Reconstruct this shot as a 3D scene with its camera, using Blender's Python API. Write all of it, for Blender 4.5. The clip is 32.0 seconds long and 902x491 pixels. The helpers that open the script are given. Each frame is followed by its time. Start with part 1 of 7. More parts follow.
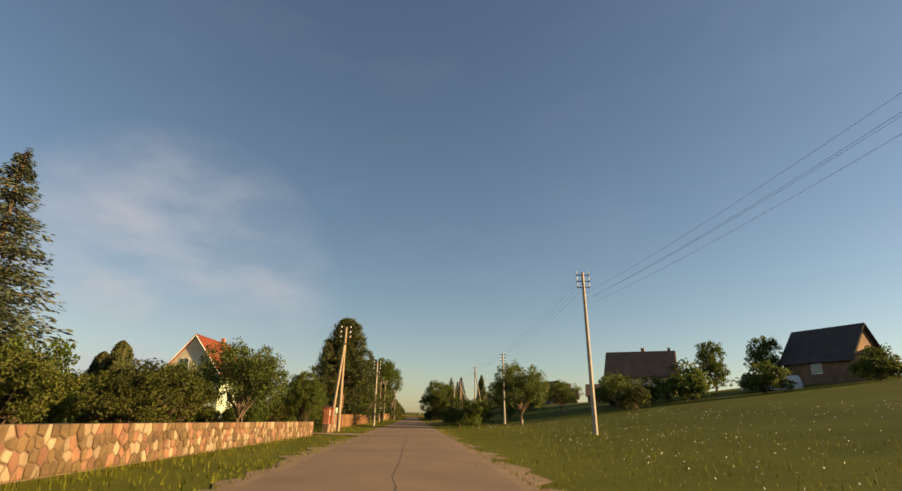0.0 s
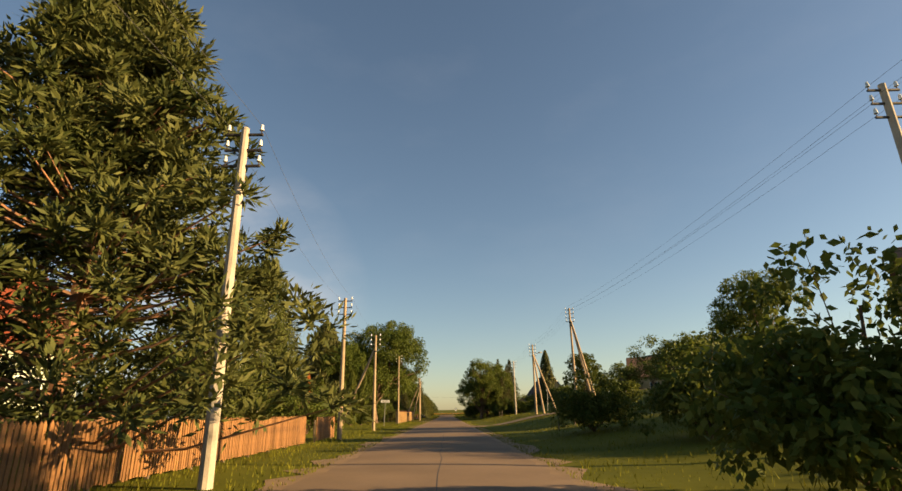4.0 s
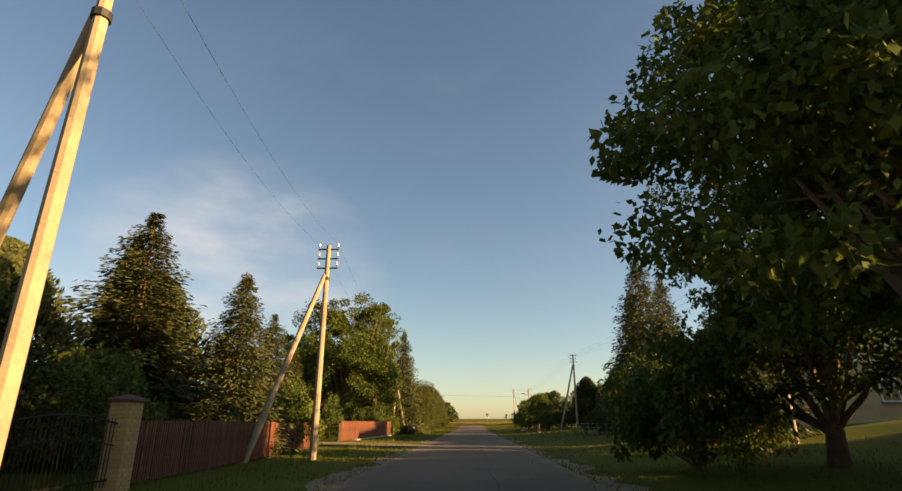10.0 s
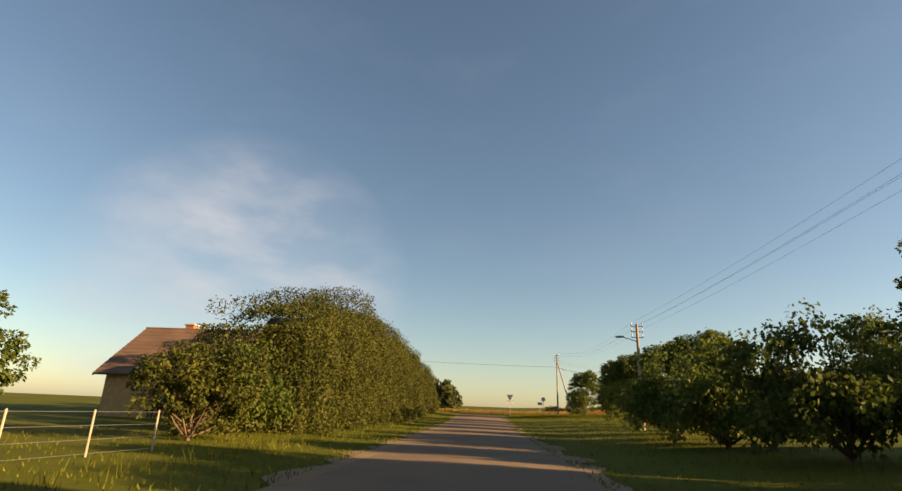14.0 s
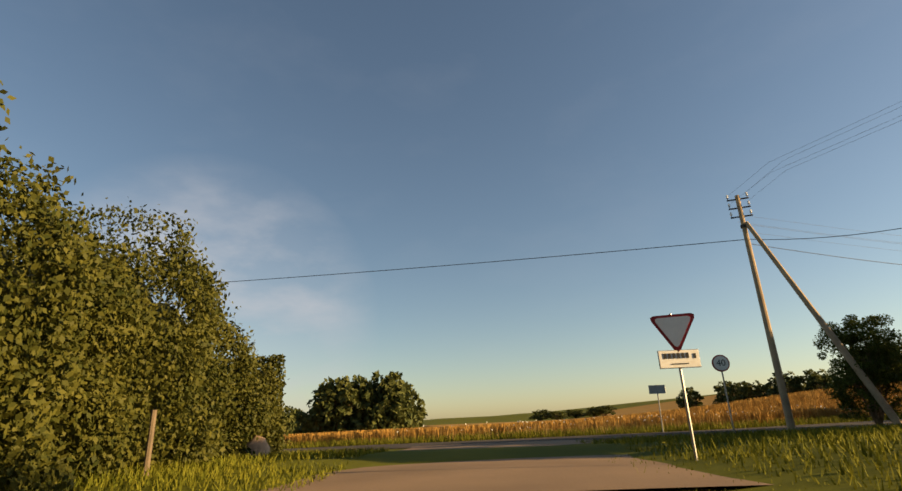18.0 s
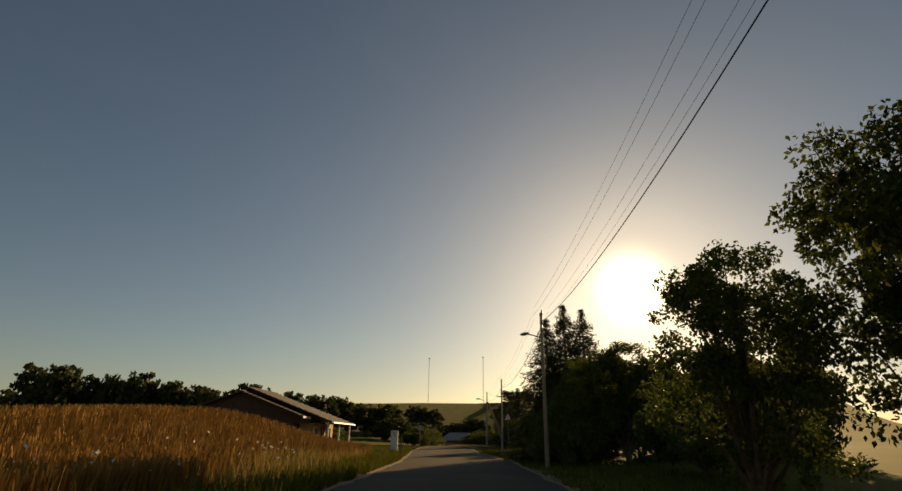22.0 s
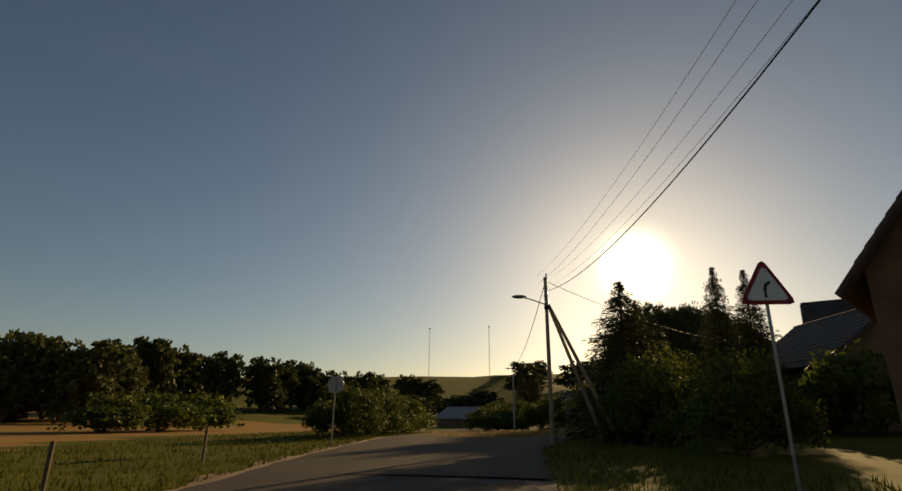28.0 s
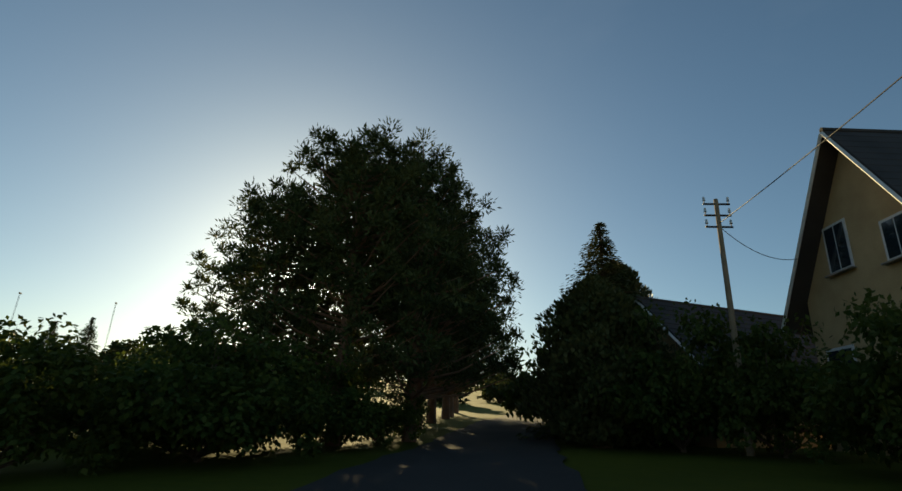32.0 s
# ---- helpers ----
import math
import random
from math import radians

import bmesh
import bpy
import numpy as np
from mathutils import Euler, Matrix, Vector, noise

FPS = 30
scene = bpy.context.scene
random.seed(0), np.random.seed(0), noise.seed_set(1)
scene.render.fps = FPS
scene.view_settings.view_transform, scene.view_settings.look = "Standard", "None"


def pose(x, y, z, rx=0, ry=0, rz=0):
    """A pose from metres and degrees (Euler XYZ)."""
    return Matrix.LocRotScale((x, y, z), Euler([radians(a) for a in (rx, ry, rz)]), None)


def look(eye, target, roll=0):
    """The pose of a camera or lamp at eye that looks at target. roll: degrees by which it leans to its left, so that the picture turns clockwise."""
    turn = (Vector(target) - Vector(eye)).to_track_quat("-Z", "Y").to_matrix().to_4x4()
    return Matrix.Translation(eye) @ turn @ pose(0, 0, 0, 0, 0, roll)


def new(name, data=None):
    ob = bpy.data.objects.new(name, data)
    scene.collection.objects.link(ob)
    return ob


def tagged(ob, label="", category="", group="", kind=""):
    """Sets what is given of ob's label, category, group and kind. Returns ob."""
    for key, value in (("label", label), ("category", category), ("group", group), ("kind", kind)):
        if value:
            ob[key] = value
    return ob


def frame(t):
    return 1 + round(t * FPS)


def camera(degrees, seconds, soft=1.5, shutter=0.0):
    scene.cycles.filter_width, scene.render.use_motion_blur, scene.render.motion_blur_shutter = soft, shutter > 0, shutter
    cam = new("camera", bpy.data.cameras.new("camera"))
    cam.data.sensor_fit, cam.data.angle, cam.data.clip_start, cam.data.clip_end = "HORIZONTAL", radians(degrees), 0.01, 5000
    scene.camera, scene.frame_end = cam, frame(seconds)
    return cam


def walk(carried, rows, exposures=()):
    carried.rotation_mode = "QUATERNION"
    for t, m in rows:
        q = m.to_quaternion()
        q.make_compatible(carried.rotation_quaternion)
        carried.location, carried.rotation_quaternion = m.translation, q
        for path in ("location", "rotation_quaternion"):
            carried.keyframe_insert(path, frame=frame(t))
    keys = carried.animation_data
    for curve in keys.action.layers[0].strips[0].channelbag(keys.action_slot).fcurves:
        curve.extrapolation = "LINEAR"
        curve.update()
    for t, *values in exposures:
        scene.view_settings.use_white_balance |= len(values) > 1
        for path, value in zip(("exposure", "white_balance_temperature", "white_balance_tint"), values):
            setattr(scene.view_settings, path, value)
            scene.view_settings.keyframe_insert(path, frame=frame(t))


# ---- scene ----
# ---------------- camera ----------------
cam = camera(80.9, 32.0, soft=1.5)


def aim(x, y, z, pitch, roll, yaw):
    """A camera at a place, by its heading, upward tilt and lean, in degrees."""
    a, b = radians(yaw), radians(pitch)
    ahead = Vector((-math.sin(a) * math.cos(b), math.cos(a) * math.cos(b), math.sin(b)))
    return look(Vector((x, y, z)), Vector((x, y, z)) + ahead * 2, roll)


# seconds, x, y, z, tilt, lean, heading
PATH = [
    (0, 0.158, 64.320, 1.350, 17.929, 1.262, -3.546),
    (0.5, 0.057, 70.773, 1.350, 17.721, 1.091, 2.744),
    (1, -0.035, 77.447, 1.350, 17.851, 1.078, 2.458),
    (1.5, -0.047, 84.992, 1.350, 18.009, 1.002, 1.896),
    (2, -0.164, 92.956, 1.350, 17.884, 0.553, 0.713),
    (2.5, -0.338, 100.561, 1.350, 18.140, -0.355, -0.567),
    (3, 0.170, 109.243, 1.350, 18.092, -1.168, -0.502),
    (3.5, 0.158, 117.232, 1.350, 17.431, -1.471, -1.217),
    (5.5, -0.636, 150.237, 1.350, 18.498, 2.136, 2.664),
    (6, -0.743, 160.019, 1.350, 18.342, 2.650, 2.438),
    (6.5, -0.208, 169.601, 1.350, 18.472, 2.490, 2.481),
    (7, 0.246, 179.101, 1.350, 18.853, 2.016, 2.488),
    (7.5, 0.064, 188.776, 1.350, 18.569, 1.472, 2.525),
    (8, 0.413, 197.972, 1.350, 18.546, 0.674, 2.898),
    (8.5, -0.058, 207.081, 1.350, 17.912, 0.176, 2.517),
    (9, -0.099, 215.790, 1.350, 18.356, 0.290, 2.638),
    (9.5, -0.116, 224.237, 1.350, 18.223, 0.431, 2.530),
    (10, -0.226, 234.822, 1.350, 18.519, 0.038, 2.095),
    (10.5, -0.656, 244.325, 1.350, 18.645, -0.754, 1.835),
    (11, -0.194, 254.283, 1.350, 18.991, -0.651, 1.951),
    (11.5, 0.897, 265.668, 1.350, 18.406, 0.679, 2.798),
    (12, 1.357, 276.564, 1.350, 18.432, 1.407, 3.306),
    (12.5, 0.930, 283.408, 1.350, 17.922, 0.775, 3.302),
    (13, 0.263, 290.051, 1.350, 17.632, 0.559, 3.235),
    (13.5, 0.331, 299.217, 1.350, 17.168, 2.349, 3.975),
    (15.5, 0.150, 336.139, 1.352, 18.291, 0.311, 3.155),
    (16, 0.198, 345.351, 1.354, 18.761, -0.635, 2.573),
    (16.5, -0.330, 354.929, 1.365, 18.647, -1.335, 1.935),
    (17, -0.378, 363.160, 1.501, 18.950, -2.192, 1.387),
    (17.5, -0.525, 371.087, 1.556, 18.431, -2.047, 1.065),
    (18, -0.489, 378.376, 1.742, 18.456, -2.726, -0.062),
    (18.5, 0.061, 384.434, 1.762, 17.883, -2.702, -1.077),
    (19, 0.300, 389.300, 1.976, 17.356, -2.499, -4.980),
    (19.5, 1.300, 393.000, 1.984, 17.285, -0.609, -9.900),
    (20, 3.700, 396.800, 1.998, 17.937, 0.463, -20.200),
    (20.5, 6.200, 400.500, 1.987, 18.929, 0.248, -42.800),
    (21, 8.800, 402.900, 2.066, 20.238, 0.197, -58.100),
    (21.5, 11.200, 404.200, 2.055, 20.213, 0.462, -72.000),
    (22, 13.600, 405.000, 2.039, 19.902, 0.894, -75.880),
    (22.5, 17.171, 405.777, 2.041, 20.140, 1.035, -75.672),
    (23, 21.592, 406.741, 2.044, 19.886, 0.854, -75.593),
    (23.5, 25.745, 407.730, 2.060, 19.696, 0.360, -75.532),
    (24, 30.139, 408.715, 2.077, 19.535, 0.185, -75.123),
    (24.5, 34.107, 409.654, 2.086, 19.168, -0.053, -75.095),
    (25, 39.200, 410.756, 2.096, 19.245, -0.523, -75.400),
    (25.5, 43.900, 411.746, 2.079, 18.878, -0.517, -75.353),
    (27.5, 62.000, 416.616, 2.014, 17.892, 0.885, -75.693),
    (28, 67.900, 417.426, 1.998, 17.651, 0.488, -75.593),
    (28.5, 73.900, 418.732, 1.989, 17.861, -0.654, -75.588),
    (29, 79.700, 419.906, 1.981, 17.938, -2.257, -76.438),
    (29.5, 85.000, 421.022, 2.021, 17.696, -1.637, -79.422),
    (30, 90.300, 421.280, 2.061, 18.127, 0.257, -85.371),
    (30.5, 96.900, 420.588, 2.030, 18.055, 0.553, -93.717),
    (31, 103.400, 419.737, 1.999, 18.640, 1.959, -103.256),
    (31.5, 109.400, 417.492, 2.034, 19.153, 2.381, -108.494),
    (32, 115.200, 414.553, 2.069, 19.357, 2.391, -110.698),
]
EV = 1.36
EXPOSURES = [(0, -0.05, 6700), (3.5, 0.1, 6800), (5.5, 0.3, 7000), (8, 0.45, 7300), (10, 0.4, 7050), (12.5, 0.25, 6900), (15.5, 0.25, 6900), (17.5, 0.15, 6900), (18.5, -0.1, 6900), (19.5, -0.25, 7200), (20.4, -0.4, 7300), (21.0, -0.95, 7300), (21.6, -1.3, 7400), (22.6, -1.15, 7400), (23.3, -1.2, 7000), (24.0, -1.3, 6000), (24.6, -1.2, 6600), (25.2, -1.1, 7100), (28.0, -1.3, 6900), (28.6, -1.25, 6400), (29.0, -1.35, 5900), (29.6, -1.35, 6500), (30.2, -1.3, 6700), (31.0, -1.2, 6700), (31.5, -1.0, 6200), (32, -0.62, 5900)]
walk(cam, [(t, aim(*row)) for t, *row in PATH], [(t, ev + EV, k, -4 if k < 6050 else 10) for t, ev, k in EXPOSURES])

STREET_Z = [(-200, 0.0), (345, 0.0), (366, 0.2), (382, 0.6), (390, 0.7), (600, 0.7)]
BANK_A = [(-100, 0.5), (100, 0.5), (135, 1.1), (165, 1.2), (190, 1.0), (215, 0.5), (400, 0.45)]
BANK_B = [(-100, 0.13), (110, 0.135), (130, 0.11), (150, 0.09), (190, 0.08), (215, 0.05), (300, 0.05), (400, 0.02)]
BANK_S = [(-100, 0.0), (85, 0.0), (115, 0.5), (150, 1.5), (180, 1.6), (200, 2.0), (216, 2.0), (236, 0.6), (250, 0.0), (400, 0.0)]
LANE_J = 4
LEFT_HILL = 2.0


# ---------------- light ----------------
SUN_AZ, SUN_EL = 104.0, 14.7          # degrees clockwise from +y, degrees above the horizon
_a, _e = radians(SUN_AZ), radians(SUN_EL)
SUN_DIR = Vector((math.sin(_a) * math.cos(_e), math.cos(_a) * math.cos(_e), math.sin(_e)))
GLARE_AZ = 95.4          # middle of the glare round the sun
GLARE_DIR = Vector((math.sin(radians(GLARE_AZ)) * math.cos(_e), math.cos(radians(GLARE_AZ)) * math.cos(_e), math.sin(_e)))

world = bpy.data.worlds.new("evening_sky")
scene.world = world
world.use_nodes = True
wn, wl = world.node_tree.nodes, world.node_tree.links
wn.clear()
w_out = wn.new("ShaderNodeOutputWorld")
w_bg = wn.new("ShaderNodeBackground")
sky = wn.new("ShaderNodeTexSky")
sky.sky_type = "NISHITA"
sky.sun_disc = False
sky.sun_elevation, sky.sun_rotation = _e, radians(GLARE_AZ)
sky.altitude, sky.air_density, sky.dust_density, sky.ozone_density = 100, 1.0, 0.6, 1.2
w_bg.inputs["Strength"].default_value = 0.050
coord = wn.new("ShaderNodeTexCoord")


def wmath(op, a, b=None, clamp=False):
    n = wn.new("ShaderNodeMath")
    n.operation, n.use_clamp = op, clamp
    for i, v in enumerate((a, b)):
        if v is None:
            continue
        if isinstance(v, (int, float)):
            n.inputs[i].default_value = v
        else:
            wl.new(v, n.inputs[i])
    return n.outputs[0]


def wdot(direction):
    n = wn.new("ShaderNodeVectorMath")
    n.operation = "DOT_PRODUCT"
    wl.new(coord.outputs["Generated"], n.inputs[0])
    n.inputs[1].default_value = Vector(direction).normalized()
    return n.outputs["Value"]


def wmix(fac, a, b, blend="MIX"):
    n = wn.new("ShaderNodeMix")
    n.data_type, n.blend_type, n.clamp_factor = "RGBA", blend, False
    for i, v in ((0, fac), (6, a), (7, b)):
        if isinstance(v, (int, float, tuple)):
            n.inputs[i].default_value = v
        else:
            wl.new(v, n.inputs[i])
    return n.outputs[2]


# thin evening cloud low in the west of the street, stretched by the wind
cmap = wn.new("ShaderNodeMapping")
cmap.inputs["Scale"].default_value = (2.2, 2.2, 5.0)
cmap.inputs["Rotation"].default_value = (0.0, 0.35, 0.3)
wl.new(coord.outputs["Generated"], cmap.inputs[0])
cn = wn.new("ShaderNodeTexNoise")
cn.inputs["Scale"].default_value, cn.inputs["Detail"].default_value, cn.inputs["Roughness"].default_value = 1.9, 9.0, 0.55
wl.new(cmap.outputs[0], cn.inputs[0])
near_cloud = wmath("MULTIPLY", wmath("SUBTRACT", wdot((-0.36, 0.756, 0.145)), 0.955), 26.0, True)
cloud = wmath("MULTIPLY", near_cloud, wmath("ADD", wmath("MULTIPLY", wmath("SUBTRACT", cn.outputs["Fac"], 0.40), 3.2, True), 0.22), True)
veil = wmath("MULTIPLY", wmath("SUBTRACT", cn.outputs["Fac"], 0.52), 0.9, True)
cloudy = wmix(wmath("MULTIPLY", wmath("ADD", cloud, wmath("MULTIPLY", veil, 0.25)), 0.80, True), sky.outputs[0], (4.3, 4.4, 4.8, 1))
# the sun's aureole and its blown-out middle
sd = wmath("MAXIMUM", wdot(GLARE_DIR), 0.0)
halo = wmath("ADD", wmath("MULTIPLY", wmath("POWER", sd, 1250.0), 90.0), wmath("ADD", wmath("MULTIPLY", wmath("POWER", sd, 60.0), 0.6), wmath("MULTIPLY", wmath("POWER", sd, 10.0), 1.1)))
glow = wmix(wmath("ADD", halo, 0.0), (0, 0, 0, 1), (1.0, 0.86, 0.58, 1))
sky_sum = wmix(1.0, cloudy, glow, "ADD")
wl.new(sky_sum, w_bg.inputs["Color"])
wl.new(w_bg.outputs[0], w_out.inputs["Surface"])

sun_data = bpy.data.lights.new("sun", "SUN")
sun_data.energy, sun_data.angle, sun_data.color = 5.0, radians(0.6), (1.0, 0.69, 0.34)
sun = new("sun", sun_data)
sun.matrix_world = look(SUN_DIR * 300, (0, 0, 0))


# ---------------- materials ----------------
def mat(name, base, second=None, scale=4.0, fine=40.0, rough=0.85, metal=0.0, bump=0.3, spread=0.5, per_object=0.0, spec=0.3, emit=None):
    """Principled paint, stone, wood ...: two colours mixed at two scales of noise, with relief and uneven roughness."""
    m = bpy.data.materials.new(name)
    m.use_nodes = True
    nt = m.node_tree
    n, l = nt.nodes, nt.links
    bsdf = n["Principled BSDF"]
    second = second or tuple(c * 0.7 for c in base)
    tc = n.new("ShaderNodeTexCoord")
    na, nb = n.new("ShaderNodeTexNoise"), n.new("ShaderNodeTexNoise")
    for node, sc, det in ((na, scale, 5), (nb, fine, 4)):
        node.inputs["Scale"].default_value, node.inputs["Detail"].default_value = sc, det
        l.new(tc.outputs["Object"], node.inputs[0])
    mixf = n.new("ShaderNodeMath")
    mixf.operation = "MULTIPLY_ADD"
    l.new(nb.outputs["Fac"], mixf.inputs[0])
    mixf.inputs[1].default_value = 0.45
    l.new(na.outputs["Fac"], mixf.inputs[2])
    rng = n.new("ShaderNodeMapRange")
    rng.inputs["From Min"].default_value, rng.inputs["From Max"].default_value = 0.72 - spread * 0.4, 0.72 + spread * 0.4
    l.new(mixf.outputs[0], rng.inputs["Value"])
    mx = n.new("ShaderNodeMix")
    mx.data_type = "RGBA"
    mx.inputs[6].default_value, mx.inputs[7].default_value = (*second, 1), (*base, 1)
    l.new(rng.outputs[0], mx.inputs[0])
    col = mx.outputs[2]
    if per_object:
        oi, hsv, mr = n.new("ShaderNodeObjectInfo"), n.new("ShaderNodeHueSaturation"), n.new("ShaderNodeMapRange")
        mr.inputs["To Min"].default_value, mr.inputs["To Max"].default_value = 1 - per_object, 1 + per_object
        l.new(oi.outputs["Random"], mr.inputs["Value"])
        l.new(mr.outputs[0], hsv.inputs["Value"])
        l.new(col, hsv.inputs["Color"])
        col = hsv.outputs[0]
    l.new(col, bsdf.inputs["Base Color"])
    bsdf.inputs["Metallic"].default_value = metal
    bsdf.inputs["Specular IOR Level"].default_value = spec
    rr = n.new("ShaderNodeMapRange")
    rr.inputs["To Min"].default_value, rr.inputs["To Max"].default_value = max(rough - 0.12, 0.03), min(rough + 0.12, 1.0)
    l.new(nb.outputs["Fac"], rr.inputs["Value"])
    l.new(rr.outputs[0], bsdf.inputs["Roughness"])
    if bump:
        bp = n.new("ShaderNodeBump")
        bp.inputs["Strength"].default_value, bp.inputs["Distance"].default_value = bump, 0.02
        l.new(mixf.outputs[0], bp.inputs["Height"])
        l.new(bp.outputs[0], bsdf.inputs["Normal"])
    if emit:
        bsdf.inputs["Emission Color"].default_value, bsdf.inputs["Emission Strength"].default_value = (*emit[0], 1), emit[1]
    return m


def leaf_mat(name, dark, light, through_light=0.35, rough=0.6, spec=0.12):
    """Leaves: each its own shade between two greens, part of the light passing through."""
    m = bpy.data.materials.new(name)
    m.use_nodes = True
    nt = m.node_tree
    n, l = nt.nodes, nt.links
    bsdf, out = n["Principled BSDF"], n["Material Output"]
    geo, tc, no = n.new("ShaderNodeNewGeometry"), n.new("ShaderNodeTexCoord"), n.new("ShaderNodeTexNoise")
    no.inputs["Scale"].default_value, no.inputs["Detail"].default_value = 0.55, 3
    l.new(tc.outputs["Object"], no.inputs[0])
    ad = n.new("ShaderNodeMath")
    ad.operation = "MULTIPLY_ADD"
    l.new(geo.outputs["Random Per Island"], ad.inputs[0])
    ad.inputs[1].default_value = 0.55
    l.new(no.outputs["Fac"], ad.inputs[2])
    mr = n.new("ShaderNodeMapRange")
    mr.inputs["From Min"].default_value, mr.inputs["From Max"].default_value = 0.35, 1.15
    l.new(ad.outputs[0], mr.inputs["Value"])
    mx = n.new("ShaderNodeMix")
    mx.data_type = "RGBA"
    mx.inputs[6].default_value, mx.inputs[7].default_value = (*dark, 1), (*light, 1)
    l.new(mr.outputs[0], mx.inputs[0])
    oi, hsv, mv = n.new("ShaderNodeObjectInfo"), n.new("ShaderNodeHueSaturation"), n.new("ShaderNodeMapRange")
    mv.inputs["To Min"].default_value, mv.inputs["To Max"].default_value = 0.82, 1.18
    l.new(oi.outputs["Random"], mv.inputs["Value"])
    l.new(mv.outputs[0], hsv.inputs["Value"])
    l.new(mx.outputs[2], hsv.inputs["Color"])
    l.new(hsv.outputs[0], bsdf.inputs["Base Color"])
    bsdf.inputs["Roughness"].default_value = rough
    bsdf.inputs["Specular IOR Level"].default_value = spec
    tr, ms = n.new("ShaderNodeBsdfTranslucent"), n.new("ShaderNodeMixShader")
    l.new(hsv.outputs[0], tr.inputs["Color"])
    ms.inputs[0].default_value = through_light
    l.new(bsdf.outputs[0], ms.inputs[1])
    l.new(tr.outputs[0], ms.inputs[2])
    l.new(ms.outputs[0], out.inputs["Surface"])
    return m


def glass_mat(name, tint=(0.02, 0.03, 0.04)):
    m = bpy.data.materials.new(name)
    m.use_nodes = True
    b = m.node_tree.nodes["Principled BSDF"]
    b.inputs["Base Color"].default_value = (*tint, 1)
    b.inputs["Roughness"].default_value, b.inputs["Specular IOR Level"].default_value = 0.04, 0.8
    return m


M_ASPHALT = mat("worn_asphalt", (0.255, 0.180, 0.118), (0.155, 0.110, 0.075), 0.35, 18, 0.95, bump=0.5, spread=0.8, spec=0.12)
M_TARMAC = mat("dark_tarmac", (0.085, 0.075, 0.066), (0.050, 0.045, 0.040), 0.3, 25, 0.95, bump=0.5, spread=0.8, spec=0.06)
M_GRAVEL = mat("dusty_gravel", (0.29, 0.195, 0.11), (0.155, 0.105, 0.06), 0.9, 14, 0.95, bump=0.8, spread=0.9)
M_TAR = mat("tar_seam", (0.045, 0.04, 0.037), (0.03, 0.028, 0.026), 2, 20, 0.7)
M_TURF = mat("mown_turf", (0.130, 0.132, 0.016), (0.062, 0.070, 0.009), 0.16, 2.6, 0.97, bump=1.0, spread=1.0, spec=0.05)
M_WHEAT_SOIL = mat("wheat_ground", (0.34, 0.205, 0.060), (0.21, 0.13, 0.040), 0.12, 3.0, 0.97, bump=1.0, spread=0.9, spec=0.05)
M_WHEAT = leaf_mat("ripe_wheat", (0.21, 0.116, 0.030), (0.37, 0.215, 0.060), 0.12, 0.75, 0.05)
M_GRASS = leaf_mat("grass_blades", (0.058, 0.070, 0.008), (0.160, 0.155, 0.020), 0.22, 0.75, 0.05)
M_DRY = leaf_mat("dry_grass", (0.20, 0.14, 0.05), (0.42, 0.30, 0.11), 0.35, 0.7)
M_BARK = mat("brown_bark", (0.20, 0.13, 0.08), (0.09, 0.06, 0.04), 3, 22, 0.95, bump=1.0)
M_PINEBARK = mat("pine_bark", (0.30, 0.15, 0.08), (0.13, 0.08, 0.05), 3, 18, 0.95, bump=1.0)
M_BIRCHBARK = mat("birch_bark", (0.62, 0.58, 0.50), (0.12, 0.10, 0.09), 5, 9, 0.85, bump=0.6, spread=0.7)
M_WHITEWASH = mat("limewashed_bark", (0.72, 0.69, 0.62), (0.5, 0.46, 0.4), 4, 20, 0.9)
L_LIME = leaf_mat("lime_leaves", (0.040, 0.070, 0.012), (0.135, 0.150, 0.028))
L_WALNUT = leaf_mat("walnut_leaves", (0.032, 0.056, 0.010), (0.110, 0.132, 0.022))
L_HEDGE = leaf_mat("hedge_leaves", (0.026, 0.038, 0.008), (0.118, 0.115, 0.022), 0.28)
L_APPLE = leaf_mat("apple_leaves", (0.045, 0.075, 0.016), (0.15, 0.17, 0.040))
L_SPRUCE = leaf_mat("spruce_needles", (0.030, 0.045, 0.014), (0.110, 0.105, 0.036), 0.15)
L_BLUE = leaf_mat("blue_spruce_needles", (0.040, 0.055, 0.030), (0.13, 0.14, 0.085), 0.15)
L_THUJA = leaf_mat("thuja_sprays", (0.040, 0.066, 0.010), (0.125, 0.135, 0.024), 0.2)
L_GOLD = leaf_mat("golden_thuja_sprays", (0.10, 0.11, 0.012), (0.30, 0.25, 0.035), 0.25)
L_RUST = leaf_mat("browned_thuja_sprays", (0.20, 0.060, 0.014), (0.42, 0.14, 0.035), 0.2)
L_PINE = leaf_mat("pine_needles", (0.034, 0.052, 0.014), (0.125, 0.130, 0.040), 0.2)
L_BIRCH = leaf_mat("birch_leaves", (0.042, 0.060, 0.013), (0.125, 0.135, 0.034))
L_FAR = leaf_mat("far_wood_leaves", (0.036, 0.050, 0.015), (0.105, 0.112, 0.032), 0.25)
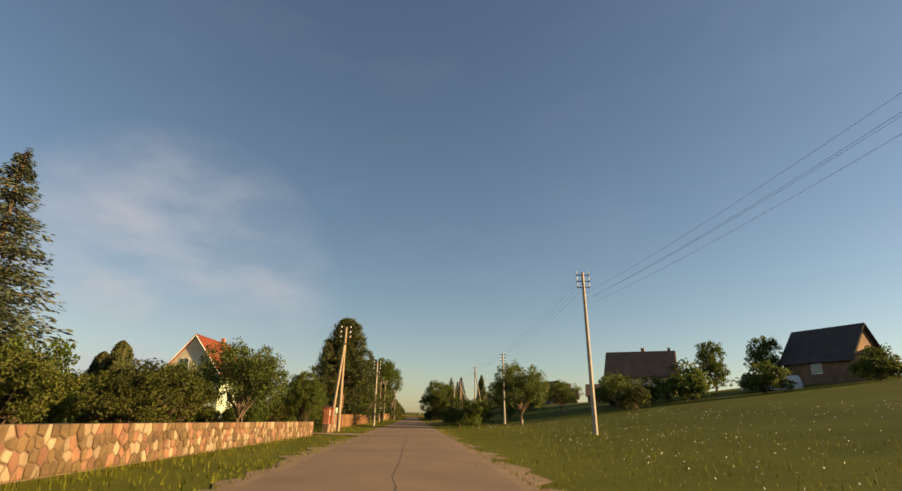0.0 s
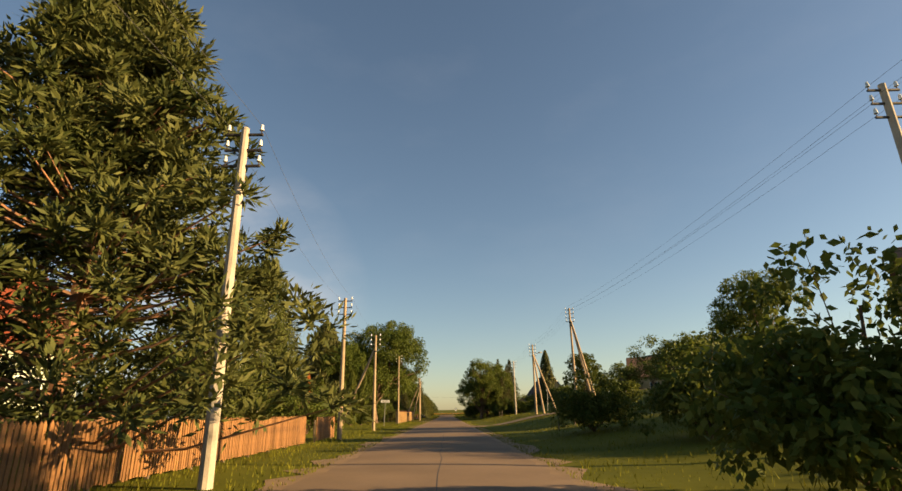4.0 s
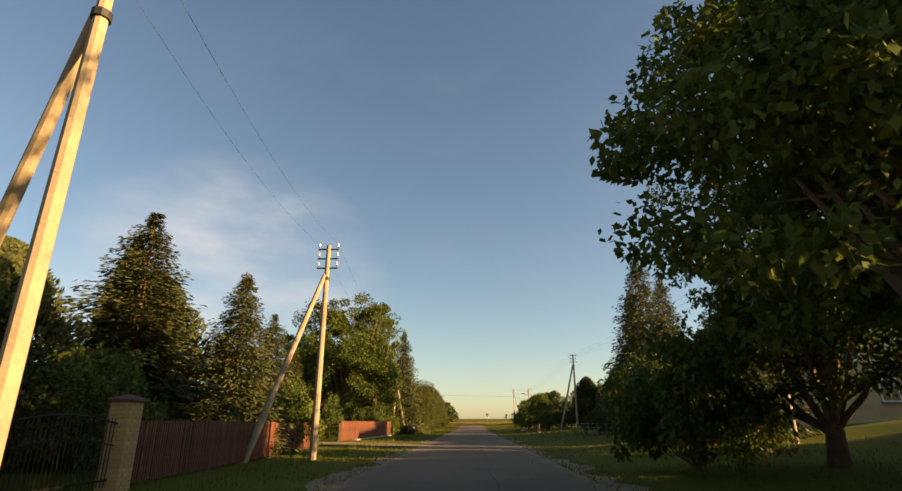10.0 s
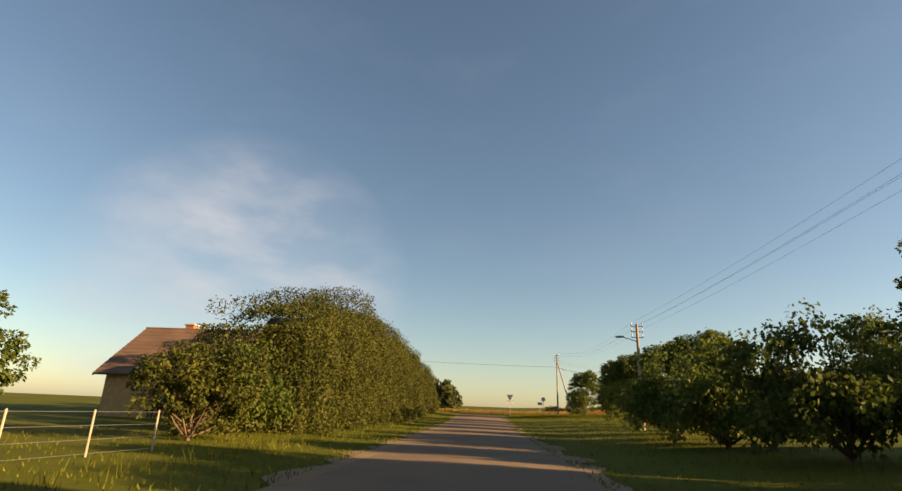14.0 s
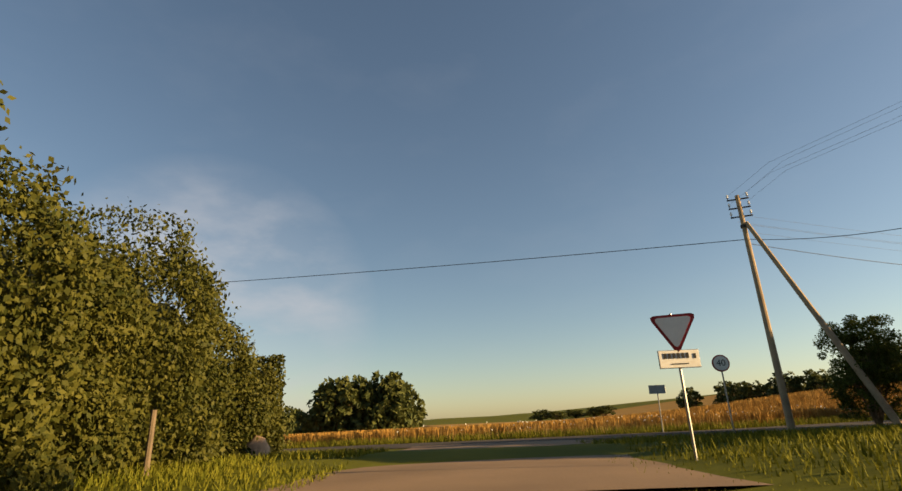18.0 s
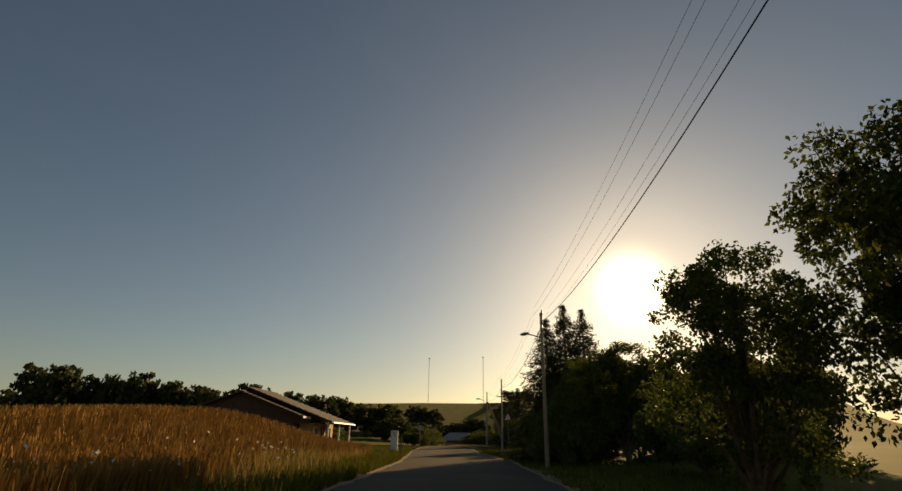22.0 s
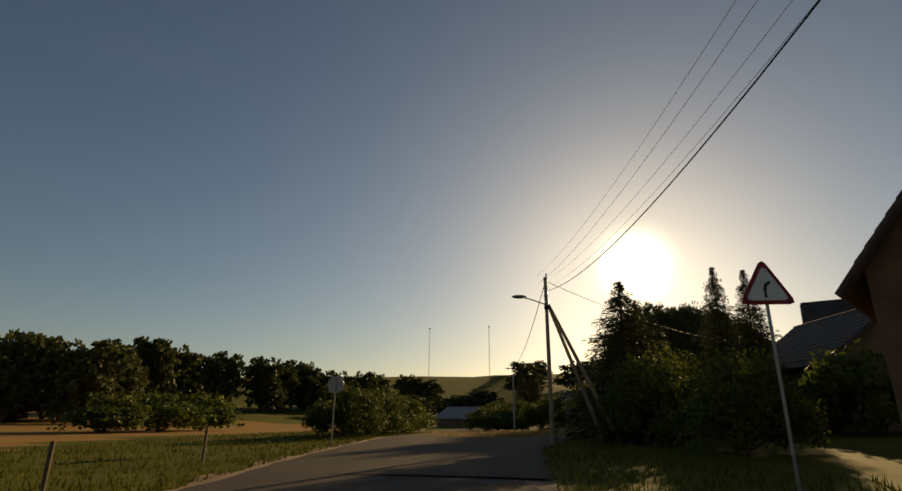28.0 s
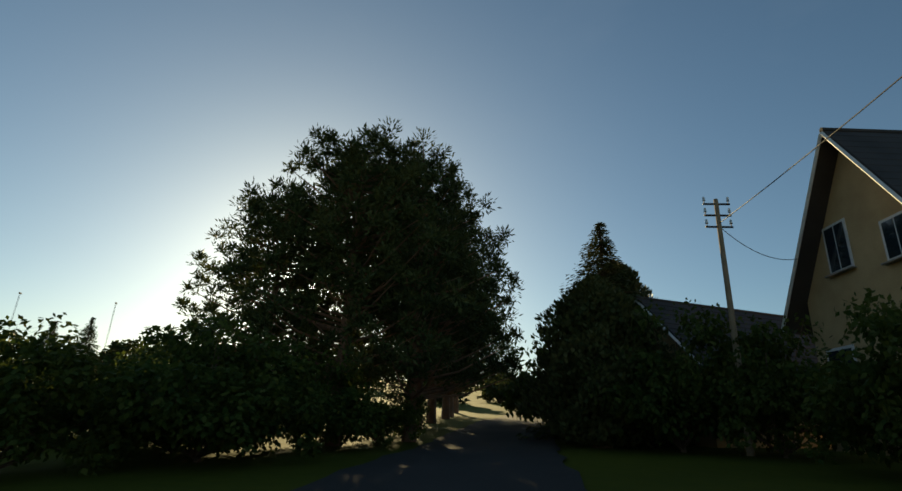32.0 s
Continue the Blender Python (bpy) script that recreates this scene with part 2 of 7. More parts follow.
M_CONCRETE = mat("pole_concrete", (0.46, 0.40, 0.32), (0.30, 0.26, 0.21), 1.4, 26, 0.9, bump=0.4)
M_POLEWOOD = mat("weathered_pole_wood", (0.40, 0.30, 0.19), (0.23, 0.17, 0.11), 1.2, 22, 0.9, bump=0.5)
M_STEEL = mat("rusty_dark_steel", (0.075, 0.065, 0.058), (0.04, 0.035, 0.03), 6, 40, 0.6, metal=0.6)
M_GALV = mat("galvanised_steel", (0.36, 0.35, 0.33), (0.25, 0.25, 0.24), 3, 30, 0.45, metal=0.8, bump=0.1)
M_PORCELAIN = mat("white_porcelain", (0.78, 0.78, 0.75), (0.62, 0.62, 0.6), 6, 40, 0.25, bump=0, spec=0.5)
M_WIRE = mat("aluminium_wire", (0.11, 0.11, 0.115), (0.08, 0.08, 0.085), 2, 20, 0.75, metal=0.0, bump=0)
M_CABLE = mat("black_cable", (0.016, 0.016, 0.018), (0.01, 0.01, 0.012), 2, 20, 0.6, bump=0)
M_PICKET = mat("varnished_pickets", (0.29, 0.145, 0.055), (0.16, 0.078, 0.033), 2, 24, 0.75, bump=0.4, per_object=0.28)
M_REDWOOD = mat("red_stained_pickets", (0.23, 0.080, 0.040), (0.13, 0.047, 0.026), 2, 24, 0.75, bump=0.4, per_object=0.25)
M_OLDWOOD = mat("grey_brown_boards", (0.20, 0.15, 0.10), (0.11, 0.085, 0.06), 2, 24, 0.9, bump=0.5, per_object=0.2)
M_STONE = mat("split_fieldstone", (0.150, 0.094, 0.042), (0.080, 0.050, 0.025), 2.2, 18, 0.9, bump=0.6, per_object=0.26)
M_MORTAR = mat("stone_mortar", (0.155, 0.10, 0.058), (0.10, 0.066, 0.04), 4, 40, 0.95, bump=0.6)
M_BRICK_RED = mat("red_brick", (0.42, 0.13, 0.055), (0.28, 0.080, 0.038), 4, 30, 0.85, bump=0.4, per_object=0.22)
M_BRICK_YEL = mat("yellow_clinker_brick", (0.60, 0.36, 0.15), (0.46, 0.26, 0.10), 4, 30, 0.85, bump=0.4, per_object=0.14)
M_JOINT = mat("brick_joint", (0.42, 0.33, 0.23), (0.32, 0.25, 0.17), 5, 40, 0.95)
M_CAP = mat("brown_tile_cap", (0.17, 0.060, 0.038), (0.11, 0.04, 0.028), 4, 30, 0.6)
M_IRON = mat("wrought_iron", (0.040, 0.030, 0.026), (0.025, 0.02, 0.018), 5, 30, 0.55, metal=0.5, bump=0.1)
M_ROOF_RED = mat("red_roof_tiles", (0.185, 0.040, 0.012), (0.120, 0.027, 0.009), 0.8, 12, 0.75, bump=0.4)
M_ROOF_BROWN = mat("brown_asbestos_roof", (0.20, 0.115, 0.075), (0.125, 0.075, 0.052), 0.7, 12, 0.9, bump=0.4)
M_ROOF_DARK = mat("dark_slate_roof", (0.070, 0.060, 0.055), (0.045, 0.04, 0.037), 0.8, 12, 0.8, bump=0.4)
M_ROOF_PALE = mat("pale_sheet_roof", (0.30, 0.29, 0.27), (0.2, 0.195, 0.185), 0.8, 12, 0.6, bump=0.3)
M_RENDER_CREAM = mat("cream_render", (0.66, 0.57, 0.42), (0.54, 0.46, 0.33), 0.7, 20, 0.9, bump=0.2)
M_RENDER_GREEN = mat("grey_green_render", (0.46, 0.50, 0.38), (0.36, 0.40, 0.30), 0.7, 20, 0.9, bump=0.2)
M_RENDER_YEL = mat("yellow_brick_wall", (0.58, 0.42, 0.21), (0.46, 0.32, 0.155), 1.2, 22, 0.9, bump=0.3)
M_RENDER_WHITE = mat("white_render", (0.74, 0.70, 0.62), (0.62, 0.58, 0.5), 0.7, 20, 0.9, bump=0.2)
M_TIMBER = mat("brown_timber_cladding", (0.22, 0.13, 0.075), (0.13, 0.075, 0.045), 0.8, 20, 0.85, bump=0.3)
M_FRAME = mat("white_window_frame", (0.78, 0.76, 0.72), (0.66, 0.64, 0.6), 5, 30, 0.5, bump=0)
M_TRIM = mat("dark_brown_trim", (0.10, 0.055, 0.035), (0.06, 0.035, 0.024), 4, 26, 0.7)
M_SIGNBACK = mat("grey_sign_back", (0.34, 0.34, 0.33), (0.27, 0.27, 0.26), 4, 30, 0.5, metal=0.4, bump=0)
M_SIGNWHITE = mat("white_sign_face", (0.78, 0.77, 0.73), (0.70, 0.69, 0.65), 4, 30, 0.45, bump=0)
M_SIGNRED = mat("red_sign_border", (0.30, 0.018, 0.018), (0.24, 0.015, 0.015), 4, 30, 0.45, bump=0)
M_SIGNBLACK = mat("black_sign_paint", (0.02, 0.02, 0.022), (0.015, 0.015, 0.016), 4, 30, 0.5, bump=0)
M_BINBLUE = mat("dark_blue_bin_plastic", (0.020, 0.026, 0.045), (0.014, 0.018, 0.03), 4, 30, 0.5, bump=0.1)
M_BINGREEN = mat("dark_green_bin_plastic", (0.020, 0.045, 0.024), (0.014, 0.03, 0.016), 4, 30, 0.5, bump=0.1)
M_RUBBER = mat("black_rubber", (0.02, 0.02, 0.02), (0.014, 0.014, 0.014), 4, 30, 0.8)
M_CREAMBOX = mat("cream_painted_metal", (0.60, 0.55, 0.40), (0.5, 0.45, 0.33), 3, 30, 0.5, bump=0.1)
M_BOULDER = mat("pink_granite", (0.40, 0.28, 0.19), (0.27, 0.19, 0.14), 2, 22, 0.85, bump=0.7)
M_WHITEFLOWER = leaf_mat("white_flower_heads", (0.55, 0.55, 0.48), (0.8, 0.8, 0.74), 0.3)
M_GLASS = glass_mat("window_glass")
M_TENT = mat("greenhouse_film", (0.55, 0.54, 0.50), (0.45, 0.44, 0.40), 0.8, 10, 0.5, bump=0.2)


# ---------------- building tools ----------------
rng = np.random.default_rng(7)


def mesh_of(name, verts, faces, material=None, smooth=False):
    me = bpy.data.meshes.new(name)
    me.from_pydata([tuple(v) for v in verts], [], [tuple(f) for f in faces])
    if material:
        me.materials.append(material)
    if smooth:
        me.polygons.foreach_set("use_smooth", [True] * len(me.polygons))
    return me


def quads_mesh(name, quads, material):
    """A mesh of loose quads from an array (n, 4, 3)."""
    n = len(quads)
    me = bpy.data.meshes.new(name)
    me.vertices.add(n * 4)
    me.vertices.foreach_set("co", np.ascontiguousarray(quads, dtype=np.float32).ravel())
    me.loops.add(n * 4)
    me.loops.foreach_set("vertex_index", np.arange(n * 4, dtype=np.int32))
    me.polygons.add(n)
    me.polygons.foreach_set("loop_start", np.arange(0, n * 4, 4, dtype=np.int32))
    me.polygons.foreach_set("loop_total", np.full(n, 4, dtype=np.int32))
    me.update(calc_edges=True)
    me.materials.append(material)
    return me


def part(name, bm, material, parent, label=""):
    """Links a bmesh or a mesh as one object under a thing or a part."""
    if isinstance(bm, bpy.types.Mesh):
        me = bm
    else:
        me = bpy.data.meshes.new(name)
        bm.to_mesh(me)
        bm.free()
    if material and not me.materials:
        me.materials.append(material)
    ob = new(name, me)
    if parent:
        ob.parent = parent
    if label:
        tagged(ob, label)
    return ob


def thing(name, m, label, category, group="", kind=""):
    e = new(name)
    e.matrix_basis = m
    e.empty_display_size = 0.3
    return tagged(e, label, category, group, kind)


def add_box(bm, cx, cy, cz, sx, sy, sz, rz=0.0, bevel=0.0):
    """A box by its centre and sizes, with softened edges when bevel is given."""
    made = bmesh.ops.create_cube(bm, size=1.0, matrix=pose(cx, cy, cz, 0, 0, rz) @ Matrix.Diagonal((sx, sy, sz, 1)))
    if bevel:
        edges = list({e for v in made["verts"] for e in v.link_edges})
        bmesh.ops.bevel(bm, geom=edges, offset=bevel, segments=1, affect="EDGES")
    return bm


def box(cx, cy, cz, sx, sy, sz, rz=0.0, bevel=0.0):
    return add_box(bmesh.new(), cx, cy, cz, sx, sy, sz, rz, bevel)


def add_rod(bm, a, b, r1, r2=None, seg=8):
    """A tapered rod from a to b."""
    a, b = Vector(a), Vector(b)
    d = b - a
    m = Matrix.Translation((a + b) / 2) @ d.to_track_quat("Z", "Y").to_matrix().to_4x4()
    bmesh.ops.create_cone(bm, cap_ends=True, segments=seg, radius1=r1, radius2=r1 if r2 is None else r2, depth=d.length, matrix=m)
    return bm


def rod(a, b, r1, r2=None, seg=8):
    return add_rod(bmesh.new(), a, b, r1, r2, seg)


def tube_mesh(name, pts, r, material, seg=5):
    pts = [Vector(p) for p in pts]
    vs, fs = [], []
    for i, p in enumerate(pts):
        d = (pts[min(i + 1, len(pts) - 1)] - pts[max(i - 1, 0)]).normalized()
        side = d.cross(Vector((0, 0, 1)))
        side = side.normalized() if side.length > 1e-3 else Vector((1, 0, 0))
        up = side.cross(d)
        for k in range(seg):
            a = 2 * math.pi * k / seg
            vs.append(p + r * (math.cos(a) * side + math.sin(a) * up))
    for i in range(len(pts) - 1):
        for k in range(seg):
            fs.append((i * seg + k, i * seg + (k + 1) % seg, (i + 1) * seg + (k + 1) % seg, (i + 1) * seg + k))
    return mesh_of(name, vs, fs, material, True)


# ---------------- lie of the land ----------------
def smooth(a, b, v):
    v = min(max((v - a) / (b - a), 0.0), 1.0)
    return v * v * (3 - 2 * v)


def along(table, v):
    xs, ys = [r[0] for r in table], [r[1] for r in table]
    return float(np.interp(v, xs, ys))


def street_z(y):
    return along(STREET_Z, y)


def lane_at(x, y):
    """Arc length along the side road and offset to its left side."""
    best = None
    for i in range(len(LANE) - 1):
        (x1, y1, _), (x2, y2, _) = LANE[i], LANE[i + 1]
        dx, dy = x2 - x1, y2 - y1
        ln = math.hypot(dx, dy)
        s = min(max(((x - x1) * dx + (y - y1) * dy) / ln / ln, 0), 1)
        px, py = x1 + s * dx, y1 + s * dy
        d = math.hypot(x - px, y - py)
        if best is None or d < best[0]:
            side = (dx * (y - y1) - dy * (x - x1)) / ln
            best = (d, LANE_S[i] + s * ln, math.copysign(d, side), LANE[i][2] + s * (LANE[i + 1][2] - LANE[i][2]))
    return best[1], best[2], best[3]


def ground_z(x, y):
    """Height of the open ground."""
    zs = street_z(min(y, 392))
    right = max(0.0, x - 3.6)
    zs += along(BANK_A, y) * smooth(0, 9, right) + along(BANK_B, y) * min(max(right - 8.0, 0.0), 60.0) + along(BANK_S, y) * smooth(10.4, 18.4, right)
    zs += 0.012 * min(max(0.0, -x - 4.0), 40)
    s, off, zl = lane_at(x, y)
    s -= LANE_S[LANE_J]
    far = max(0.0, abs(off) - 4.0)
    if off > 0:
        zl += -0.046 * min(far, 400) * smooth(0, 40, far) * (1 - smooth(0, 110, s)) + LEFT_HILL * math.exp(-((s - 51) / (25.0 if s < 51 else 10.0)) ** 2) * smooth(1.0, 10.5, far) * (1 - smooth(14, 40, far))
        zl += 0.050 * max(0.0, x - 110) * smooth(20, 90, far)
    else:
        zl += 0.035 * min(far, 30)
        zl += (0.7 * smooth(128, 152, x) + 0.05 * max(0.0, x - 152)) * smooth(2, 9, far)
    w = smooth(378, 394, y + 0.30 * min(max(x, 0), 60))
    return zs * (1 - w) + zl * w


def smooth_many(a, b, v):
    v = np.clip((v - a) / (b - a), 0.0, 1.0)
    return v * v * (3 - 2 * v)


def lane_many(x, y):
    best = np.full(x.shape, 1e9)
    arc, off, zl = np.zeros(x.shape), np.zeros(x.shape), np.zeros(x.shape)
    for i in range(len(LANE) - 1):
        (x1, y1, z1), (x2, y2, z2) = LANE[i], LANE[i + 1]
        dx, dy = x2 - x1, y2 - y1
        ln = math.hypot(dx, dy)
        s = np.clip(((x - x1) * dx + (y - y1) * dy) / ln / ln, 0, 1)
        d = np.hypot(x - x1 - s * dx, y - y1 - s * dy)
        side = (dx * (y - y1) - dy * (x - x1)) / ln
        w = d < best
        best = np.where(w, d, best)
        arc, off, zl = np.where(w, LANE_S[i] + s * ln, arc), np.where(w, np.copysign(d, side), off), np.where(w, z1 + s * (z2 - z1), zl)
    return arc, off, zl


def heights(x, y):
    """ground_h for whole arrays."""
    x, y = np.asarray(x, float), np.asarray(y, float)
    tab = lambda t, v: np.interp(v, [r[0] for r in t], [r[1] for r in t])
    zs = tab(STREET_Z, np.minimum(y, 392))
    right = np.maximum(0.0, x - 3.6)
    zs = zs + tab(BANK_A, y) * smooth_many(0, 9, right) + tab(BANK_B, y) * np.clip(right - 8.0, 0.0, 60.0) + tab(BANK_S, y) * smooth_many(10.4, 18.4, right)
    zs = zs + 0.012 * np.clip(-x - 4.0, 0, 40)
    arc, off, zl = lane_many(x, y)
    s = arc - LANE_S[LANE_J]
    far = np.maximum(0.0, np.abs(off) - 4.0)
    left = -0.046 * np.minimum(far, 400) * smooth_many(0, 40, far) * (1 - smooth_many(0, 110, s))
    left = left + LEFT_HILL * np.exp(-((s - 51) / np.where(s < 51, 25.0, 10.0)) ** 2) * smooth_many(1.0, 10.5, far) * (1 - smooth_many(14, 40, far))
    left = left + 0.050 * np.maximum(0.0, x - 110) * smooth_many(20, 90, far)
    rgt = 0.035 * np.minimum(far, 30) + (0.7 * smooth_many(128, 152, x) + 0.05 * np.maximum(0.0, x - 152)) * smooth_many(2, 9, far)
    zo = zl + np.where(off > 0, left, rgt)
    w = smooth_many(378, 394, y + 0.30 * np.clip(x, 0, 60))
    z = zs * (1 - w) + zo * w
    w = (1 - smooth_many(3.0, 7.0, np.abs(x + 0.3))) * (y < 392)
    z = z * (1 - w) + tab(STREET_Z, y) * w
    w = (1 - smooth_many(3.2, 8.0, np.abs(off))) * smooth_many(388, 397, y)
    return z * (1 - w) + zl * w


# ---------------- foliage ----------------
def unit(v):
    return v / np.maximum(np.linalg.norm(v, axis=-1, keepdims=True), 1e-9)


def leaf_quads(c, length, width, axis=None, flat=None, r=None):
    """Diamond leaves at centres c; axis: the way each points; flat: its face normal."""
    r = r or rng
    n = len(c)
    axis = unit(r.normal(size=(n, 3))) if axis is None else unit(axis)
    flat = unit(r.normal(size=(n, 3))) if flat is None else unit(flat)
    side = unit(np.cross(axis, flat) + 1e-6)
    length, width = np.broadcast_to(length, n)[:, None], np.broadcast_to(width, n)[:, None]
    a = c - axis * length * 0.5
    b = c + side * width * 0.5 - axis * length * 0.08
    d = c + axis * length * 0.5
    e = c - side * width * 0.5 - axis * length * 0.08
    return np.stack([a, b, d, e], 1)


def limb_mesh(name, trunk_r, height, limbs, material, bend=0.0, seg=7):
    """A tapered trunk with its limbs: limbs are (start height, end point, radius)."""
    bm = bmesh.new()
    steps = 5
    prev = Vector((0, 0, -0.15))
    for i in range(1, steps + 1):
        k = i / steps
        p = Vector((bend * math.sin(k * 2.4), bend * 0.6 * math.sin(k * 3.1 + 1), height * k))
        add_rod(bm, prev, p, trunk_r * (1 - 0.75 * (i - 1) / steps) * (1.25 if i == 1 else 1), trunk_r * (1 - 0.75 * i / steps), seg)
        prev = p
    for z0, end, r in limbs:
        k = z0 / height
        start = Vector((bend * math.sin(k * 2.4), bend * 0.6 * math.sin(k * 3.1 + 1), z0))
        end = Vector(end)
        mid = (start + end) / 2 + Vector((0, 0, -0.06 * (end - start).length))
        add_rod(bm, start, mid, r, r * 0.65, 5)
        add_rod(bm, mid, end, r * 0.65, r * 0.2, 5)
    me = bpy.data.meshes.new(name)
    bm.to_mesh(me)
    bm.free()
    me.materials.append(material)
    return me


def broadleaf(seed, h, r, base, clumps, per, leaf, lmat, bark, shape=(1, 1), trunk_r=0.2, droop=0.0, lobes=5, twig=0.16):
    """Trunk with limbs and a crown of leaf clumps on uneven lobes. Returns (trunk mesh, crown mesh)."""
    q = np.random.default_rng(seed)
    ch = h - base
    lob_c, lob_r = [], []
    for i in range(lobes):
        a = 2 * math.pi * (i + q.uniform(-0.25, 0.25)) / max(lobes - 1, 1)
        z = q.uniform(0.16, 0.72)
        rad = 0.0 if i < 2 else r * q.uniform(0.36, 0.58)
        lob_c.append((rad * math.cos(a), rad * math.sin(a), base + ch * ((0.62, 0.30)[i] if i < 2 else z)))
        lob_r.append((r * q.uniform(0.42, 0.60), ch * q.uniform(0.22, 0.34)) if i > 1 else (r * (0.62, 0.74)[i], ch * (0.40, 0.30)[i]))
    lob_c, lob_r = np.array(lob_c), np.array(lob_r)
    which = q.integers(0, lobes, clumps)
    d = unit(q.normal(size=(clumps, 3)))
    d[:, 2] = np.where(d[:, 2] < -0.55, -d[:, 2], d[:, 2])
    rad = q.uniform(0.45, 1.0, clumps) ** 0.6
    cc = lob_c[which] + d * rad[:, None] * np.stack([lob_r[which, 0], lob_r[which, 0], lob_r[which, 1]], 1)
    cr = q.uniform(0.6, 1.3, clumps) * r * twig
    idx = np.repeat(np.arange(clumps), per)
    dirs = unit(q.normal(size=(clumps * per, 3)))
    rr = q.uniform(0.25, 1.0, clumps * per) ** 0.5
    pts = cc[idx] + dirs * (rr * cr[idx])[:, None] * np.array([1, 1, 0.8])
    pts[:, 2] -= droop * q.uniform(0, 1, len(pts)) ** 2
    pts[:, 2] = np.maximum(pts[:, 2], base * 0.45 + 0.03)
    ax = dirs * 0.6 + q.normal(size=dirs.shape) * 0.5 + np.array([0, 0, -0.35 - droop])
    up = q.normal(size=dirs.shape) * 0.7 + dirs * 0.5 + np.array([0, 0, 0.5])
    size = leaf * q.uniform(0.7, 1.3, len(pts))
    crown = quads_mesh("crown", leaf_quads(pts, size, size * 0.62, ax, up), lmat)
    limbs = []
    for i in range(lobes):
        c = lob_c[i]
        limbs.append((min(base * q.uniform(0.75, 1.1), h * 0.6), (c[0], c[1], c[2]), trunk_r * 0.5))
        for k in range(3):
            e = cc[q.integers(0, clumps)]
            limbs.append((base + ch * q.uniform(0.05, 0.45), tuple(e), trunk_r * 0.26))
    return limb_mesh("trunk", trunk_r, h * 0.72, limbs, bark, bend=0.05 * r), crown


def spruce(seed, h, r, base, lmat, bark=None, whorls=26, per=8, dense=16, droop=0.5, trunk_r=0.16, fine=1.0):
    """A conifer: drooping whorls of branches set with flat twigs."""
    q = np.random.default_rng(seed)
    cs, axs, fl, ln, wd = [], [], [], [], []
    limbs = []
    for i in range(whorls):
        k = (i + q.uniform(-0.3, 0.3)) / whorls
        k = min(max(k, 0), 0.985)
        z = base + (h - base) * k
        reach = r * (1 - k) ** 0.82 * q.uniform(0.80, 1.10) + 0.12
        for j in range(per):
            a = 2 * math.pi * (j + q.uniform(-0.4, 0.4)) / per + i * 0.7
            out = np.array([math.cos(a), math.sin(a), 0.0])
            side = np.array([-out[1], out[0], 0.0])
            ll = reach * q.uniform(0.66, 1.14)
            z = base + (h - base) * min(max(k + q.uniform(-0.7, 0.7) / whorls, 0.0), 0.985)
            m = max(4, int(dense * (0.35 + ll / r)))
            t = q.uniform(0.12, 1.0, m)
            spread = (1 - t * 0.75) * 0.42 * ll
            s = q.uniform(-1, 1, m)
            dz = 0.10 * ll * (1 - k) - droop * ll * t ** 1.2 * 0.55 + 0.18 * ll * np.maximum(t - 0.75, 0)
            p = out[None] * (ll * t)[:, None] + side[None] * (s * spread)[:, None] + np.array([0, 0, z])[None]
            p[:, 2] += dz + q.normal(0, 0.04, m) * h * 0.08 - q.uniform(0, 1, m) ** 1.6 * (0.18 + 0.16 * ll)
            cs.append(p)
            axs.append(out[None] * 0.9 + side[None] * (s * 0.8)[:, None] + np.array([0, 0, -0.42])[None] + q.normal(0, 0.25, (m, 3)))
            fl.append(np.array([0, 0, 0.7])[None] + 0.5 * out[None] + q.normal(0, 0.6, (m, 3)))
            base_l = (0.26 + 0.15 * ll) * fine
            ln.append(q.uniform(0.7, 1.25, m) * base_l)
            wd.append(q.uniform(0.7, 1.2, m) * base_l * 0.36)
            if j % 2 == 0:
                limbs.append((z, tuple(out * ll * 0.8 + np.array([0, 0, z - droop * ll * 0.3])), 0.03 + 0.012 * ll))
    crown = quads_mesh("crown", leaf_quads(np.concatenate(cs), np.concatenate(ln), np.concatenate(wd), np.concatenate(axs), np.concatenate(fl)), lmat)
    return limb_mesh("trunk", trunk_r, h * 0.97, limbs[::2], bark or M_BARK, seg=6), crown


